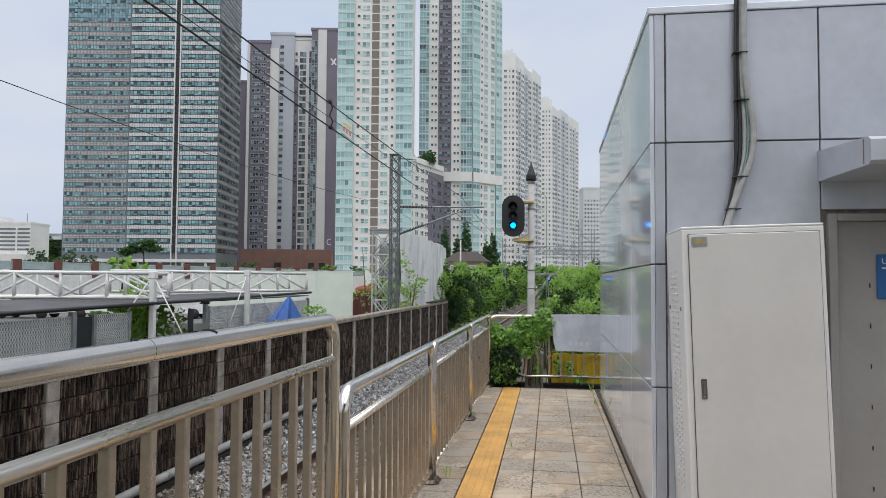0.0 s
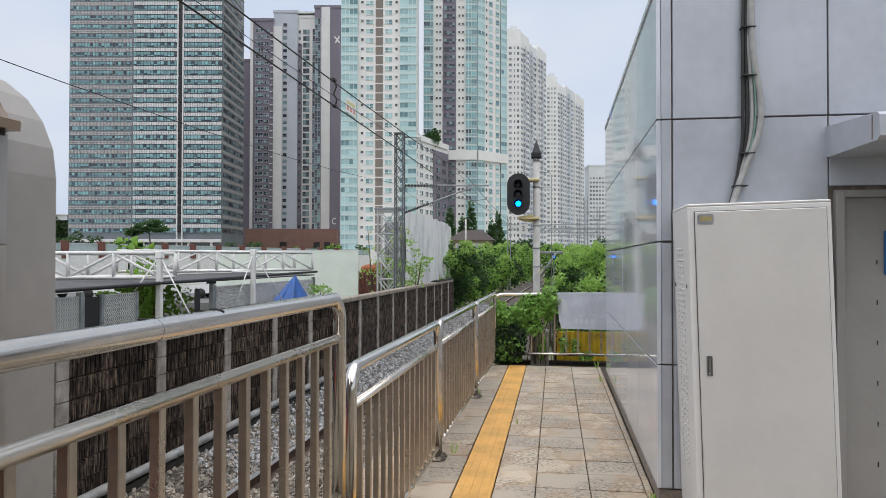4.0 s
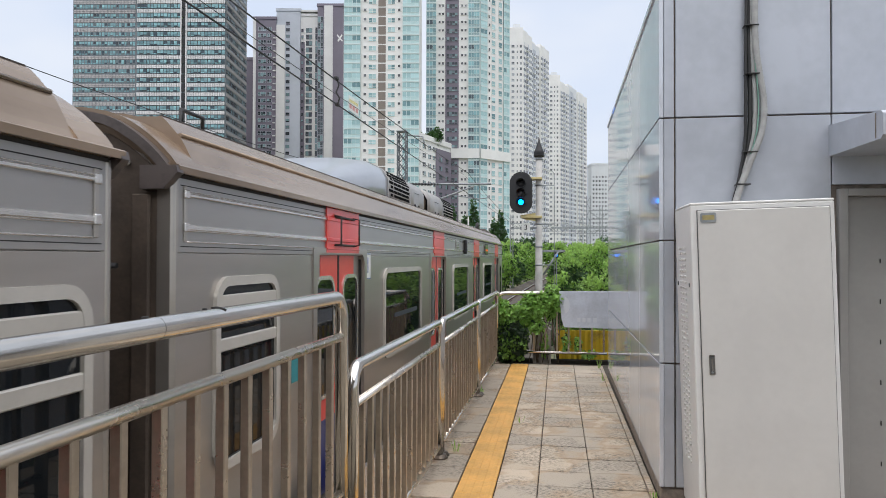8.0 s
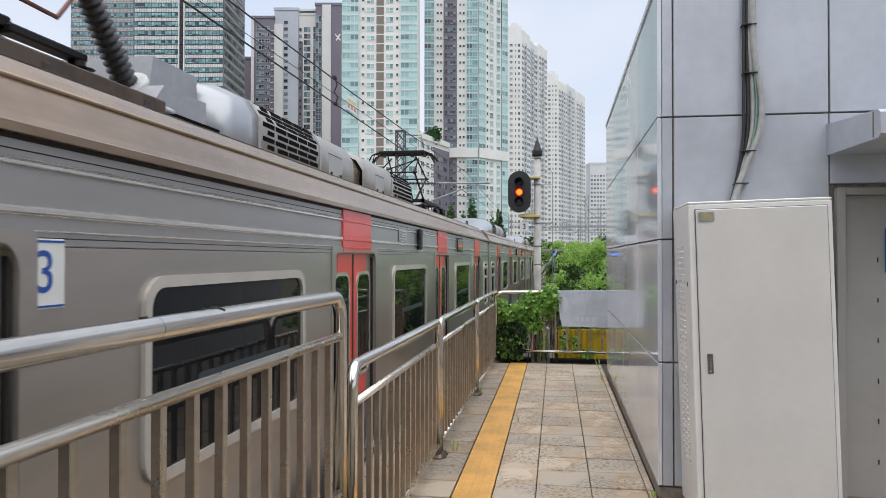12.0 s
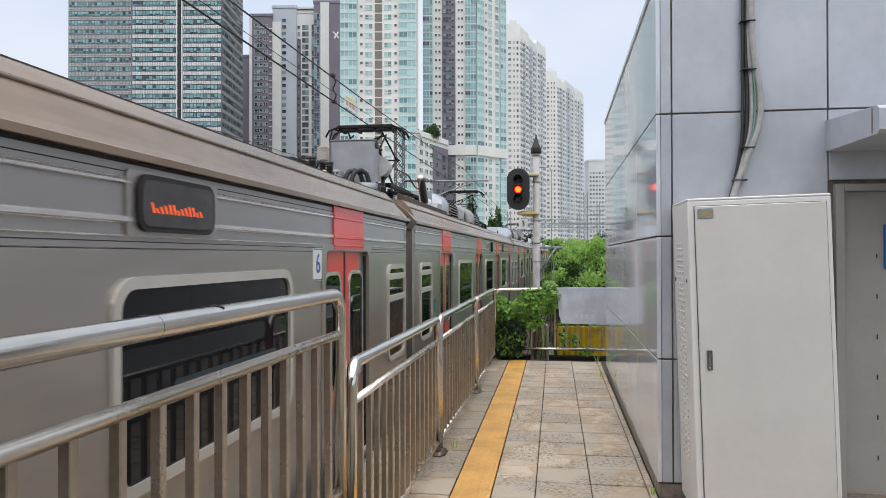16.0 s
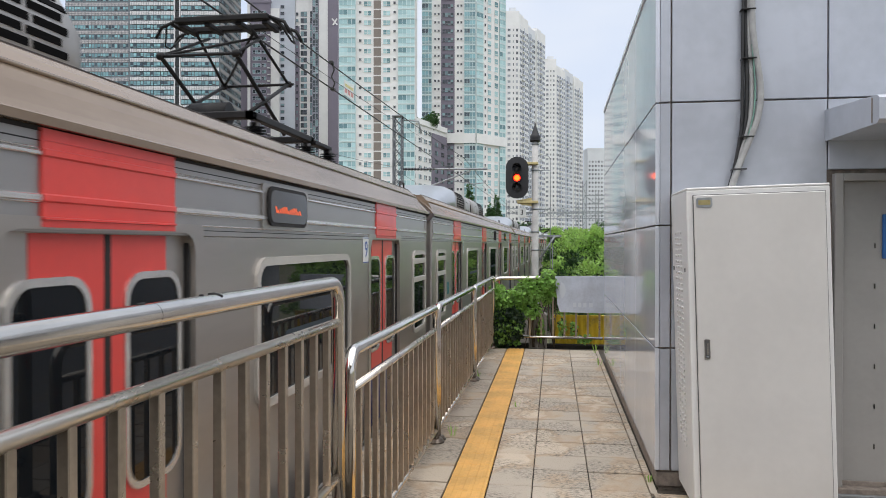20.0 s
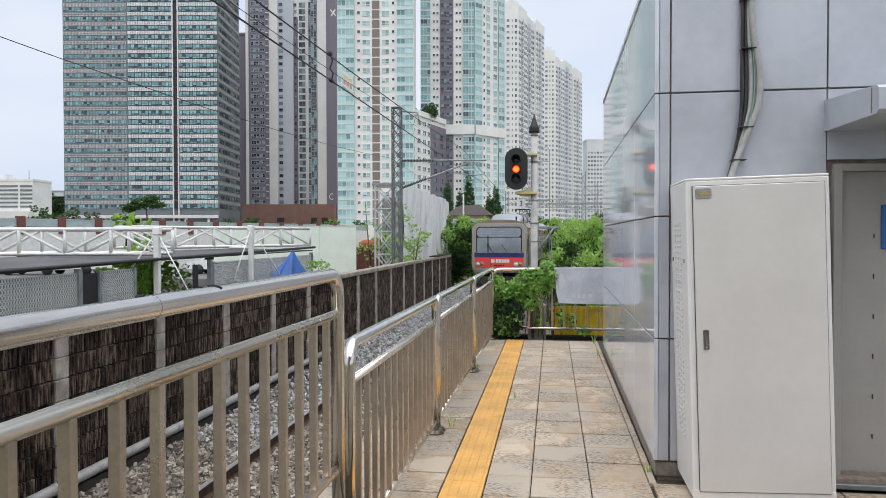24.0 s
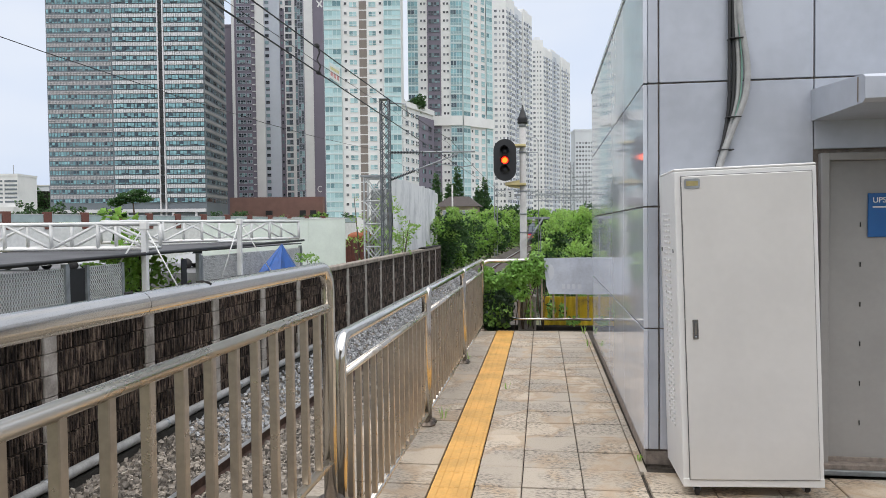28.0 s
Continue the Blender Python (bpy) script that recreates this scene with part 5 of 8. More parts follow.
def car(front=False, rear=False, panto=False):
    ob = thing("railcar", (0, 0, 0), "stainless steel commuter railcar with red doors and dark windows", "train car", "cars of the commuter train")
    y0, y1 = (-HALF + 0.6 if rear else REAR_END), (HALF - 0.6 if front else FRONT_END)
    r0, r1 = (y0 if rear else y0 + 0.22), (y1 if front else y1 - 0.22)
    prof = [(-1.56, 0.95), (-1.56, 3.36), (-1.40, 3.46), (-1.2, 3.56), (0, 3.65), (1.2, 3.56), (1.40, 3.46), (1.50, 3.36), (1.48, 0.95)]
    part("body", MB().prism(prof, "y", y0, y1), "inox", ob)
    roof = [(1.555, 3.366), (1.604, 3.366), (1.606, 3.398), (1.600, 3.404), (1.562, 3.414), (1.540, 3.445), (1.520, 3.480), (1.500, 3.520), (1.478, 3.558), (1.458, 3.586), (1.40, 3.65), (1.372, 3.678), (1.360, 3.687), (1.335, 3.685), (1.2, 3.69), (0.8, 3.705), (0, 3.715),
            (-0.8, 3.705), (-1.2, 3.69), (-1.475, 3.60), (-1.60, 3.41), (-1.60, 3.37), (-1.45, 3.33), (0, 3.6), (1.45, 3.33)]
    part("roof", MB().prism(roof, "y", r0, r1), "roof", ob, "roof brown with brake dust")
    part("roof_deck", MB().prism([(1.15, 3.66), (1.15, 3.735), (0.8, 3.825), (0, 3.86), (-0.8, 3.825), (-1.15, 3.735), (-1.15, 3.66)], "y", r0 + 0.55, r1 - 0.55), "roof", ob, "raised middle of the brown roof")
    part("roof_bead", MB().tube([(1.460, r0 + 0.01, 3.590), (1.460, r1 - 0.01, 3.590)], 0.011, 8), "roof", ob)
    part("roof_seam", MB().box((1.346, r0 + 0.01, 3.684), (1.358, r1 - 0.01, 3.696), 0.002), "under", ob, "dark grimy seam along the roof edge")
    edges = [y0] + [e for d in DOORS for e in (d - 0.66, d + 0.66)] + [y1]
    for a, b in zip(edges[::2], edges[1::2]):
        part("side_panel", MB().box((SIDE - 0.09, a, 0.95), (SIDE, b, 2.99), 0.004), "inox", ob)
    part("upper_band", MB().box((SIDE - 0.09, y0, 2.992), (SIDE, y1, 3.362), 0.004), "inox_blue", ob)
    part("side_sill", MB().box((SIDE - 0.09, y0, 0.95), (SIDE + 0.012, y1, 1.10), 0.01), "inox", ob)
    # thin black strip that paints the shadow line below the gutter
    part("gutter_gap", MB().box((SIDE - 0.01, y0 + 0.02, 3.350), (SIDE + 0.004, y1 - 0.02, 3.365)), "rubber", ob)
    for z, t, out in ((3.273, 0.009, 0.013), (3.2895, 0.004, 0.008), (3.116, 0.013, 0.014), (3.101, 0.005, 0.007), (3.0455, 0.004, 0.007)):
        part("bead", MB().box((SIDE - 0.002, y0 + 0.12, z - t), (SIDE + out, y1 - 0.12, z + t), 0.004), "inox_light", ob)
    part("seam_line", MB().box((SIDE - 0.002, y0 + 0.06, 3.3145), (SIDE + 0.0012, y1 - 0.06, 3.3195)), "rubber", ob, "thin dark panel seam")
    part("seam_line", MB().box((SIDE - 0.002, y0 + 0.06, 3.0195), (SIDE + 0.0012, y1 - 0.06, 3.0240)), "rubber", ob, "thin dark panel seam")
    for y in (y0 + 0.10, y1 - 0.10):
        part("end_rib", MB().box((SIDE - 0.002, y - 0.014, 3.045), (SIDE + 0.008, y + 0.014, 3.315), 0.003), "inox", ob)
        for z in (3.276, 3.116):
            part("bead_clip", MB().box((SIDE, y - 0.022, z - 0.022), (SIDE + 0.018, y + 0.022, z + 0.022), 0.005), "inox_light", ob)
    for y in DOORS:
        door_unit(ob, y)
    for y in BAYS:
        window_unit(ob, y, 2.02, 1.93, 2.87)
    if not front:
        window_unit(ob, HALF - 0.67, 0.87, 1.82, 2.868, True)
    if not rear:
        window_unit(ob, -HALF + 0.67, 0.87, 1.82, 2.868, True)
    # destination display, ventilation grille and door lamp on the upper band
    part("display_plate", MB().prism(rounded(0.82, 0.285, 0.02, 4.30, 3.187, 2), "x", SIDE, SIDE + 0.013), "inox", ob)
    dd = part("destination_display", MB().prism(rounded(0.70, 0.25, 0.075, 4.30, 3.192, 5), "x", SIDE + 0.012, SIDE + 0.03), "rubber", ob, "side destination display with orange lights")
    part("display_glass", MB().prism(rounded(0.655, 0.205, 0.06, 4.30, 3.192, 5), "x", SIDE + 0.03, SIDE + 0.034), "display", dd)
    for k in range(13):
        h, q = (0.045, 0.030, 0.045, 0.022, 0.038)[k * 3 % 5], 4.06 + 0.036 * k
        part("light_bar", MB().prism([(q, 3.150), (q + 0.013, 3.150), (q - 0.006, 3.150 + h), (q - 0.019, 3.150 + h)], "x", SIDE + 0.034, SIDE + 0.036), "led", dd)
    vg = part("vent_grille", MB().box((SIDE, -0.70, 3.108), (SIDE + 0.014, -0.30, 3.290), 0.004), "inox", ob, "pale ventilation grille")
    for k in range(5):
        part("slat", MB().box((SIDE + 0.014, -0.66, 3.134 + 0.028 * k), (SIDE + 0.024, -0.36, 3.146 + 0.028 * k), 0.003), "inox_light", vg)
    dl = part("door_lamp", MB().box((SIDE, 0.37, 3.06), (SIDE + 0.06, 0.48, 3.32), 0.015), "rubber", ob, "black side lamp")
    part("lamp_lens", MB().box((SIDE + 0.03, 0.36, 3.22), (SIDE + 0.065, 0.372, 3.29), 0.004).box((SIDE + 0.03, 0.36, 3.10), (SIDE + 0.065, 0.372, 3.17), 0.004), "lens", dl)
    part("wheelchair_sticker", MB().box((SIDE + 0.001, -HALF + 1.36, 2.12), (SIDE + 0.004, -HALF + 1.50, 2.32)), "teal_sticker", ob, "small teal sticker")
    # roof air conditioners: smooth casing with slotted sections
    def casing(stations, mat, name="air_conditioner"):
        """Rows of (place along the car, share of the full height)."""
        sec = [(-0.98, 3.70), (-0.98, 4.12), (-0.90, 4.27), (-0.70, 4.38), (-0.35, 4.43), (0, 4.44), (0.35, 4.43), (0.70, 4.38), (0.90, 4.27), (0.98, 4.12), (0.98, 3.70)]
        mb, n = MB(), len(sec)
        vs = [(x * (0.85 + 0.15 * q), y, 3.70 + (z - 3.70) * q * AC_LOW) for y, q in stations for x, z in sec]
        fs = [(i * n + k, i * n + (k + 1) % n, (i + 1) * n + (k + 1) % n, (i + 1) * n + k) for i in range(len(stations) - 1) for k in range(n)]
        mb.add(vs, fs + [tuple(range(n)), tuple((len(stations) - 1) * n + k for k in range(n))], True)
        return part(name, mb, mat, ob, "rounded roof air conditioner casing")
    casing([(-3.72, 0.6), (-3.68, 0.8), (-3.60, 0.93), (-3.4, 1.0), (-3.23, 1.0)] if panto else [(-6.6, 0.08), (-5.6, 0.30), (-4.7, 0.62), (-4.0, 0.88), (-3.6, 0.97), (-3.4, 1.0), (-3.23, 1.0)], "ac")
    c2 = casing([(-3.228, 1.0), (-0.54, 1.0), (-0.50, 0.93)], "ac_brown")
    part("fan_recess", MB().prism([(x * 0.97, 3.70 + (z - 3.70) * 0.96) for x, z in CASING_RECESS], "y", -0.52, 0.037, smooth=True), "roof", ob, "brown curved cover between the casings")
    part("fan_wall", MB().prism([(x * 1.0, 3.70 + (z - 3.70) * 1.0) for x, z in CASING_RECESS], "y", 0.038, 0.058), "hole", ob, "black round opening of the casing")
    c3 = casing([(0.06, 0.93), (0.10, 1.0), (2.84, 1.0), (2.93, 0.97), (3.04, 0.80), (3.08, 0.5)], "ac_brown")
    def slots(c, y_start, cols):
        mb = MB()
        edge = [(x, 3.70 + (z - 3.70) * AC_LOW) for x, z in ((0.981, 3.79), (0.981, 4.12), (0.901, 4.271), (0.701, 4.381), (0.35, 4.431))]
        rows = []
        for (xa, za), (xb, zb) in zip(edge, edge[1:]):
            run = math.hypot(xb - xa, zb - za)
            k = max(1, round(run / 0.058))
            rows += [(xa + (xb - xa) * (q + 0.5) / k, za + (zb - za) * (q + 0.5) / k, (xb - xa) / run, (zb - za) / run) for q in range(k)]
        for i in range(cols):
            for q, (x, z, dx, dz) in enumerate(rows):
                y = y_start + 0.268 * i + 0.045 * (q % 2)
                n = Vector((dz, 0, -dx)).normalized() * 0.004
                u = Vector((dx, 0, dz)).normalized() * 0.0185
                p = Vector((x, y, z))
                e = Vector((0, 0.119 - 0.05 * (i == 0 and q % 2), 0))
                mb.add([p - u - e + n, p - u + e + n, p + u + e + n, p + u - e + n, p - u - e - n, p - u + e - n, p + u + e - n, p + u - e - n],
                       [(0, 1, 2, 3), (4, 7, 6, 5), (0, 4, 5, 1), (1, 5, 6, 2), (2, 6, 7, 3), (3, 7, 4, 0)])
        tagged(part("louvre", mb, "hole", c, "rows of dark slots"), kind="stuff")
    slots(c2, -3.02, 5)
    slots(c3, 1.66, 5)
    seam = [(0.99, 3.72), (0.99, 4.125), (0.907, 4.278), (0.704, 4.389), (0.35, 4.441), (0, 4.45), (0, 4.43), (0.34, 4.42), (0.69, 4.37), (0.88, 4.26), (0.95, 4.1), (0.95, 3.72)]
    for y, c in ((-3.22, c2), (-1.72, c2), (1.46, c3)):
        part("seam", MB().prism([(x, 3.70 + (z - 3.70) * AC_LOW) for x, z in seam], "y", y - 0.025, y + 0.025), "ac_brown", c)
    for y, c in ((-1.2, c2), (0.75, c3)):
        part("service_hatch", MB().box((0.978, y - 0.23, 3.82), (0.982, y + 0.23, 4.04), 0.002), "ac_brown", c)
        for dy in (-0.16, 0.16):
            part("latch", MB().box((0.98, y + dy - 0.018, 3.79), (1.0, y + dy + 0.018, 3.86), 0.006), "rubber", c)
        part("hatch_gap", MB().box((0.979, y - 0.24, 4.041), (0.984, y + 0.24, 4.048)), "rubber", c)
    # running gear
    for yb in (-6.6, 6.6):
        bg = part("bogie", MB().box((-1.2, yb - 1.5, 0.42), (-0.98, yb + 1.5, 0.62), 0.05).box((0.98, yb - 1.5, 0.42), (1.2, yb + 1.5, 0.62), 0.05).box((-1.0, yb - 0.25, 0.40), (1.0, yb + 0.25, 0.70), 0.04), "under", ob)
        for yw in (yb - 1.05, yb + 1.05):
            part("wheelset", MB().turned([(0.43, -0.80), (0.45, -0.72), (0.43, -0.715), (0.09, -0.70), (0.09, 0.70), (0.43, 0.715), (0.45, 0.72), (0.43, 0.80)], (0, yw, 0.43), 20, "x"), "under", bg)
    for a, b in ((-4.6, -1.4), (-1.0, 1.6), (2.0, 4.6)):
        part("underfloor_box", MB().box((-1.35, a, 0.35), (1.35, b, 0.94), 0.03), "under", ob)
    # ends and gangways
    if not rear:
        car_end(ob, y0, -1)
    if not front:
        car_end(ob, y1, 1)
    for s, on in ((1, front), (-1, rear)):
        if on:
            cab(ob, s)
            y = -s * 7.2
            part("grab_frame", MB().tube([(SIDE + 0.01, y - 0.26, 3.07), (SIDE + 0.07, y - 0.26, 3.08), (SIDE + 0.07, y - 0.26, 3.30), (SIDE + 0.01, y - 0.26, 3.31)], 0.008, 6)
                 .tube([(SIDE + 0.01, y + 0.26, 3.07), (SIDE + 0.07, y + 0.26, 3.08), (SIDE + 0.07, y + 0.26, 3.30), (SIDE + 0.01, y + 0.26, 3.31)], 0.008, 6)
                 .tube([(SIDE + 0.025, y - 0.26, 3.30), (SIDE + 0.025, y + 0.26, 3.30)], 0.009, 6).tube([(SIDE + 0.025, y - 0.26, 3.075), (SIDE + 0.025, y + 0.26, 3.075)], 0.009, 6), "under", ob, "dark steel grab frame on the red band")
    if panto:
        pantograph(ob, 6.78, 1)
        pantograph(ob, -6.30, 1)
        roof_gear(ob)
    return ob


def cab(ob, s):
    """The driving end: a raked stainless mask with a wide windscreen, a blue line and a red apron."""
    e = s * (HALF - 0.6)
    def slab(name, x0, x1, z0, z1, mat, out, parent, label="", r=0.03, n=3):
        lo, hi = sorted((e + s * out[0], e + s * out[1]))
        return part(name, MB().prism(rounded(x1 - x0, z1 - z0, r, (x0 + x1) / 2, (z0 + z1) / 2, n), "y", lo, hi), mat, parent, label)
    mask = slab("cab_mask", -1.54, 1.54, 0.92, 3.66, "cab_grey", (-0.05, 0.26), ob, "pale steel cab front with rounded corners", 0.42, 6)
    part("cab_brow", MB().prism([(-1.45, 3.40), (-1.25, 3.66), (-0.8, 3.78), (0, 3.83), (0.8, 3.78), (1.25, 3.66), (1.45, 3.40)], "y", *sorted((e - s * 0.55, e + s * 0.20))), "roof", mask, "brown roof brow")
    slab("windscreen_surround", -1.30, 1.30, 1.88, 3.44, "rubber", (0.255, 0.275), mask, "", 0.24, 5)
    slab("windscreen", -1.24, 1.24, 1.94, 2.82, "screen_glass", (0.27, 0.285), mask, "windscreen with the sky's reflection in its colour", 0.07, 4)
    slab("display_window", -1.24, 1.24, 2.86, 3.38, "screen_glass", (0.27, 0.285), mask, "front destination display", 0.2, 4)
    for k in range(6):
        slab("light_bar", -0.30 + 0.10 * k, -0.25 + 0.10 * k, 3.15, 3.19, "print_red", (0.285, 0.288), mask, "", 0.01, 1)
    slab("screen_divider", -0.65, -0.59, 1.95, 2.95, "rubber", (0.285, 0.295), mask, "", 0.01, 1)
    slab("blue_line", -1.40, 1.40, 1.70, 1.98, "blue", (0.255, 0.272), mask, "navy stripe under the windscreen", 0.05)
    slab("red_apron", -1.38, 1.38, 1.10, 1.78, "red", (0.255, 0.270), mask, "coral red apron", 0.10, 4)
    slab("door_gap", -0.475, -0.455, 1.10, 1.90, "rubber", (0.268, 0.274), mask, "", 0.005, 1)
    for x in (-1.08, 1.08):
        hl = slab("headlamp_housing", x - 0.27, x + 0.27, 1.18, 1.46, "inox", (0.262, 0.30), mask, "oval lamp housing", 0.13, 5)
        for dx, m in ((-0.11, "plate_white"), (0.11, "red")):
            lo, hi = sorted((e + s * 0.30, e + s * 0.315))
            part("lamp", MB().turned([(0.10, lo), (0.10, hi)], (x + dx, 0, 1.32), 14, "y"), m, hl)
    slab("emblem", -0.46, -0.24, 1.40, 1.60, "white", (0.27, 0.273), mask, "", 0.05)
    for k in range(5):
        slab("emblem_bar", -0.18 + 0.16 * k, -0.05 + 0.16 * k, 1.40, 1.60, "white", (0.27, 0.273), mask, "", 0.03)
    for k in range(6):
        slab("number_bar", -0.28 + 0.10 * k, -0.21 + 0.10 * k, 1.20, 1.29, "rubber", (0.27, 0.273), mask, "", 0.01, 1)
    slab("bumper", -1.42, 1.42, 0.86, 1.04, "inox", (-0.05, 0.32), mask, "steel lower skirt", 0.05)
    for x0 in (-0.3, 0.5):
        part("wiper", MB().tube([(x0, e + s * 0.31, 1.94), (x0 - 0.35, e + s * 0.315, 2.45)], 0.012, 6), "rubber", mask)
    slab("coupler", -0.2, 0.2, 0.55, 0.85, "under", (0.0, 0.55), ob, "", 0.05)
    slab("snow_plough", -1.1, 1.1, 0.22, 0.62, "under", (-0.1, 0.15), ob, "", 0.05)
    cd = part("cab_door", MB().box((SIDE - 0.02, min(e - s * 0.9, e - s * 0.35), 1.15), (SIDE + 0.006, max(e - s * 0.9, e - s * 0.35), 2.95), 0.004), "inox", ob, "narrow cab side door")
    part("cab_door_glass", MB().prism(rounded(0.36, 0.8, 0.06, e - s * 0.62, 2.35), "x", SIDE + 0.006, SIDE + 0.010), "train_glass", cd)
    part("horn", MB().tube([(0.9, e - s * 0.9, 3.80), (0.9, e - s * 0.9, 3.98), (0.9, e - s * 0.75, 4.0)], 0.05, 8), "dark_metal", ob)


def pantograph(ob, yc, s):
    """A raised cross-arm pantograph on ribbed insulators."""
    p = part("pantograph", MB().box((-0.62, yc - 0.85, 4.10), (-0.54, yc + 0.85, 4.17), 0.01).box((0.54, yc - 0.85, 4.10), (0.62, yc + 0.85, 4.17), 0.01)
             .box((-0.62, yc - 0.85, 4.10), (0.62, yc - 0.75, 4.17), 0.01).box((-0.62, yc + 0.75, 4.10), (0.62, yc + 0.85, 4.17), 0.01), "panto_black", ob, "raised dark pantograph")
    ins = [(0.05, 0.0)] + [(r, 0.02 + 0.028 * k + (0.008 if r > 0.06 else 0)) for k in range(7) for r in (0.05, 0.10, 0.05)] + [(0.05, 0.24)]
    for x in (-0.58, 0.58):
        for y in (yc - 0.7, yc + 0.7):
            part("insulator", MB().turned([(r, h) for r, h in ins], (x, y, 3.84), 12), "panto_insulator", p, "ribbed insulator")
    part("insulator", MB().turned([(r, h) for r, h in ins], (0.62, yc + s * 1.35, 3.84), 12), "panto_insulator", p)
    part("side_bar", MB().box((0.56, yc + min(s * 0.8, s * 1.4), 4.08), (0.66, yc + max(s * 0.8, s * 1.4), 4.13), 0.01), "panto_black", p)
    part("motor_drum", MB().tube([(-0.02, yc - s * 0.72, 4.17), (0.34, yc - s * 0.72, 4.17)], 0.105, 16), "panto_black", p)
    zk, zt = 4.74, 5.235
    for x in (-0.38, 0.38):
        for t in (-1, 1):
            part("knuckle", MB().turned([(0.012, -0.04), (0.036, -0.025), (0.036, 0.025), (0.012, 0.04)], (x, yc - t * 0.68, zk), 10, "x"), "panto_black", p)
            part("lower_arm", MB().tube([(x, yc + t * 0.55, 4.16), (x, yc - t * 0.68, zk)], 0.021, 8), "panto_black", p)
            part("upper_arm", MB().tube([(x, yc - t * 0.68, zk), (x * 0.8, yc + t * 0.16, zt - 0.1)], 0.016, 8), "panto_black", p)
    for t in (-1, 1):
        part("cross_shaft", MB().tube([(-0.40, yc - t * 0.68, zk), (0.44, yc - t * 0.68, zk)], 0.0155, 8), "panto_black", p)
        part("diagonal", MB().tube([(-0.38, yc - t * 0.68, zk), (0.31, yc + t * 0.10, zt - 0.12)], 0.014, 6), "panto_black", p)
        part("collector", MB().box((-0.50, yc + t * 0.17 - 0.045, zt - 0.035), (0.50, yc + t * 0.17 + 0.045, zt + 0.03), 0.012), "panto_black", p, "contact strip")
        part("collector_horn", MB().tube([(-0.72, yc + t * 0.17, zt - 0.17), (-0.66, yc + t * 0.17, zt - 0.06), (-0.50, yc + t * 0.17, zt)], 0.018, 8), "panto_black", p)
        part("collector_horn", MB().tube([(0.72, yc + t * 0.17, zt - 0.17), (0.66, yc + t * 0.17, zt - 0.06), (0.50, yc + t * 0.17, zt)], 0.018, 8), "panto_black", p)
    for x in (-0.45, -0.17, 0.17, 0.45):
        part("head_link", MB().box((x - 0.03, yc - 0.17, zt - 0.07), (x + 0.03, yc + 0.17, zt - 0.02), 0.008), "panto_black", p)
    for x in (-0.55, 0.55):
        part("end_spring", MB().tube([(x, yc - 0.17, zt - 0.03), (x, yc + 0.17, zt - 0.03)], 0.02, 6), "panto_black", p)
        part("horn_hoop", MB().tube([(x * 1.1, yc - 0.17, zt - 0.06), (x * 1.25, yc - 0.05, zt - 0.22), (x * 1.25, yc + 0.05, zt - 0.22), (x * 1.1, yc + 0.17, zt - 0.06)], 0.011, 6), "panto_black", p)


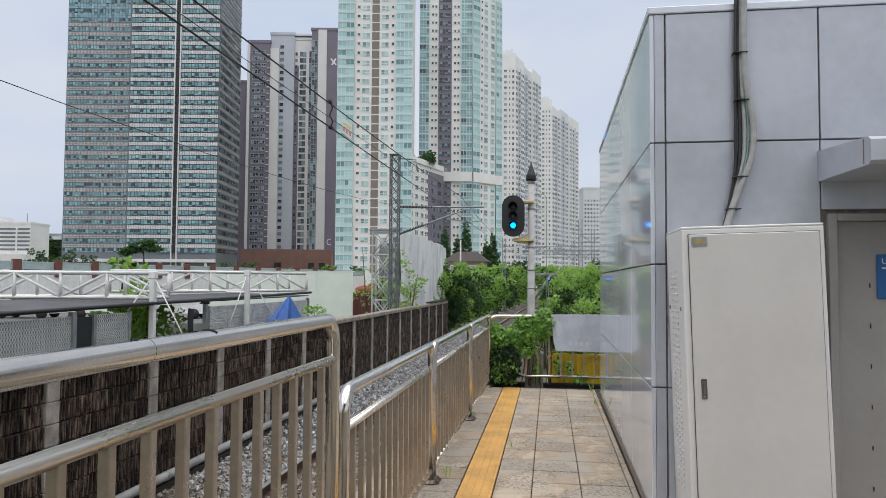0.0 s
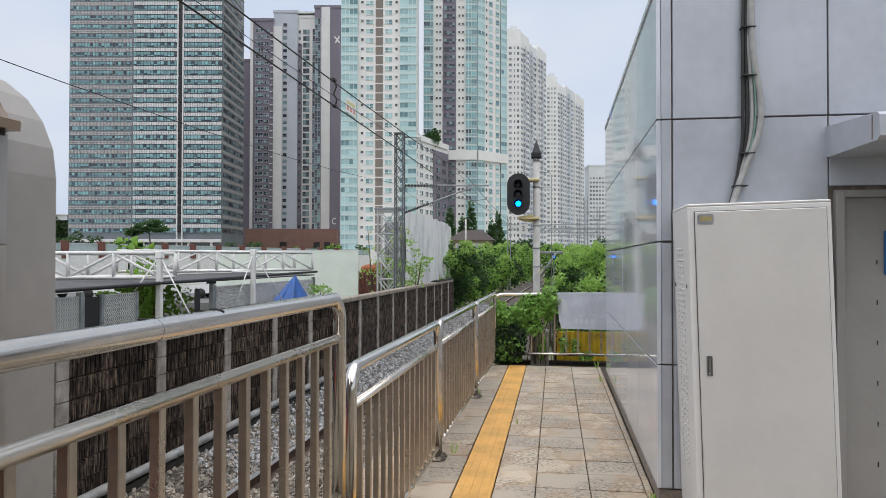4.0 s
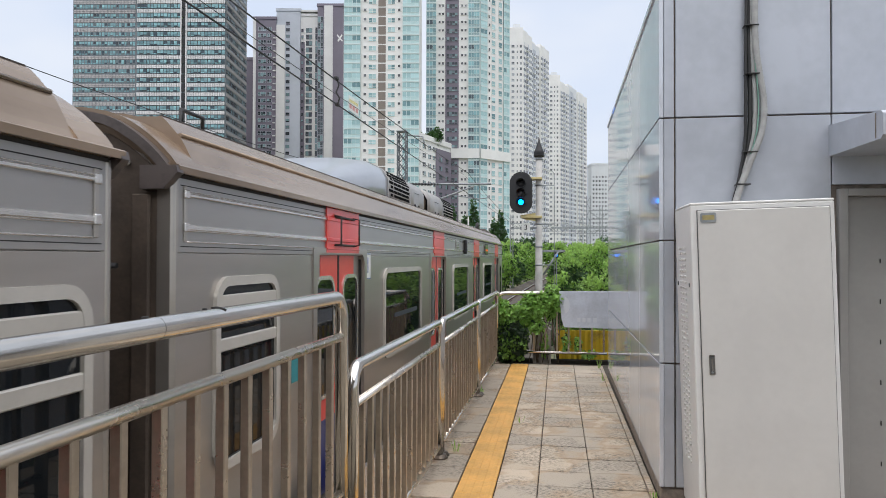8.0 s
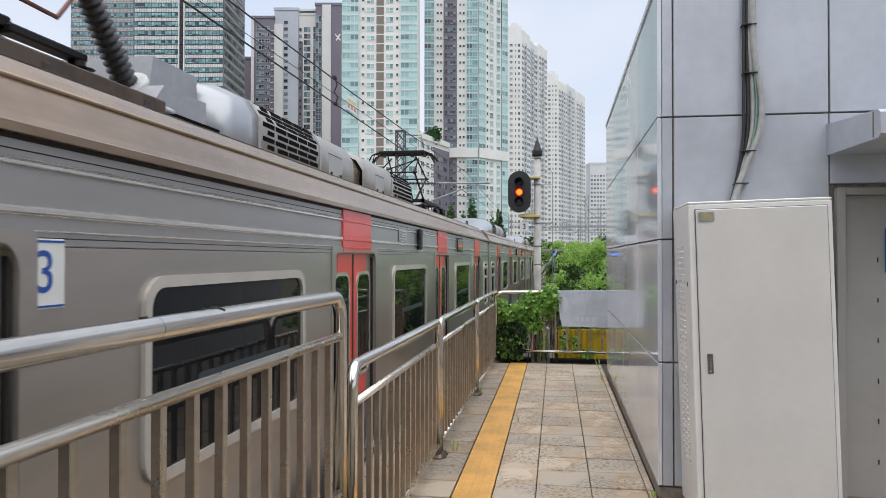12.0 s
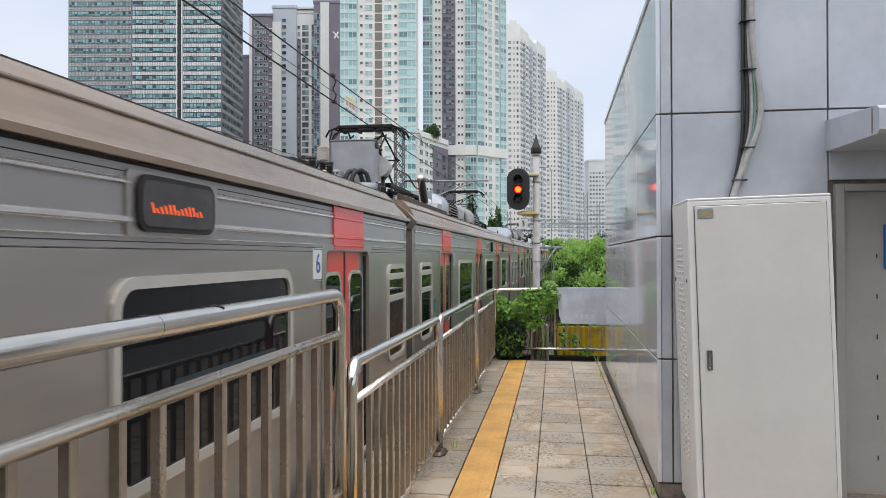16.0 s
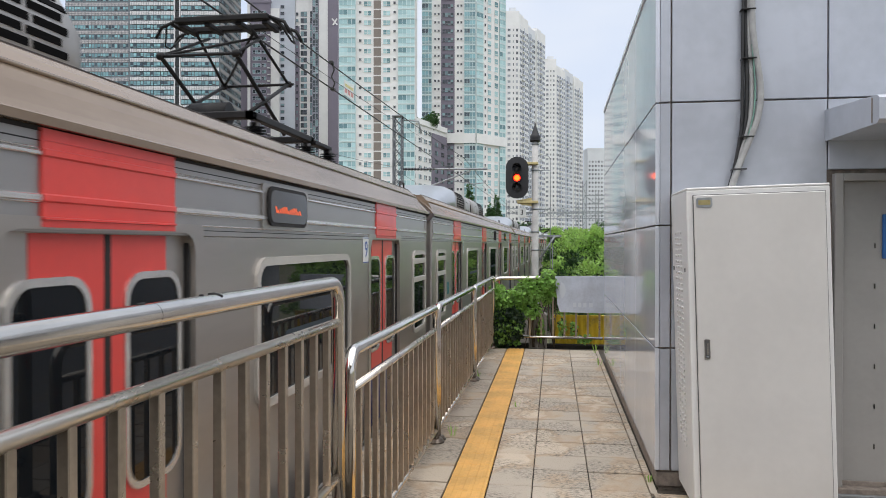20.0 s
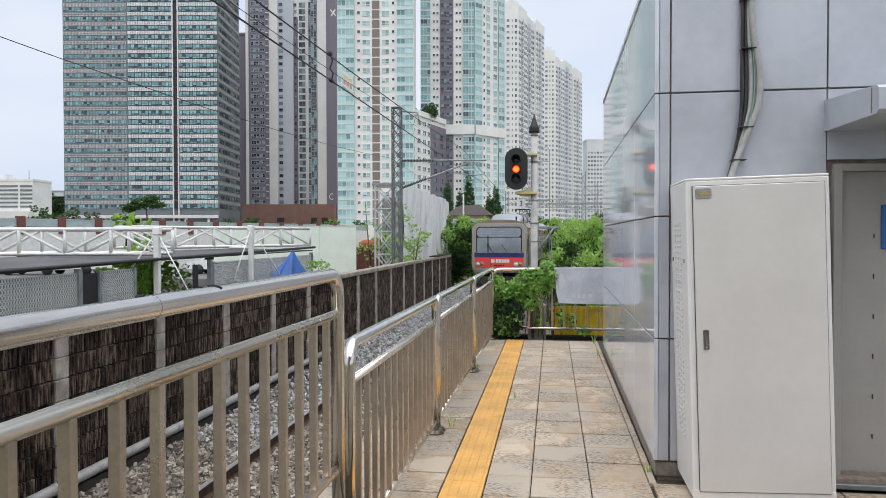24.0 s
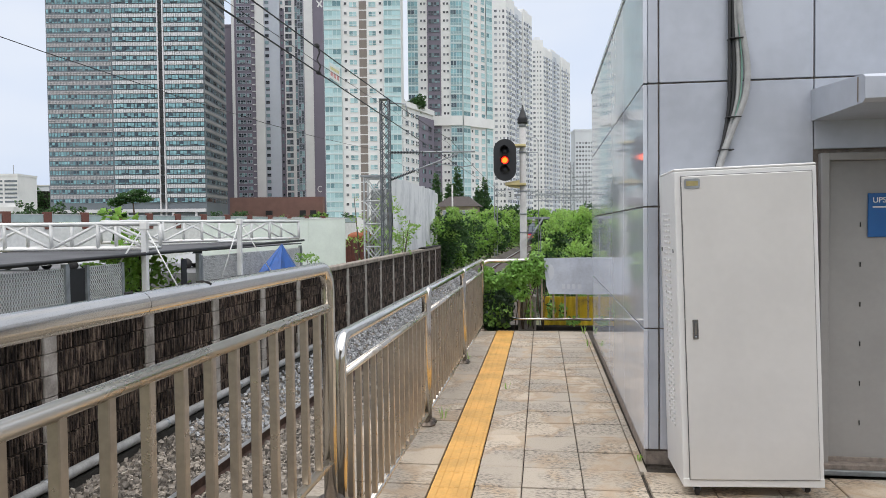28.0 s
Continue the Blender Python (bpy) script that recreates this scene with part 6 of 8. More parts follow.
def roof_gear(ob):
    """High-voltage boxes, arresters and bus bars at the rear of a car with pantographs."""
    y = -HALF
    bx = part("breaker_box", MB().box((-0.16, y + 1.80, 3.80), (0.53, y + 2.14, 4.76), 0.02), "box_grey", ob, "large grey high-voltage box on the roof")
    part("box_lid", MB().box((-0.17, y + 1.79, 4.76), (0.54, y + 2.15, 4.775), 0.004), "box_grey", bx)
    for x, z in ((0.49, 4.70), (0.49, 3.98)):
        part("latch", MB().box((x + 0.035, y + 1.90, z - 0.05), (x + 0.07, y + 2.02, z + 0.03), 0.01), "under", bx)
    sb = part("side_box", MB().box((-0.20, y + 1.36, 3.80), (0.12, y + 1.62, 4.26), 0.02), "box_grey", ob, "grey connection box with a row of ports")
    for k in range(5):
        part("port", MB().box((-0.17 + 0.06 * k, y + 1.352, 4.19), (-0.14 + 0.06 * k, y + 1.362, 4.22), 0.004), "under", sb)
    for x in (0.17, 0.27):
        part("duct", MB().tube([(x, y + 1.50, 3.80), (x, y + 1.50, 4.14), (x + 0.04, y + 1.54, 4.24), (x + 0.12, y + 1.60, 4.27), (x + 0.19, y + 1.66, 4.22), (x + 0.22, y + 1.68, 4.10), (x + 0.22, y + 1.68, 3.80)], 0.036, 12), "dark_metal", ob, "bent dark duct")
    rc = part("reservoir", MB().tube([(0.50, y + 1.15, 3.955), (0.70, y + 1.31, 3.955)], 0.085, 16), "box_grey", ob, "grimy grey cylinder lying on the roof")
    part("reservoir_end", MB().tube([(0.70, y + 1.31, 3.955), (0.715, y + 1.322, 3.955)], 0.097, 16), "under", rc)
    cy = part("cylinder", MB().tube([(0.52, y + 2.16, 4.40), (0.52, y + 2.20, 4.40), (0.52, y + 2.201, 4.40), (0.52, y + 2.52, 4.40), (0.52, y + 2.56, 4.40)], [0.17, 0.17, 0.145, 0.145, 0.11], 18), "galv_light", ob, "white insulated drum behind the box")
    part("cylinder_foot", MB().tube([(0.52, y + 2.46, 4.28), (0.52, y + 2.46, 3.84)], [0.03, 0.05], 8), "panto_insulator", cy)
    part("walkway", MB().box((1.20, y + 0.5, 3.70), (1.235, y + 4.67, 3.808), 0.008), "gangway", ob, "brown skirt board along the roof equipment")
    ins = [(0.04, 0.0)] + [(r, 0.02 + 0.045 * q) for q in range(9) for r in (0.035, 0.058)] + [(0.035, 0.43)]
    for x, dy in ((-0.25, 0.35), (0.05, 0.35), (-0.20, 0.95), (0.10, 0.95)):
        ar = part("arrester", MB().turned(ins, (x, y + dy, 3.86), 12), "insulator", ob)
        part("arrester_cap", MB().box((x - 0.08, y + dy - 0.045, 4.28), (x + 0.05, y + dy + 0.045, 4.32), 0.01).tube([(x, y + dy, 4.30), (x - 0.14, y + dy, 4.33), (x - 0.20, y + dy, 4.24)], 0.016, 6), "dark_metal", ar)
    part("lamp_box", MB().box((-0.34, y + 1.66, 4.44), (-0.18, y + 1.78, 4.66), 0.015), "old_concrete", ob, "small pale junction box")
    part("arrester", MB().turned(ins, (-0.26, y + 1.72, 4.01), 12), "insulator", ob)
    part("bus_bar", MB().tube([(-0.25, y + 0.3, 4.30), (-0.25, y + 1.2, 4.34), (-0.26, y + 1.66, 4.42)], 0.018, 8), "dark_metal", ob)
    for q in (1.2, 2.6, 3.7, 4.45):
        part("bracket", MB().box((1.235, y + q, 3.73), (1.243, y + q + 0.05, 3.77), 0.003), "under", ob)
    part("tray", MB().box((0.99, y + 4.75, 3.735), (1.25, y + 5.28, 3.757), 0.006), "hole", ob, "black tray on the roof edge")
    part("support_insulator", MB().tube([(1.16, y + 4.76, 3.785), (1.16, y + 4.86, 3.785)], 0.022, 10), "galv_light", ob, "small white insulator")
    part("roof_box", MB().prism([(y + 5.34, 3.85), (y + 5.43, 4.29), (y + 6.02, 4.29), (y + 6.02, 3.85)], "x", -0.15, 0.70), "box_grey", ob, "grey sloped equipment box")
    part("roof_box", MB().prism([(y + 4.88, 3.80), (y + 5.07, 4.0), (y + 5.60, 4.0), (y + 5.60, 3.80)], "x", 0.705, 0.99), "box_grey", ob, "grey sloped equipment box")
    a, b = Vector((0.72, y + 5.10, 4.02)), Vector((0.72, y + 4.70, 4.46))
    n = 13
    pts, rad = [], []
    for q in range(n):
        for s, r in ((0.0, 0.057), (0.38, 0.058), (0.46, 0.078), (0.60, 0.078), (0.92, 0.058)):
            pts.append(a.lerp(b, (q + s) / n))
            rad.append(r)
    ti = part("bushing", MB().tube(pts, rad, 16), "insulator", ob, "large tilted ribbed bushing")
    part("bushing_flange", MB().tube([a - (b - a) * 0.30, a - (b - a) * 0.04, a - (b - a) * 0.039, a + (b - a) * 0.02], [0.085, 0.095, 0.135, 0.135], 16), "galv_light", ti)
    part("bushing_cap", MB().tube([b, b + (b - a) * 0.08], 0.06, 12), "galv_light", ti)
    part("bus_lead", MB().tube([b, (0.72, y + 4.63, 4.42), (0.72, y + 4.47, 4.23), (0.72, y + 4.1, 4.24), (0.70, y + 3.6, 4.40), (0.55, y + 3.2, 4.48)], 0.014, 6), "brown_post", ti)


def number_plates(ob, digit):
    for y in ((-6.42,) if digit == "1" else (-6.42, 6.37)):
        pl = part("number_plate", MB().box((SIDE, y - 0.105, 2.77), (SIDE + 0.006, y + 0.105, 3.02), 0.003), "plate_white", ob, "white plate with a blue car number")
        part("plate_edge", MB().box((SIDE + 0.006, y - 0.10, 3.006), (SIDE + 0.008, y + 0.10, 3.014)).box((SIDE + 0.006, y - 0.10, 2.776), (SIDE + 0.008, y + 0.10, 2.784)), "plate_blue", pl)
        lettering("digit", digit, 0.215, "plate_blue", pl, (SIDE + 0.0075, y, 2.895), 90, 90, 0.001)


def build_train():
    kinds = {"cab_front": car(front=True), "panto": car(panto=True), "plain": car(), "cab_rear": car(rear=True)}
    order = ["cab_front", "plain", "panto", "plain", "panto", "plain", "plain", "plain", "panto", "cab_rear"]
    cars, used = [], set()
    for k, kind in enumerate(order):
        src = kinds[kind]
        if kind in used:
            ob = copy_thing(src, pose(TRACK_X, -12 - 20 * k, RAIL_Z))
            for o in (ob, *ob.children_recursive):
                BASE[o.name] = (0, 0, 0)
        else:
            ob = src
            used.add(kind)
        ob["label"] = {"cab_front": "leading stainless railcar with red doors and a driving cab", "cab_rear": "last stainless railcar with a red and blue cab front",
                       "panto": "stainless railcar with red doors and two raised roof pantographs"}.get(kind, "stainless steel commuter railcar with red doors and dark windows")
        cars.append(ob)
    for k, ob in enumerate(cars):
        number_plates(ob, str(k + 1))
    return cars


CARS = build_train()


def train_front(t):
    """How far the train's nose has come along the track at t seconds, gathering speed."""
    if t < 5.5:
        return 8.70 + 4.25 * (t - 5.5) + 0.31 * (t - 5.5) ** 2
    knots = ((5.5, -0.10), (6, -0.09), (7, 0.07), (8, 0.11), (9, -0.09), (10, -0.10), (11, -0.21), (12, -0.21), (12.5, -0.12), (13.5, -0.15), (15, -0.18), (16, -0.06), (17, 0.03), (18, 0.0), (20, -0.035), (22, 0.0), (28, 0.0))
    sway = 0.0
    for (a, p), (b, q) in zip(knots, knots[1:]):
        if a <= t < b:
            u = (t - a) / (b - a)
            sway = p + (q - p) * u
    return 3.734 - 2.6549 * t + 0.68745 * t * t - 0.0069035 * t ** 3 + sway


def heave(t):
    """The small rise and fall of the bodies on their springs."""
    knots = ((0, 0.0), (5, 0.0), (6, 0.006), (7, -0.005), (8, -0.022), (9, -0.001), (10, -0.013), (11, 0.004), (12, -0.008), (15, -0.001), (17, -0.028), (18, -0.007), (19, 0.003), (20, -0.009), (21, 0.007), (22, 0.0), (28.1, 0.0))
    for (a, p), (b, q) in zip(knots, knots[1:]):
        if a <= t < b:
            return p + (q - p) * (t - a) / (b - a)


def motions():
    times = [0.0, 0.5, 1.0, 1.5, 2.0, 2.5, 3.0, 3.5] + [4.0 + 0.5 * k for k in range(49)]
    for k, ob in enumerate(CARS):
        rows = []
        for t in times:
            y = train_front(t) - 20.0 * k - 10.0
            a, b = track_x(y - 6.6), track_x(y + 6.6)
            rows.append((t, pose((a + b) / 2, y, RAIL_Z + heave(t), 0, 0, -math.degrees(math.atan2(b - a, 13.2)))))
        walk(ob, rows)
    walk(FAR_DISC, [(0.0, pose(0, -0.02, 3.55)), (13.70, pose(0, -0.02, 3.55)), (13.7334, pose(0, -0.02, 3.55, 0, 0, 60)), (13.7667, pose(0, -0.02, 3.55, 0, 0, 120)),
                    (13.80, pose(0, -0.02, 3.55, 0, 0, 180)), (28.0, pose(0, -0.02, 3.55, 0, 0, 180))])
    s = BASE[SIGNAL.name]
    for ob, z, first, then in ((BLUE_DISC, SIG_Z - 0.235, 0, 180), (AMBER_DISC, SIG_Z - 0.01, 180, 0)):
        at = (SIG_X - s[0], SIG_Y - 0.035 - s[1], z - s[2])
        step = (then - first) / 3
        walk(ob, [(0.0, pose(*at, 0, 0, first)), (9.2334, pose(*at, 0, 0, first)), (9.2667, pose(*at, 0, 0, first + step)), (9.30, pose(*at, 0, 0, first + 2 * step)),
                  (9.3334, pose(*at, 0, 0, then)), (28.0, pose(*at, 0, 0, then))])


# ---- plants ----
def leaves(blobs, n, size, rng, hang=0.0, face=None):
    """Many small bent leaves spread over the shells and insides of a few uneven blobs; face: the way that the blades turn."""
    mb = MB()
    tot = sum(r[0] * r[2] for _, r in blobs)
    for c, r in blobs:
        k = int(n * r[0] * r[2] / tot)
        ph = [rng.uniform(0, 6.28) for _ in range(4)]
        for _ in range(k):
            a, w = rng.uniform(0, 6.283), rng.uniform(-1, 1)
            q = rng.random() ** 0.28
            bump = 1 + 0.20 * math.sin(3 * a + ph[0] + 4 * w) + 0.14 * math.sin(7 * a + ph[1]) * math.cos(5 * w + ph[2])
            s = math.sqrt(1 - w * w)
            p = Vector((c[0] + r[0] * q * bump * s * math.cos(a), c[1] + r[1] * q * bump * s * math.sin(a), c[2] + r[2] * q * bump * w))
            d = Vector((math.cos(a) * s + rng.uniform(-0.9, 0.9), math.sin(a) * s + rng.uniform(-0.9, 0.9), w * 0.6 + rng.uniform(-0.6, 0.7) - hang)).normalized()
            away = Vector(face) if face else Vector((0.7 * math.cos(a) * s, 0.7 * math.sin(a) * s, 0.9))
            t = d.cross(away + Vector((rng.uniform(-0.8, 0.8), rng.uniform(-0.8, 0.8), rng.uniform(-0.8, 0.8)))).normalized()
            e = t.cross(d)
            L = size * rng.uniform(0.6, 1.35)
            b = L * 0.42
            mb.add([p, p + d * L * 0.4 + t * b - e * L * 0.08, p + d * L + e * L * 0.04, p + d * L * 0.4 - t * b - e * L * 0.08], [(0, 1, 2), (0, 2, 3)])
    return mb


def leaf_part(name, mb, mat, parent, label=""):
    me = bpy.data.meshes.new(name)
    s = BASE[parent.name]
    me.from_pydata([(x - s[0], y - s[1], z - s[2]) for x, y, z in mb.v], [], mb.f)
    me.materials.append(M[mat])
    ob = new(name, me)
    ob.parent = parent
    BASE[ob.name] = s
    return tagged(ob, label)


def shrub(x, y, r, top, n, size, mat, seed, base=-1.75, label="dense green roadside shrub with uneven leafy top", name="shrub", sprays=""):
    rng = random.Random(seed)
    ob = thing(name, (x, y, base), label, "shrub", "shrubs beside the track")
    h = top - base
    st = MB()
    for k in range(5):
        a = rng.uniform(0, 6.28)
        tip = (x + 0.6 * r * math.cos(a), y + 0.6 * r * math.sin(a), base + h * rng.uniform(0.6, 0.85))
        st.tube([(x, y, base), (x + 0.15 * r * math.cos(a), y + 0.15 * r * math.sin(a), base + 0.3 * h), tip], [0.05, 0.035, 0.012], 6)
    part("stem", st, "bark", ob)
    blobs, tips = [((x, y, base + 0.40 * h), (r * 0.7, r * 0.7, h * 0.36))], []
    for k in range(26):
        a, q = rng.uniform(0, 6.28), rng.uniform(0.35, 0.95)
        z = base + h * rng.uniform(0.25, 0.92)
        rr = r * rng.uniform(0.13, 0.30)
        c = (x + q * r * math.cos(a), y + q * r * math.sin(a), min(z, top - rr * 0.8))
        blobs.append((c, (rr, rr, rr * 0.85)))
        if c[2] > base + 0.5 * h:
            tips.append(((c[0], c[1], c[2] + rr * 0.75), (rr * 0.55, rr * 0.55, rr * 0.7)))
    leaf_part("foliage", leaves(blobs, int(n * 0.8), size, rng), mat, ob)
    # dark inner leaves put the crown's inner shade into their colour
    leaf_part("inner_foliage", leaves([(c, tuple(v * 0.86 for v in q)) for c, q in blobs], int(n * 0.22), size * 1.3, rng), "leaf_black", ob, "dark leaves that paint the shade inside the crown")["kind"] = "stuff"
    if tips and sprays:
        leaf_part("young_shoot", leaves(tips, int(n * 0.13), size * 1.2, rng, -0.5), sprays, ob, "pale young shoots standing up from the crown")["kind"] = "stuff"
    return ob


LEFT = ((-7.6, 39.5, 2.2, 2.3), (-6.9, 43, 2.0, 2.9), (-8.2, 46, 2.4, 3.0), (-6.9, 49, 1.9, 2.6), (-7.4, 55, 2.4, 3.0), (-6.9, 62, 2.2, 2.8), (-6.6, 70, 2.4, 3.1), (-5.9, 79, 2.4, 3.2), (-5.2, 89, 2.6, 3.6), (-4.6, 100, 2.6, 3.8))
for i, (x, y, r, top) in enumerate(LEFT):
    shrub(x, y, r, top, 11000 if y < 60 else 7000, 0.13 if y < 60 else 0.19, ("leaf", "leaf_dark", "leaf")[i % 3], 20 + i, sprays="leaf_light")
RIGHT = ((0.9, 15.4, 0.9, 0.75), (1.9, 19.5, 1.3, 1.7), (3.2, 21.5, 1.5, 2.0), (0.7, 22.5, 1.2, 1.55), (2.1, 25.5, 1.6, 2.1), (0.5, 28.5, 1.3, 1.75), (1.6, 33, 1.8, 2.2), (0.4, 38, 1.4, 2.0), (1.5, 44, 2.0, 2.5), (1.0, 52, 1.9, 2.5), (2.0, 61, 2.2, 2.8), (2.6, 72, 2.3, 3.0), (3.2, 85, 2.4, 3.2), (4.4, 98, 2.6, 3.4), (5.4, 30, 2.0, 2.2), (5.5, 40, 2.2, 2.6))
for i, (x, y, r, top) in enumerate(RIGHT):
    shrub(x, y, r, top, 14000 if y < 50 else 8000, 0.075 if y < 35 else (0.11 if y < 50 else 0.17), ("leaf", "leaf_light", "leaf", "leaf_dark")[i % 4], 60 + i, sprays="leaf_light")
FAR = tuple((-16 + 5.2 * k, 128 + 4 * (k % 3), 3.2, 3.4 + 1.1 * ((k * 7) % 4)) for k in range(10))
for i, (x, y, r, top) in enumerate(FAR):
    shrub(x, y, r, top, 2600, 0.40, ("leaf", "leaf_light", "leaf_dark")[i % 3], 90 + i, name="far_tree", label="rounded green tree in the distance beyond the track")


def ivy():
    rng = random.Random(12)
    ob = thing("ivy", (-0.4, 12.0, 0), "thick dark green ivy hanging over the end fence", "climbing plant")
    blobs = [((-0.80, 12.0, 0.60), (0.21, 0.11, 0.34)), ((-0.28, 11.99, 0.98), (0.24, 0.13, 0.17)), ((0.10, 12.05, 0.35), (0.05, 0.04, 0.16)), ((0.45, 12.05, 0.16), (0.10, 0.05, 0.06)), ((-0.25, 12.04, 0.30), (0.04, 0.04, 0.20)), ((0.28, 12.05, 0.30), (0.03, 0.03, 0.16))]
    for k in range(40):
        x = rng.uniform(-1.0, -0.07)
        top = 1.15 if x > -0.55 else 0.92
        low = 0.08 if x < -0.62 else (0.62 if x < -0.35 else 0.78)
        rr = rng.uniform(0.07, 0.14)
        blobs.append(((x, 11.97 + rng.uniform(-0.08, 0.06), rng.uniform(low, top)), (rr, rr * 0.8, rr * rng.uniform(0.7, 1.3))))
    leaf_part("foliage", leaves(blobs, 6200, 0.058, rng, 0.8, (0.1, -1.0, 0.55)), "ivy", ob)
    # dark leaves low down and behind paint the shaded gaps of the ivy
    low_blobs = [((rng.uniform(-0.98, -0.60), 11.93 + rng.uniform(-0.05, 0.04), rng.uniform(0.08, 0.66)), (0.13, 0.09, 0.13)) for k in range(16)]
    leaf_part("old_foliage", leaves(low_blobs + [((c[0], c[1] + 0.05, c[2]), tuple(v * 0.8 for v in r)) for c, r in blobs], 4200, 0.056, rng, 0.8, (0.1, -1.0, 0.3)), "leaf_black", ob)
    st = MB()
    for k in range(14):
        x = rng.uniform(-0.95, 0.0)
        st.tube([(x, 12.05, 0.0), (x + rng.uniform(-0.1, 0.1), 12.0, 0.4), (x + rng.uniform(-0.15, 0.15), 12.0, rng.uniform(0.7, 1.1))], 0.008, 5)
    part("stem", st, "bark", ob)
    for x, y, n, h in ((-0.90, 6.35, 8, 0.13), (0.60, 11.6, 10, 0.18), (0.60, 10.4, 10, 0.14), (-0.40, 7.6, 8, 0.07), (0.66, 5.35, 10, 0.08), (-0.98, 9.25, 9, 0.12)):
        w = thing("weed", (x, y, 0), "thin green weed growing from a joint of the paving", "weed", "weeds on the platform")
        mb = MB()
        for k in range(n):
            a = rng.uniform(0, 6.28)
            q = h * rng.uniform(0.4, 1.0)
            d = Vector((math.cos(a), math.sin(a), 0))
            s = Vector((-d.y, d.x, 0)) * 0.0028
            p0, p1, p2 = Vector((x, y, 0)) + d * 0.02, Vector((x, y, 0)) + d * (0.02 + 0.25 * q) + Vector((0, 0, q * 0.7)), Vector((x, y, 0)) + d * (0.6 * q) + Vector((0, 0, q))
            mb.add([p0 - s, p0 + s, p1 + s * 1.3, p1 - s * 1.3, p2], [(0, 1, 2, 3), (3, 2, 4)])
        leaf_part("tuft", mb, "leaf_light", w)


ivy()


def sapling(x, y, base, top, spread, n, size, mat, seed, label, name="sapling"):
    """A thin tree: forked stems with sprays of leaves at their ends."""
    rng = random.Random(seed)
    ob = thing(name, (x, y, base), label, "tree")
    st, blobs = MB(), []
    for k in range(9):
        a = rng.uniform(0, 6.28)
        q = spread * rng.uniform(0.35, 1.0)
        z = base + (top - base) * rng.uniform(0.55, 0.95)
        tip = Vector((x + q * math.cos(a), y + q * math.sin(a), z))
        mid = Vector((x, y, base)).lerp(tip, 0.5) + Vector((rng.uniform(-0.1, 0.1), rng.uniform(-0.1, 0.1), 0.15))
        st.tube([(x, y, base), mid, tip], [0.05, 0.03, 0.01], 6)
        for t in range(3):
            b = mid.lerp(tip, rng.uniform(0.4, 1.1)) + Vector((rng.uniform(-0.25, 0.25), rng.uniform(-0.25, 0.25), rng.uniform(-0.1, 0.25)))
            rr = spread * rng.uniform(0.16, 0.30)
            blobs.append((tuple(b), (rr, rr, rr * 0.6)))
    part("stem", st, "bark", ob)
    leaf_part("foliage", leaves(blobs, n, size, rng), mat, ob)
    return ob


sapling(-5.75, 27.8, -1.75, 3.0, 1.15, 1300, 0.105, "leaf_light", 31, "thin young tree with yellow-green leaves behind the barrier")
sapling(-7.05, 27.9, -1.75, 3.5, 0.55, 420, 0.09, "leaf_light", 32, "sparse young tree beside the lattice frame")
shrub(-12.55, 20.6, 0.60, 2.66, 700, 0.27, "leaf", 33, name="young_tree", label="broad-leaved young tree rising behind the white truss")
sapling(-10.2, 17.2, -1.75, 1.45, 1.2, 700, 0.16, "leaf", 34, "broad-leaved bush in the gap of the screen")
sapling(-7.1, 22.4, -1.75, 0.92, 0.75, 900, 0.085, "leaf", 35, "leafy weeds beside the blue tarpaulin")


# ---- the yard behind the barrier ----
def truss_run(ax, ay, bx, by, low, high, bays, columns):
    """A double lattice truss from (ax, ay) to (bx, by), with slim columns at shares of its length."""
    A, B = Vector((ax, ay, 0)), Vector((bx, by, 0))
    d = (B - A).normalized()
    back = Vector((-d.y, d.x, 0)) * 0.9
    if back.y < 0:
        back = -back
    up = Vector((0, 0, 1))
    ob = thing("truss_gantry", (ax, ay, -1.75), "white painted steel truss on slim columns with rusty tops", "truss", "trusses over the yard")
    for q in (0, 1):
        a, b = A + back * q, B + back * q
        part("top_chord", MB().tube([a + up * high, b + up * high], 0.045, 4), "white", ob)
        part("bottom_chord", MB().tube([a + up * low, b + up * low], 0.045, 4), "rust_white", ob, "chord with rust stains")
        for k in range(bays + 1):
            p = a.lerp(b, k / bays)
            part("upright", MB().tube([p + up * low, p + up * high], 0.048, 4), "white", ob)
            if k < bays:
                e = a.lerp(b, (k + 1) / bays)
                s, t = (high, low) if k % 2 else (low, high)
                part("diagonal", MB().tube([p + up * s, e + up * t], 0.032, 6), "white", ob)
    for c in columns:
        p = A.lerp(B, c) if isinstance(c, float) else Vector((*c, 0))
        part("column", MB().box((p.x - 0.06, p.y - 0.06, -1.75), (p.x + 0.06, p.y + 0.06, high), 0.01), "white", ob)
        part("column_head", MB().box((p.x - 0.075, p.y - 0.075, high - 0.12), (p.x + 0.075, p.y + 0.075, high + 0.04), 0.01), "rust_white", ob, "rusty column head")
        for s in (-1, 1):
            part("guy_rod", MB().tube([p + up * (high - 0.05), p + d * s * 1.0 - back * 0.4 + up * (high - 1.7)], 0.016, 6), "white", ob)
        part("cross_beam", MB().tube([p + up * low, p + back + up * low], 0.04, 4), "white", ob)


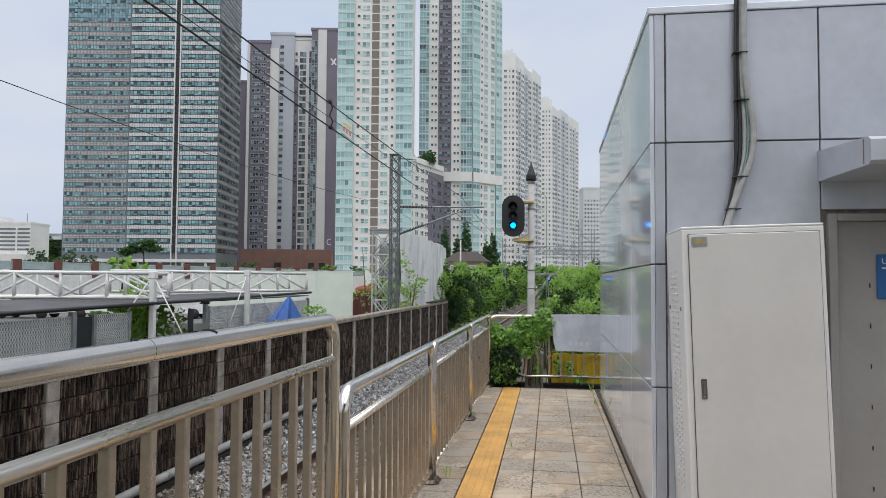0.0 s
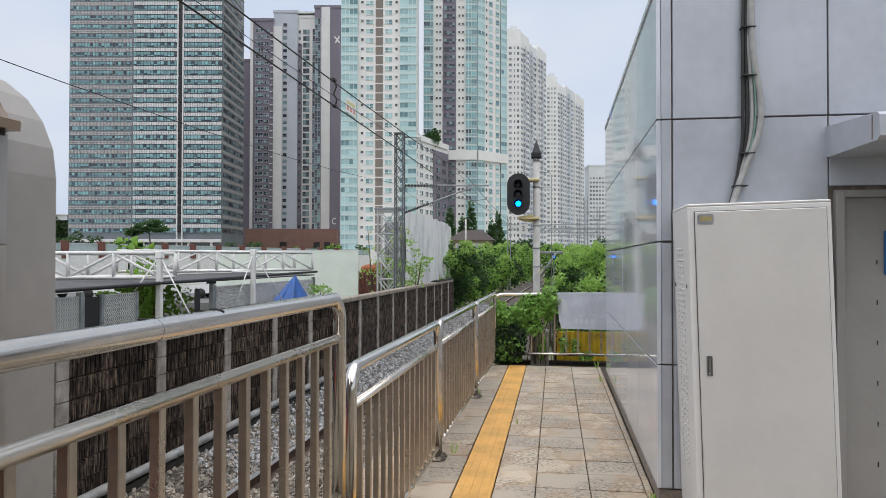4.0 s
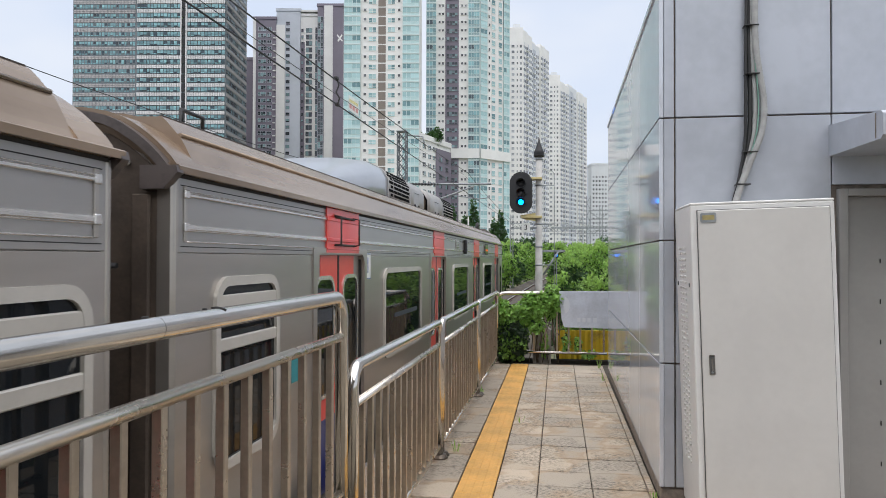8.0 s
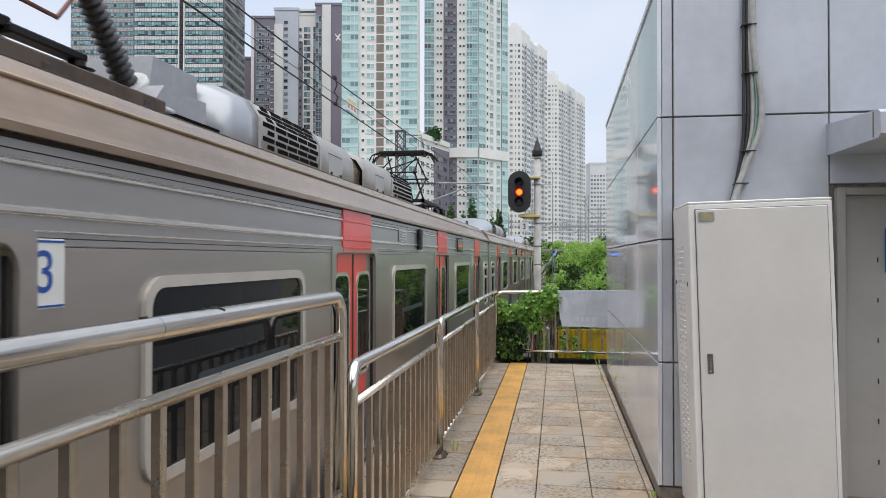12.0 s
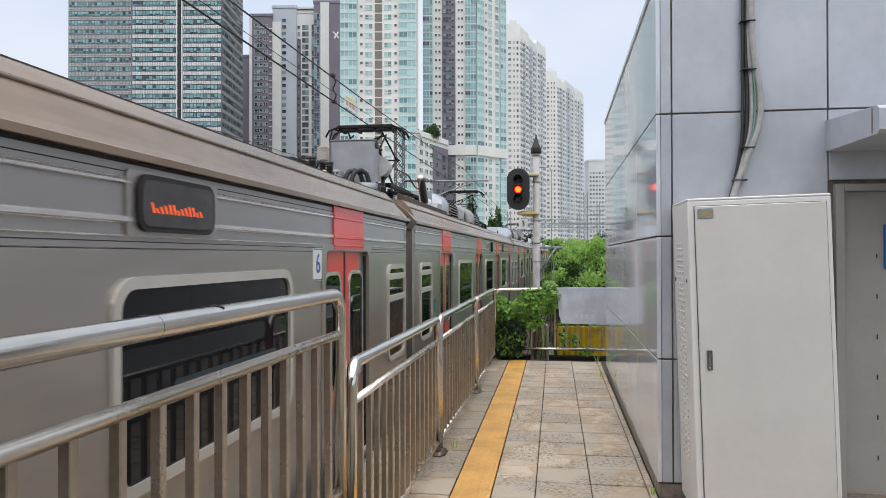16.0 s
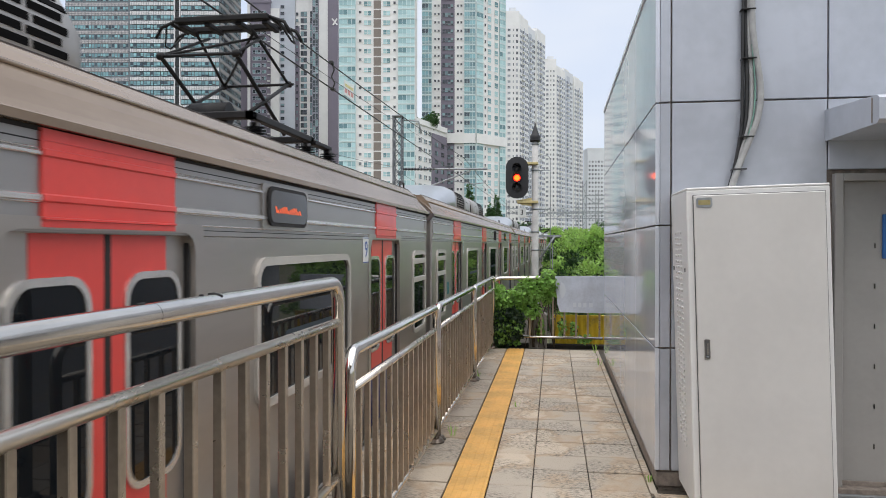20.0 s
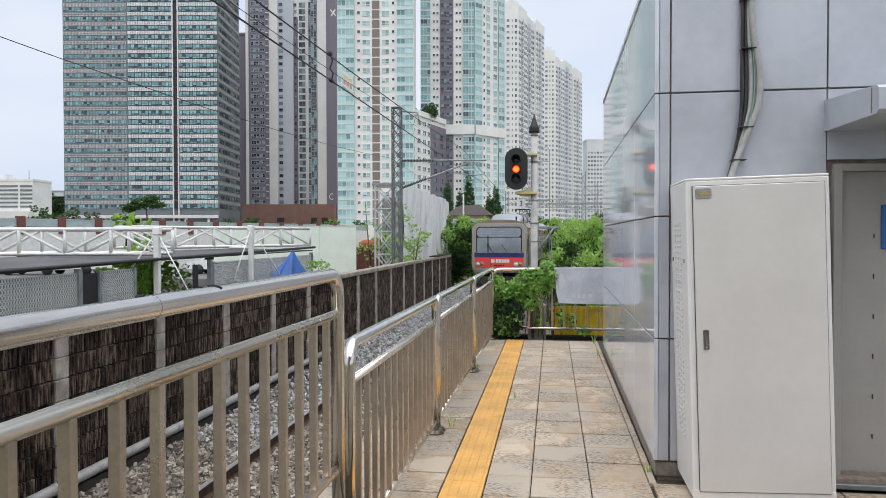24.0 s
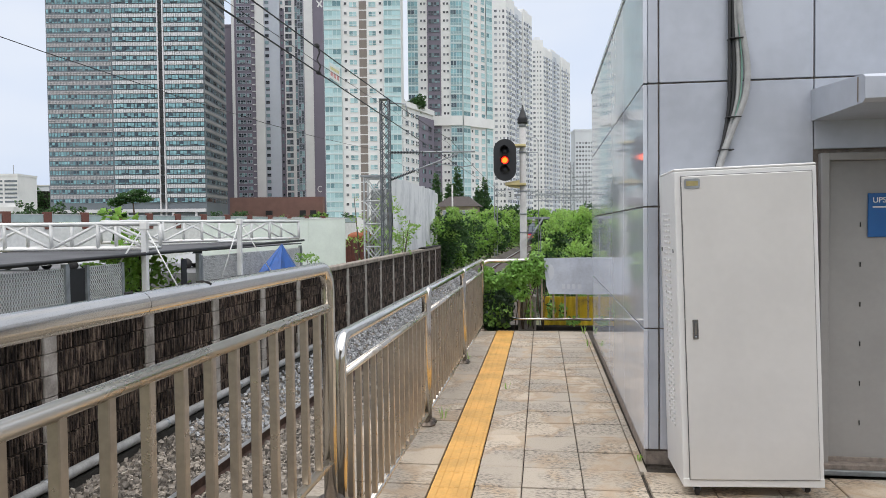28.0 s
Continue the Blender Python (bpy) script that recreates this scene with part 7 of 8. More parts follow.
def truss():
    truss_run(-8.54, 14.66, -14.46, 13.75, 1.31, 1.84, 6, (0.0, 0.75))
    truss_run(-8.68, 25.0, -11.73, 18.84, 1.36, 1.95, 5, ((-8.35, 19.15),))
    sh = thing("shade_roof", (-9.9, 15, 1.1), "dark grey shade sheet with a black edge under the truss", "awning")
    part("sheet", MB().prism([(-8.55, 1.155), (-11.4, 1.235), (-11.4, 1.255), (-8.55, 1.185)], "y", 6.0, 24.9), "shade", sh)
    part("edge", MB().tube([(-8.5, 6.0, 1.10), (-8.5, 15, 1.195), (-8.5, 25.0, 1.285)], 0.04, 6), "black", sh, "black rope edge")
    for y in (6.2, 12.05, 17.15, 24.8):
        part("shade_post", MB().box((-8.62, y - 0.05, -1.75), (-8.52, y + 0.05, 1.10)), "galv", sh)
    fe = thing("screen_fence", (-8.6, 15, -1.75), "grey woven wire screen on steel posts in the yard", "fence")
    for a, b in ((3.6, 12.1), (12.68, 13.83), (17.3, 24.9)):
        part("netting", MB().box((-8.60, a, -1.6), (-8.58, b, 1.02)), "screen_back", fe)
        wires = MB()
        n = int((b - a) / 0.062)
        for k in range(n):
            y = a + (b - a) * k / n
            wires.tube([(-8.57 + 0.012 * (q % 2), y + 0.031 * (q % 2), -0.5 + 0.045 * q) for q in range(35)], 0.0085, 3, False)
            wires.tube([(-8.57, y + 0.062 - 0.031 * (q % 2), -0.5 + 0.045 * q) for q in range(35)], 0.0085, 3, False)
        tagged(part("wire_mesh", wires, "screen", fe), kind="stuff")
        for y in (a, b):
            part("fence_post", MB().box((-8.62, y - 0.04, -1.75), (-8.54, y + 0.04, 1.05)), "galv", fe)
    part("dark_curtain", MB().box((-8.59, 12.16, -1.6), (-8.57, 12.62, 1.0)), "black", fe, "black netting in the gate gap")
    part("dark_curtain", MB().box((-8.59, 16.30, -1.6), (-8.57, 16.55, 1.0)), "black", fe, "black netting in the gate gap")
    pn = thing("panel_fence", (-14.5, 37.8, -1.75), "pale green-white smooth panel fence", "fence")
    for k in range(4):
        part("panel", MB().box((-18.64 + 2.025 * k, 37.77, -1.7), (-18.64 + 2.025 * (k + 1) - 0.006, 37.83, 2.19), 0.006), "panel_green", pn)
    part("cap", MB().box((-18.66, 37.75, 2.19), (-10.47, 37.86, 2.235), 0.005), "white", pn)
    tp = thing("tarpaulin_tent", (-7.85, 21, -1.75), "blue tarpaulin draped over a peaked heap", "tarpaulin")
    pk = Vector((-7.82, 21.0, 1.26))
    ringv = [Vector((-8.02 + 0.86 * math.cos(a) * (1 + 0.15 * math.sin(3 * a)), 21.0 + 1.7 * math.sin(a), -0.25 + 0.15 * math.sin(5 * a))) for a in [2 * math.pi * k / 16 for k in range(16)]]
    mb = MB()
    midv = [pk.lerp(p, 0.5) + Vector((0, 0, -0.16 if k % 2 else 0.06)) for k, p in enumerate(ringv)]
    mb.add([pk] + midv + ringv, [(0, 1 + k, 1 + (k + 1) % 16) for k in range(16)] + [(1 + k, 17 + k, 17 + (k + 1) % 16, 1 + (k + 1) % 16) for k in range(16)])
    part("sheet", mb, "tarp", tp)
    part("heap", MB().box((-8.5, 19.8, -1.75), (-7.4, 22.2, -0.2), 0.1), "soil_dark", tp)
    co = thing("container", (-10.4, 43, -1.75), "rust-red steel container with an orange sheet on top", "container")
    part("body", MB().box((-12.4, 42.0, -1.75), (-9.9, 46, 1.0), 0.03), "container", co)
    for k in range(9):
        part("rib", MB().box((-12.2 + 0.25 * k, 41.96, -1.6), (-12.1 + 0.25 * k, 42.0, 0.9)), "container", co)
    sh2 = [((-11.2, 42.6, 1.18), (0.55, 0.6, 0.28)), ((-10.75, 42.9, 1.18), (0.4, 0.5, 0.42))]
    mb = MB()
    for c, r in sh2:
        mb.turned([(r[0], -0.2), (r[0] * 0.95, 0.1), (r[0] * 0.6, r[2] * 0.8), (0.05, r[2])], c, 12)
    part("orange_sheet", mb, "orange", co, "crumpled orange tarpaulin")
    wt = thing("sheeted_wall", (-6.25, 36, -1.75), "high wall covered with white wrinkled tarpaulin", "tarpaulin wall")
    rng2 = random.Random(4)
    mb = MB()
    nx, nz = 26, 10
    vs = []
    for i in range(nx + 1):
        for j in range(nz + 1):
            y = 29.6 + 12.8 * i / nx
            top = 3.80 + 0.02 * math.sin(1.3 * i) - 0.25 * max(0.0, i / nx - 0.93) * 10
            z = -1.7 + (top + 1.7) * j / nz
            vs.append((-6.25 + rng2.uniform(-0.05, 0.05) + 0.04 * math.sin(i * 1.7), y, z))
    mb.add(vs, [(i * (nz + 1) + j, (i + 1) * (nz + 1) + j, (i + 1) * (nz + 1) + j + 1, i * (nz + 1) + j + 1) for i in range(nx) for j in range(nz)], True)
    part("sheet", mb, "tarp_white", wt)
    part("backing", MB().box((-7.2, 29.8, -1.75), (-6.45, 42.2, 3.3), 0.05), "screen_back", wt)
    blk = MB()
    for k in range(9):
        blk.box((-5.5, 31.5 + 0.55 * k, 0.74), (-5.2, 31.95 + 0.55 * k, 0.80 + 0.05 * ((k * 3) % 3)), 0.02)
    solid("sheet_ballast", blk, "soil_dark", "dark lumps lying along the barrier's coping", "rubble", kind="stuff")


truss()


def house():
    ob = thing("house", (-12, 102, -1.75), "small beige house with a dark hipped roof", "house")
    part("wall", MB().box((-14.6, 100, -1.75), (-9.4, 106, 4.6)), "plaster", ob)
    mb = MB()
    mb.add([(-15.2, 99.4, 4.5), (-8.8, 99.4, 4.5), (-8.8, 106.6, 4.5), (-15.2, 106.6, 4.5), (-13.4, 103, 6.0), (-10.6, 103, 6.0)],
           [(0, 1, 5, 4), (1, 2, 5), (2, 3, 4, 5), (3, 0, 4), (0, 3, 2, 1)])
    part("roof", mb, "roof_tile", ob)
    for x in (-13.4, -11.0):
        w = part("window", MB().box((x - 0.6, 99.94, 2.8), (x + 0.6, 100.0, 4.0)), "white", ob)
        part("pane", MB().box((x - 0.5, 99.92, 2.9), (x + 0.5, 99.94, 3.9)), "glass_d", w)
    pl = thing("utility_pole", (-11.6, 92, -1.75), "thin grey concrete utility pole", "pole")
    part("shaft", MB().turned([(0.14, -1.75), (0.10, 7.0)], (-11.6, 92, 0), 10), "pole", pl)
    for k, (x, y, h) in enumerate(((-16.6, 112, 9.5), (-14.9, 114, 8.0), (-13.4, 113, 10.5), (-9.4, 116, 8.6), (-10.4, 115, 7.5))):
        rng3 = random.Random(k + 400)
        t = thing("conifer", (x, y, -1.75), "dark green slender conifer", "tree", "conifers behind the house")
        part("trunk", MB().tube([(x, y, -1.75), (x, y, h)], [0.16, 0.03], 8), "bark", t)
        bl = [((x, y, -0.5 + (h + 0.3) * q / 9), (1.9 * (1 - q / 10.5), 1.9 * (1 - q / 10.5), 0.8)) for q in range(10)]
        leaf_part("needles", leaves(bl, 3000, 0.40, rng3), "leaf_dark", t)


house()


def street():
    """A raised street with a concrete parapet, glass barrier and brown posts, and parked cars before it."""
    ob = thing("street_parapet", (-40.6, 50.4, -1.75), "pale concrete street parapet with glass barrier and brown posts", "parapet", rz=71.3)
    loc = pose(0, 0, 0, 0, 0, 8.8)
    part("parapet", MB().box((-30, 0, 0), (48, 0.4, 4.15)), "white", ob)
    part("barrier", MB().box((-30, 0.1, 4.2), (48, 0.14, 4.76)), "barrier_glass", ob, "greenish glass barrier")
    part("barrier_rail", MB().box((-30, 0.08, 4.76), (48, 0.16, 4.83)), "galv_light", ob)
    me = MB().box((-0.30, -0.12, 3.6), (0.30, 0.3, 5.0), 0.02).mesh("barrier_post", M["brown_post"])
    for k in range(-3, 13):
        piece("barrier_post", me, ob, (3.383 * k, 0, 0))
    road = thing("yard_road", (0, 0, 0), "grey asphalt yard road", "road", kind="structure", rz=8.8)
    part("surface", MB().box((-70, 44, -1.74), (-8.5, 58, -0.9)), "asphalt", road)
    for k, (u, v) in enumerate(((-27.5, 49), (-22.8, 50), (-15.2, 50), (-12.0, 51))):
        c = thing("car", (0, 0, 0), "white parked car seen behind the truss", "car", "parked cars", rz=8.8)
        c.matrix_basis = loc @ pose(u, v, -0.9)
        part("body", MB().prism([(-2.1, 0.35), (-2.1, 0.85), (-1.3, 0.95), (1.5, 0.95), (2.1, 0.8), (2.1, 0.35)], "y", -0.85, 0.85).prism([(-1.2, 0.95), (-0.7, 1.42), (0.9, 1.42), (1.5, 0.95)], "y", -0.75, 0.75), "car_white", c)
        part("window", MB().prism([(-1.0, 0.99), (-0.62, 1.36), (0.82, 1.36), (1.3, 0.99)], "y", -0.765, -0.755), "train_glass", c)
        for x in (-1.3, 1.3):
            for y in (-0.8, 0.8):
                part("wheel", MB().turned([(0.33, -0.1), (0.35, 0.0), (0.33, 0.1)], (x, y, 0.34), 16, "y"), "rubber", c)


street()


# ---- the towers: drawn in a frame turned 8.8 degrees, u across and v away ----
TURN = pose(0, 0, 0, 0, 0, 8.8)


def tower(name, u0, u1, v0, v1, z1, mat, label, z0=-1.75, turn=0.0):
    """A tower with its wall box; parts are drawn round its front middle, z from its foot."""
    ob = thing(name, (0, 0, 0), label, "apartment tower", rz=8.8)
    ob.matrix_basis = TURN @ pose((u0 + u1) / 2, v0, z0, 0, 0, turn)
    w = u1 - u0
    part("wall", MB().box((-w / 2, 0, 0), (w / 2, v1 - v0, z1 - z0)), mat, ob)
    part("roof", MB().box((-w / 2 - 0.3, -0.3, z1 - z0), (w / 2 + 0.3, v1 - v0 + 0.3, z1 - z0 + 1.2)), mat, ob)
    return ob


def slab_strip(ob, a, b, z0, z1, mat, proud=0.25, name="wall_strip"):
    return part(name, MB().box((a, -proud, z0), (b, 0.0, z1)), mat, ob)


def windows(ob, a, b, z_first, pitch, floors, sill, height, glass, frame_mat, proud=0.3, panes=1, name="window", every=None):
    """One window on each floor in a column from a to b: a frame with its panes."""
    w = b - a
    rows = ((0.1, height - 0.1),) if height < 1.3 else ((0.1, height * 0.36), (height * 0.36 + 0.08, height - 0.1))
    fr = MB().box((-w / 2, -proud - 0.16, 0), (w / 2, -proud + 0.1, 0.1)).box((-w / 2, -proud - 0.16, height - 0.1), (w / 2, -proud + 0.1, height))
    for k in range(panes + 1):
        c = -w / 2 + 0.05 + (w - 0.10) * k / panes
        fr.box((c - 0.05, -proud - 0.15, 0.1), (c + 0.05, -proud + 0.1, height - 0.1))
    if len(rows) > 1:
        fr.box((-w / 2 + 0.1, -proud - 0.14, height * 0.36), (w / 2 - 0.1, -proud + 0.1, height * 0.36 + 0.08))
    fr = fr.mesh("frame", M[frame_mat])
    gl = MB()
    for k in range(panes):
        c = -w / 2 + 0.08 + (w - 0.16) * k / panes
        for h0, h1 in rows:
            gl.box((c, -proud - 0.10, h0), (c + (w - 0.16) / panes, -proud + 0.05, h1))
    gl = gl.mesh("pane", M[glass])
    for k in range(floors):
        o = piece(name, fr, ob, ((a + b) / 2, 0, z_first + pitch * k + sill))
        BASE[o.name] = (0, 0, 0)
        piece("pane", gl, o, (0, 0, 0))


def bays(ob, a, b, z_first, pitch, floors, glass, proud, panes, rail="t_teal"):
    """A glazed bay on each floor: a pale slab edge, a glass balustrade and framed windows over it."""
    w = b - a
    fr = MB().box((-w / 2, -proud - 0.22, -0.28), (w / 2, 0, 0.0)).box((-w / 2, -proud - 0.16, 0.85), (w / 2, 0, 0.93)).box((-w / 2, -proud - 0.14, 2.42), (w / 2, 0, 2.62))
    for k in range(panes + 1):
        c = -w / 2 + 0.06 + (w - 0.12) * k / panes
        fr.box((c - 0.06, -proud - 0.13, 0), (c + 0.06, 0, 2.42))
    fr = fr.mesh("frame", M["t_line"])
    gl, bal = MB(), MB()
    for k in range(panes):
        c, e = -w / 2 + 0.12 + (w - 0.12) * k / panes, -w / 2 + (w - 0.12) * (k + 1) / panes
        gl.box((c, -proud - 0.06, 0.93), (e, -proud + 0.05, 2.42))
        bal.box((c, -proud - 0.10, 0.0), (e, -proud + 0.05, 0.85))
    gl, bal = gl.mesh("pane", M[glass]), bal.mesh("balustrade", M[rail])
    for k in range(floors):
        o = piece("bay_window", fr, ob, ((a + b) / 2, 0, z_first + pitch * k))
        BASE[o.name] = (0, 0, 0)
        piece("pane", gl, o, (0, 0, 0))
        piece("balustrade", bal, o, (0, 0, 0))


def cell_field(ob, name, cells, mat, keep=300):
    """Many alike panes (x, y, z, width, height, depth): the lowest ones singly, the rest joined."""
    shared, rest = {}, MB()
    for i, (x, y, z, w, h, d) in enumerate(cells):
        if i < keep:
            key = (round(w, 2), round(h, 2), d)
            if key not in shared:
                shared[key] = MB().box((-w / 2, -d, 0), (w / 2, 0, h)).mesh(name, M[mat])
            piece(name, shared[key], ob, (x, y, z))
        else:
            rest.box((x - w / 2, y - d, z), (x + w / 2, y, z + h))
    if len(cells) > keep:
        tagged(part(name + "_field", rest, mat, ob), kind="stuff")


def far_windows(ob, cols, z_first, pitch, floors, glass, proud=0.25, name="window_field"):
    """Columns of small far windows as one joined part: rows of (a, b, sill, height)."""
    mb = MB()
    for a, b, sill, h in cols:
        for k in range(floors):
            z = z_first + pitch * k + sill
            mb.box((a, -proud - 0.06, z), (b, -proud + 0.02, z + h))
    return tagged(part(name, mb, glass, ob), kind="stuff")


def office_tower():
    ob = tower("office_tower", -129.7, -76.7, 250, 275.6, 112, "t_dark", "tall grey office tower with teal window bands")
    pitch, z0 = 3.2, 12.9
    c = -103.2
    floors = 31
    glass, blue, pale, mauve, dark = [], [], [], [], []
    rng4 = random.Random(70)
    for k in range(floors):
        z = z0 + pitch * k
        for a, b, n, dy, narrow in ((-129.5, -108.0, 22, 0.0, True), (-107.4, -92.3, 13, -0.4, False), (-90.0, -76.9, 11, -0.4, False)):
            w = (b - a) / n
            for q in range(n):
                x = a - c + w * (q + 0.5)
                hi = 0.95 if narrow else 1.05
                pw = w - (0.20 if q % 3 else 0.36)
                (dark if narrow and q in (7, 15, 19) else glass).append((x, dy - 0.02, z + 0.42, pw, hi - 0.1, 0.1))
                if rng4.random() < 0.9:
                    glass.append((x, dy - 0.02, z, pw, 0.36, 0.1))
                if narrow:
                    if k < 25:
                        for e in (-0.25, 0.25):
                            mauve.append((x + e * w, dy, z + 1.55, w / 2 - 0.14, 0.52, 0.16))
                            mauve.append((x + e * w, dy, z + 2.16, w / 2 - 0.14, 0.52, 0.16))
                    else:
                        blue.append((x, dy, z + 1.50, w - 0.08, 0.80, 0.14))
                        blue.append((x, dy, z + 2.36, w - 0.08, 0.70, 0.14))
                elif k < 30:
                    pale.append((x - w / 4, dy, z + 1.62, w / 2 - 0.13, 1.18, 0.2))
                    pale.append((x + w / 4, dy, z + 1.62, w / 2 - 0.13, 1.18, 0.2))
        part("stair_opening", MB().box((-91.8 - c, -0.62, z), (-90.5 - c, -0.35, z + 2.6)), "black", ob)
    cell_field(ob, "window_pane", glass, "glass_a")
    cell_field(ob, "dark_pane", dark, "glass_s", 0)
    cell_field(ob, "curtain_pane", blue, "glass_blue", 0)
    cell_field(ob, "spandrel_tile", pale, "t_span", 200)
    cell_field(ob, "mauve_tile", mauve, "t_mauve", 100)
    part("stair_fin", MB().box((-92.25 - c, -0.9, 0), (-91.85 - c, 0, 112)), "t_span", ob)
    part("stair_fin", MB().box((-90.45 - c, -0.9, 0), (-90.05 - c, 0, 112)), "t_span", ob)
    # side face: shade is painted by darker spandrels and panes than in front
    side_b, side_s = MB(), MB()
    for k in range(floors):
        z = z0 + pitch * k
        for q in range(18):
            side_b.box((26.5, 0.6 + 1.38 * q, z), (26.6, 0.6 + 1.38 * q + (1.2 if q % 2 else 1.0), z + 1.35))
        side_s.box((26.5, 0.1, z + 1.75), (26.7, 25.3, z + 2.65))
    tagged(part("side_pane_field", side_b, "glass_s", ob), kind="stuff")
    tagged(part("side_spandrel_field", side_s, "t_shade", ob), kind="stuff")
    part("lobby", MB().box((-26.4, -1.5, 9.5), (26.4, -0.4, 10.6)), "t_span", ob)
    for k in range(7):
        part("column", MB().box((-24 + 7.8 * k, -1.2, 0), (-23.2 + 7.8 * k, -0.5, 9.5)), "t_span", ob)


office_tower()


def grey_flats():
    """A cluster of dark purple and beige apartment slabs on a brown podium."""
    pitch, z0, n = 2.9, 17.0, 31
    b0 = tower("dark_flats", -92.0, -86.0, 330, 345, 92, "t_purple", "narrow dark apartment slab between taller towers")
    far_windows(b0, [(0.6, 2.2, 0.7, 1.3)], 12, pitch, 26, "glass_b")
    b1 = tower("purple_flats", -86.4, -76.6, 322, 340, 108, "t_purple", "dark purple-grey apartment tower with paired windows")
    c = -81.5
    slab_strip(b1, -86.6 - c, -85.4 - c, 0, 110, "t_beige", 0.5)
    windows(b1, -84.4 - c, -80.9 - c, z0, pitch, n, 0.6, 1.7, "glass_b", "t_blue", 0.05, 3)
    windows(b1, -80.4 - c, -78.4 - c, z0, pitch, n, 0.7, 1.5, "glass_b", "t_blue", 0.05, 2)
    me = MB().box((-77.8 - c, -0.9, 0), (-76.6 - c, 0, 0.35)).mesh("balcony", M["t_beige"])
    for k in range(n):
        piece("balcony", me, b1, (0, 0, z0 + pitch * k))
    b2 = tower("beige_flats", -76.6, -65.9, 323, 340, 112, "t_blue", "beige and blue-grey apartment tower with one window column")
    c = -71.25
    slab_strip(b2, -76.6 - c, -72.7 - c, 0, 107.5, "t_beige", 0.6)
    windows(b2, -72.3 - c, -70.6 - c, z0, pitch, n + 1, 0.7, 1.4, "glass_b", "t_purple", 0.05, 1)
    b3 = tower("white_flats", -65.9, -55.0, 324, 340, 110, "t_white", "white apartment tower with dark window columns")
    c = -60.45
    slab_strip(b3, -65.9 - c, -64.1 - c, 0, 100, "t_purple", 0.3)
    windows(b3, -65.6 - c, -64.6 - c, z0, pitch, n, 0.7, 1.3, "glass_b", "t_purple", 0.35, 1)
    windows(b3, -63.6 - c, -60.8 - c, z0, pitch, n, 0.35, 2.1, "glass_b", "t_purple", 0.05, 2)
    windows(b3, -59.4 - c, -57.8 - c, z0, pitch, n, 0.1, 2.6, "glass_b", "t_purple", 0.05, 1)
    part("roof_canopy", MB().box((-66 - c, -1.0, 113.5), (-55 - c, 8, 114.3)), "t_beige", b3)
    b4 = tower("logo_flats", -57.4, -46.2, 318, 336, 112.4, "t_purple", "apartment tower with beige strip and a pale cross mark")
    c = -51.8
    slab_strip(b4, -54.4 - c, -50.6 - c, 0, 114.4, "t_beige", 0.5)
    windows(b4, -57.2 - c, -54.8 - c, z0, pitch, n + 1, 0.15, 2.6, "glass_b", "t_blue", 0.05, 2)
    part("logo_bar", MB().prism([(-3.8 + 7.0, 99.0), (-3.3 + 7.0, 98.6), (-0.9 + 7.0 - 0.6, 101.4), (-1.4 + 7.0 - 0.6, 101.8)], "y", -0.15, 0.0), "t_white", b4)
    part("logo_bar", MB().prism([(3.2, 101.8), (2.8, 101.4), (5.2, 98.6), (5.6, 99.0)], "y", -0.14, 0.0), "t_white", b4)
    part("logo_hoop", MB().prism([(3.4 + 1.2 * math.cos(a), 20.5 + 1.4 * math.sin(a)) for a in [0.9 + 0.35 * k for k in range(14)]] + [(3.4 + 0.85 * math.cos(a), 20.5 + 1.05 * math.sin(a)) for a in [0.9 + 0.35 * k for k in reversed(range(14))]], "y", -0.15, 0.0), "t_white", b4)
    pd = thing("podium", (0, 0, 0), "low brown podium building at the towers' foot", "podium building", rz=8.8)
    pd.matrix_basis = TURN @ pose(-66, 314, -1.75)
    part("wall", MB().box((-20.5, 0, 0), (19.4, 4, 17.0)), "t_brown", pd)
    part("step", MB().box((6.5, -1.5, 0), (19.4, 0, 15.4)), "t_brown", pd)
    for k, x in enumerate((-5, 9.5, 14)):
        part("opening", MB().box((x, -1.7, 8.0), (x + 2.6, -1.4 if k else 0.1, 11.2)), "black", pd)


grey_flats()


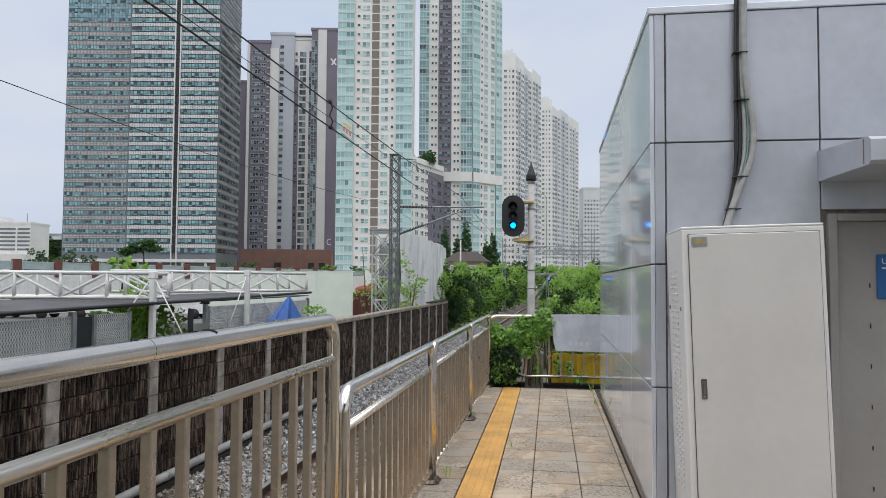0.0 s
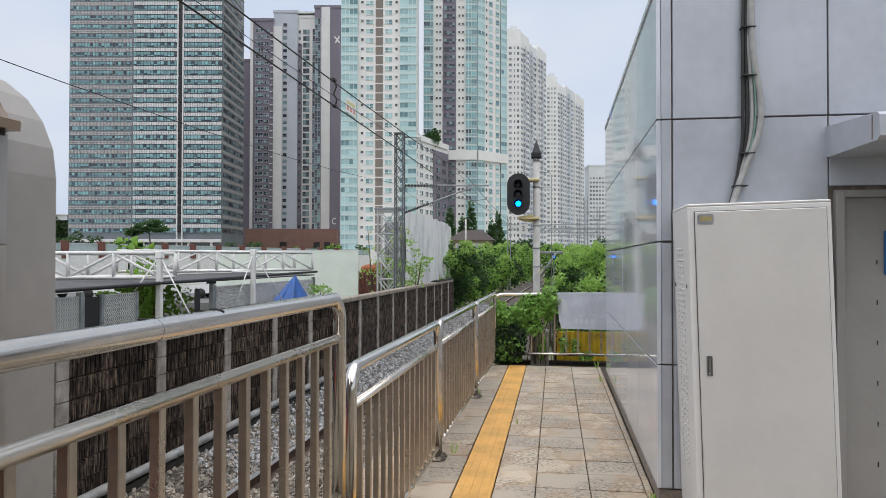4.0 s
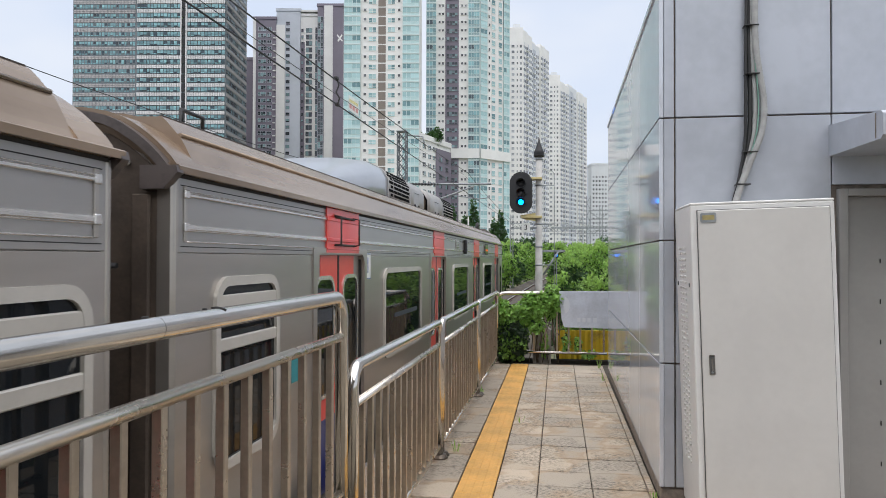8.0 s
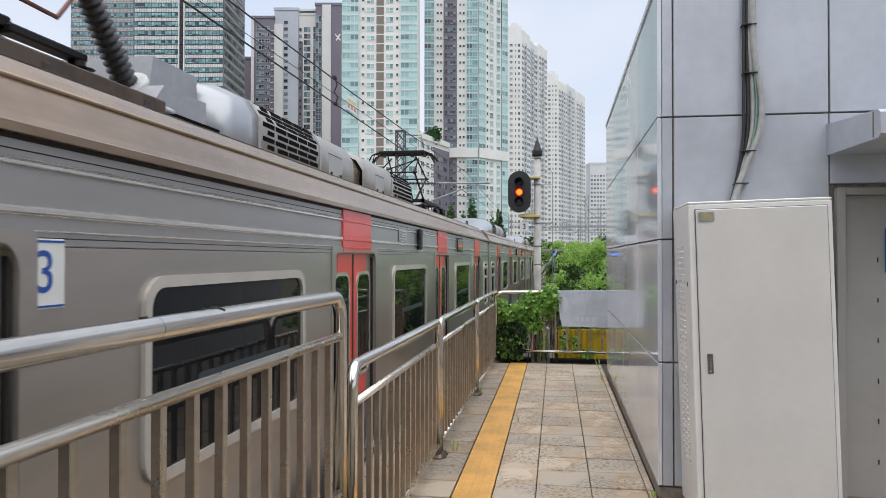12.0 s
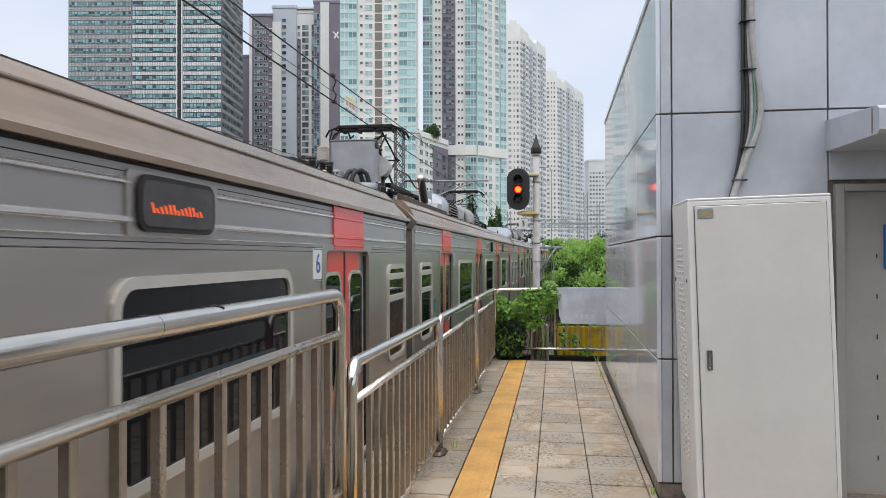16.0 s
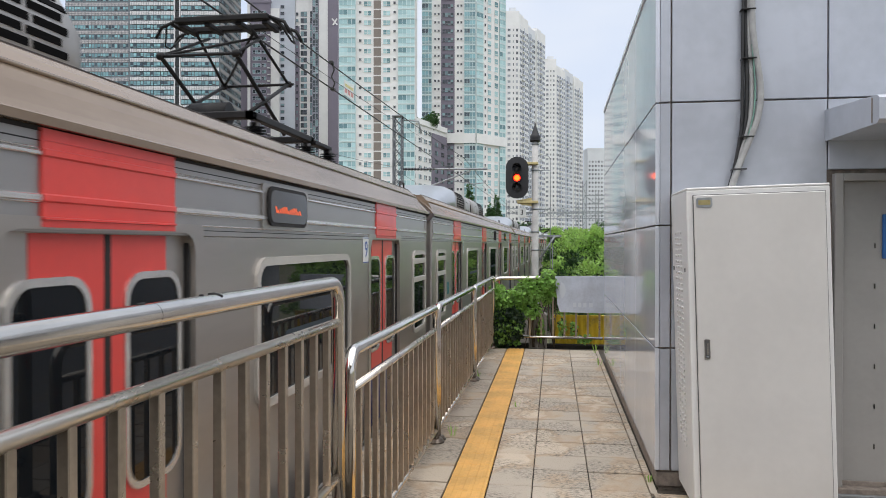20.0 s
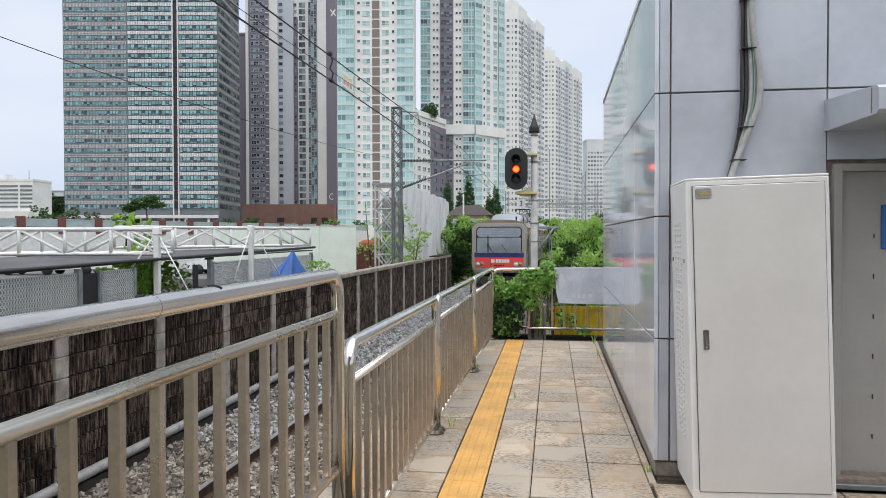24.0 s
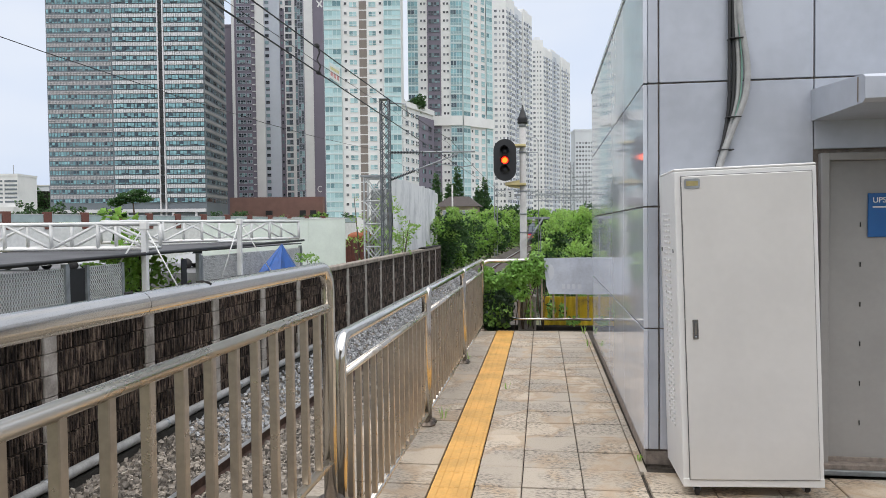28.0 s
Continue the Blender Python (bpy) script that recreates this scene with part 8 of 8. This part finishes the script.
def teal_tower():
    pitch, z0, n = 2.9, 6.0, 33
    ob = tower("teal_white_tower", -32.3, -8.9, 224, 244, 104, "t_white", "white apartment tower with pale teal glass bays")
    c = -20.6
    for a, b in ((-32.2, -27.0), (-14.1, -8.9)):
        slab_strip(ob, a - c, b - c, 0, 104, "t_teal", 0.5, "glass_bay")
        bays(ob, a - c, b - c, z0, pitch, n, "glass_c", 0.5, 4)
    for a, b in ((-26.2, -25.2), (-15.6, -14.7)):
        windows(ob, a - c, b - c, z0, pitch, n, 1.3, 1.0, "glass_e", "t_white", 0.0, 1, "small_window")
    for a, b in ((-24.6, -22.2), (-18.7, -16.4)):
        windows(ob, a - c, b - c, z0, pitch, n, 0.7, 1.6, "glass_c", "t_white", 0.0, 2)
    me = MB().box((-21.6 - c, -0.05, 0), (-19.3 - c, 0.02, 2.55)).mesh("stair_recess", M["t_recess"])
    for k in range(n):
        piece("stair_recess", me, ob, (0, 0, z0 + pitch * k))
    bn = thing("banner", (0, 0, 0), "white hanging banner with yellow and red print", "banner", rz=8.8)
    bn.matrix_basis = TURN @ pose(-30.6, 223.0, 47.5)
    part("cloth", MB().prism([(0, 0), (3.2, -2.4), (3.2, 2.4), (0, 4.6)], "y", 0, 0.05), "banner_cloth", bn)
    part("print", MB().prism([(0.3, 2.5), (2.9, 0.8), (2.9, 1.7), (0.3, 3.4)], "y", -0.03, -0.01), "print_yellow", bn)
    for k in range(3):
        x = 0.3 + 0.95 * k
        part("print_bar", MB().prism([(x, 0.6 - 0.7 * k), (x + 0.7, 0.1 - 0.7 * k), (x + 0.7, 1.4 - 0.7 * k), (x, 1.9 - 0.7 * k)], "y", -0.03, -0.01), "print_red", bn)


teal_tower()


def glass_tower():
    pitch, z0, n = 2.9, 12.0, 33
    ob = tower("purple_white_tower", -7.7, 11.0, 254, 275, 112, "t_white", "white and purple apartment tower with teal corner glass")
    c = 1.65
    slab_strip(ob, -7.7 - c, -4.2 - c, 0, 112, "t_teal", 0.4, "glass_bay")
    bays(ob, -7.7 - c, -4.2 - c, z0, pitch, n, "glass_a", 0.4, 3, "t_teal_dark")
    slab_strip(ob, -1.0 - c, 3.7 - c, 0, 112, "t_purple", 0.2)
    windows(ob, -0.6 - c, 3.3 - c, z0, pitch, n, 0.7, 1.6, "glass_b", "t_purple", 0.2, 4)
    for a in (-3.5, -2.3, 4.4, 5.6):
        windows(ob, a - c, a + 0.9 - c, z0, pitch, n, 1.3, 1.0, "glass_e", "t_white", 0.0, 1, "small_window")
    slab_strip(ob, 7.0 - c, 11.0 - c, 0, 112, "t_teal", 0.5, "glass_bay")
    bays(ob, 7.0 - c, 11.0 - c, z0, pitch, n, "glass_a", 0.5, 4, "t_teal_dark")
    # the slanting right-hand wing
    w2 = thing("slanting_wing", (0, 0, 0), "white wing of the tower set at an angle with teal corners", "apartment tower", rz=8.8)
    w2.matrix_basis = TURN @ pose(11.0, 253.6, -1.75, 0, 0, 44)
    part("wall", MB().box((0, 0, 0), (15.4, 12, 111)), "t_white", w2)
    part("glass_bay", MB().box((0, -0.3, 0), (3.6, 0, 111)), "t_teal", w2)
    bays(w2, 0.0, 3.6, z0, pitch, n, "glass_c", 0.3, 2)
    windows(w2, 4.4, 5.3, z0, pitch, n, 1.2, 1.2, "glass_e", "t_white", 0.0, 1, "small_window")
    windows(w2, 6.0, 8.0, z0, pitch, n, 0.5, 2.0, "glass_c", "t_white", 0.0, 1)
    windows(w2, 9.6, 11.6, z0, pitch, n, 0.5, 2.0, "glass_c", "t_white", 0.0, 1)
    part("glass_bay", MB().box((12.2, -0.3, 0), (15.4, 0, 106)), "t_teal", w2)
    bays(w2, 12.2, 15.4, z0, pitch, n - 1, "glass_c", 0.3, 2)
    part("roof_canopy", MB().box((11.4, -2, 109), (16.4, 10, 110)), "t_pale", w2)
    lw = thing("low_wing", (0, 0, 0), "white lower residential wing with grey window columns", "apartment block", rz=8.8)
    lw.matrix_basis = TURN @ pose(-10.2, 226.5, -1.75, 0, 0, 66)
    part("wall", MB().box((0, 0, 0), (27, 8, 42.5)), "t_white", lw)
    part("grey_strip", MB().box((15.0, -0.3, 0), (27, 0, 40.0)), "t_purple", lw)
    for a in (1.0, 5.0, 9.0, 12.5):
        windows(lw, a, a + 2.4, 6, pitch, 12, 0.7, 1.6, "glass_b", "t_white", 0.0, 2)
    windows(lw, 17.0, 19.6, 6, pitch, 11, 0.7, 1.6, "glass_b", "t_purple", 0.3, 2)
    windows(lw, 22.0, 24.6, 6, pitch, 11, 0.7, 1.6, "glass_b", "t_purple", 0.3, 2)
    part("cornice", MB().box((-0.4, -0.5, 41.5), (27, 8.2, 43.2)), "t_white", lw)
    part("floor_band", MB().box((-1.2 - c, -1.0, 38.5), (11.0 - c, 0, 41.9)), "t_white", ob, "white band round the lower storeys")
    part("floor_band", MB().box((0, -0.8, 38.5), (15.5, 0, 41.9)), "t_white", w2, "white band round the lower storeys")
    gd = thing("roof_garden", (0, 0, 0), "dark green shrubs on the low wing's roof", "plants", rz=8.8)
    gd.matrix_basis = TURN @ pose(-5.2, 240, 40.8)
    leaf_part("foliage", leaves([((0, 0, 1.2), (2.2, 2, 1.7)), ((1.8, 2, 2.0), (1.6, 1.6, 2.4)), ((-4.0, -4, 0.6), (1.6, 2, 0.8))], 1600, 0.6, random.Random(77)), "leaf_dark", gd)


glass_tower()


def white_row():
    """A receding row of white slab blocks with many small windows."""
    pitch = 2.9
    rows = ((31.3, 6.9, 370, 62, 121.5, ((0, 12.0, 119.6), (12.0, 13.0, 117.6), (25.0, 13.0, 118.6))),
            (63.2, 7.3, 458, 59, 119.5, ((0, 15.0, 114.6), (15.0, 16.0, 116.1), (31.0, 17.0, 114.1))))
    for u, fw, v, turn, ftop, blocks in rows:
        e = thing("white_block", (0, 0, 0), "white high-rise end wall with window columns", "apartment tower", "receding white apartment blocks", rz=8.8)
        e.matrix_basis = TURN @ pose(u, v, -1.75)
        part("wall", MB().box((0, 0, 0), (fw, 14, ftop)), "t_white", e)
        part("roof_room", MB().box((fw * 0.3, 2, ftop), (fw * 0.8, 8, ftop + 2.4)), "t_pale", e)
        windows(e, 0.9, 2.5, 6, pitch, 37, 0.8, 1.4, "glass_d", "t_pale", 0.0, 1)
        far_windows(e, [(3.6, 4.2, 0.9, 1.2), (5.2, 6.2, 0.8, 1.4)], 6, pitch, 37, "glass_d", 0.0)
        for i, (a, w, top) in enumerate(blocks):
            ob = thing("white_block", (0, 0, 0), "white high-rise apartment slab with rows of small grey windows", "apartment tower", "receding white apartment blocks", rz=8.8)
            ob.matrix_basis = TURN @ pose(u + fw, v, -1.75, 0, 0, turn) @ pose(a, 0.9 * (i % 2), 0)
            part("wall", MB().box((0, 0, 0), (w, 15, top)), "t_white" if i % 2 == 0 else "t_pale", ob)
            part("parapet", MB().box((w * 0.15, 1, top), (w * 0.7, 9, top + 1.6)), "t_white", ob)
            if i == 1:
                part("recess", MB().box((w * 0.30, -0.05, 4), (w * 0.62, 0.02, top - 3)), "t_blue", ob, "grey recessed strip")
            for p, q in ((0.15, 0.205), (0.31, 0.345), (0.53, 0.64), (0.78, 0.82)):
                part("wall_strip", MB().box((p * w, -0.04, 4), (q * w, 0.02, top - 5)), "t_blue" if q - p > 0.05 else "t_pale", ob, "grey vertical strip")
            cols = [(0.05 * w, 0.05 * w + 1.7, 0.9, 1.3), (0.22 * w, 0.22 * w + 1.0, 0.9, 1.2), (0.36 * w, 0.36 * w + 2.0, 0.6, 1.7), (0.66 * w, 0.66 * w + 1.6, 0.8, 1.4), (0.83 * w, 0.83 * w + 1.5, 0.8, 1.4)]
            far_windows(ob, cols, 6, pitch, int((top - 10) / pitch), "glass_d", 0.06)
            led = MB()
            for k in range(int((top - 10) / pitch)):
                led.box((0.32 * w, -0.5, 6 + pitch * k), (0.60 * w, 0, 6.5 + pitch * k))
            tagged(part("ledge_field", led, "t_white", ob), kind="stuff")
    f = tower("distant_block", 99.5, 112, 505, 520, 67, "t_pale", "distant pale high-rise partly hidden by the wall")
    far_windows(f, [(-5.4 + 2.1 * k, -4.2 + 2.1 * k, 0.8, 1.3) for k in range(6)], 4, pitch, 20, "glass_d", 0.0)
    g = tower("banded_office", -268, -236, 420, 440, 33.5, "t_white", "low white office block with dark window bands")
    for k in range(6):
        z = 20.0 + 2.35 * k
        part("window_band", MB().box((-15.6, -0.25, z), (15.6, 0.02, z + 1.05)), "t_dark", g)
        part("corner_post", MB().box((7.6, -0.45, z - 1.3), (8.6, -0.02, z + 1.05)), "t_white", g)
    part("penthouse", MB().box((-14, 4, 36.4), (-2, 14, 39.5)), "t_pale", g)
    part("antenna", MB().tube([(11, 5, 36), (11, 5, 42)], 0.25, 6), "galv", g)
    part("base_storey", MB().box((-18, -6, 0), (17, -0.5, 17.5)), "t_beige", g, "low beige wing in front")


white_row()

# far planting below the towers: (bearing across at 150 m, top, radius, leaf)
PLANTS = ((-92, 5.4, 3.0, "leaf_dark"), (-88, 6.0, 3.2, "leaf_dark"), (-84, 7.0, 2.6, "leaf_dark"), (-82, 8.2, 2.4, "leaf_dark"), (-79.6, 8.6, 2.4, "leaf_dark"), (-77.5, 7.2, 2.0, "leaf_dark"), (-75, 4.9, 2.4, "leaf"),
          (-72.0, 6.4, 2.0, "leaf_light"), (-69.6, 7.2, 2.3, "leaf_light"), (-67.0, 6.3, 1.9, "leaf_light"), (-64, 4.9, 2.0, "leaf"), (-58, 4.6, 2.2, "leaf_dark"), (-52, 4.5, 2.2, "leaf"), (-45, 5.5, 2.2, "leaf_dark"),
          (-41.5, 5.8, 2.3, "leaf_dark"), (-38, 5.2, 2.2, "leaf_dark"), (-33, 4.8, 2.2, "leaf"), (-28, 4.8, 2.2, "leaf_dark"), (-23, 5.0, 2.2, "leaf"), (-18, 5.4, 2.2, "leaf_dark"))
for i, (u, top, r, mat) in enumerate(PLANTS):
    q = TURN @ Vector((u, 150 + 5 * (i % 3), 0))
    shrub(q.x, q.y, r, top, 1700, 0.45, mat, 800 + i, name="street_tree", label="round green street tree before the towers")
q = TURN @ Vector((-69.5, 170, 0))
pine = thing("pine_tree", (q.x, q.y, -1.75), "dark spreading pine with flat layers of needles", "tree")
part("trunk", MB().tube([(q.x, q.y, -1.75), (q.x + 0.6, q.y, 5.0), (q.x + 0.2, q.y, 10.2)], [0.3, 0.22, 0.06], 8), "bark", pine)
leaf_part("needles", leaves([((q.x + dx, q.y, z), (w, 1.6, 0.55)) for dx, z, w in ((-2.6, 8.6, 2.6), (2.4, 8.9, 2.8), (-0.8, 9.7, 2.4), (1.6, 10.4, 2.0), (-4.2, 7.9, 1.4))], 2200, 0.5, random.Random(61)), "leaf_dark", pine)
hl = thing("hill", (0, 0, 0), "low wooded hill in the distance", "hill", kind="structure", rz=8.8)
hl.matrix_basis = TURN.copy()
hp = [(-330 + 20 * k, 30 + 4.0 * math.sin(k * 1.1) + 2.0 * math.sin(k * 2.3)) for k in range(9)]
part("slope", MB().prism([(-330, -2)] + hp + [(-170, -2)], "y", 520, 560), "soil_dark", hl)
rng6 = random.Random(62)
wood = [((rng6.uniform(-310, -255), 519, rng6.uniform(4, 31)), (5.5, 3.0, 4.0)) for k in range(60)]
tagged(leaf_part("woodland", leaves(wood, 9000, 1.5, rng6), "leaf_dark", hl), kind="stuff")
hall = thing("hilltop_hall", (0, 0, 0), "pale flat-roofed hall on the wooded hill", "building", rz=8.8)
hall.matrix_basis = TURN @ pose(-277, 519, 30)
part("wall", MB().box((-6, 0, 0), (7, 6, 3.6)), "t_pale", hall)
part("roof", MB().box((-7, -1, 3.6), (8, 7, 4.4)), "t_beige", hall)


# ---- distant overhead line gantries over the bend ----
def gantries():
    for x, y, h in ((2.3, 62, 7.0), (2.6, 95, 7.2), (-4.9, 74, 6.2), (4.3, 80, 7.4)):
        g = thing("catenary_mast", (x, y, -1.75), "distant grey lattice mast of the overhead line", "mast", "distant masts")
        for dx in (-0.14, 0.14):
            for dy in (-0.14, 0.14):
                part("leg", MB().box((x + dx - 0.03, y + dy - 0.03, -1.75), (x + dx + 0.03, y + dy + 0.03, h)), "galv", g)
        mb = MB()
        for q in range(16):
            a, b = -1.5 + (h + 1.4) * q / 16, -1.5 + (h + 1.4) * (q + 1) / 16
            s = 1 if q % 2 else -1
            mb.tube([(x - 0.14 * s, y - 0.14, a), (x + 0.14 * s, y - 0.14, b)], 0.02, 4)
        part("lacing", mb, "galv", g)
    for y, z, x0, x1 in ((95, 5.6, -6.5, 9.0), (62, 5.0, 2.3, 7.0), (80, 4.4, -1.0, 9.0), (120, 6.2, -6.0, 12.0)):
        b = thing("gantry_beam", ((x0 + x1) / 2, y, z), "thin lattice beam across the tracks", "gantry")
        part("chord", MB().box((x0, y - 0.05, z), (x1, y + 0.05, z + 0.08)), "galv", b)
        part("chord", MB().box((x0, y - 0.05, z + 0.7), (x1, y + 0.05, z + 0.78)), "galv", b)
        mb = MB()
        n = int((x1 - x0) / 0.9)
        for q in range(n):
            a, e = x0 + (x1 - x0) * q / n, x0 + (x1 - x0) * (q + 1) / n
            s = (z + 0.04, z + 0.74) if q % 2 else (z + 0.74, z + 0.04)
            mb.tube([(a, y, s[0]), (e, y, s[1])], 0.03, 4)
        part("lacing", mb, "galv", b)


gantries()

motions()
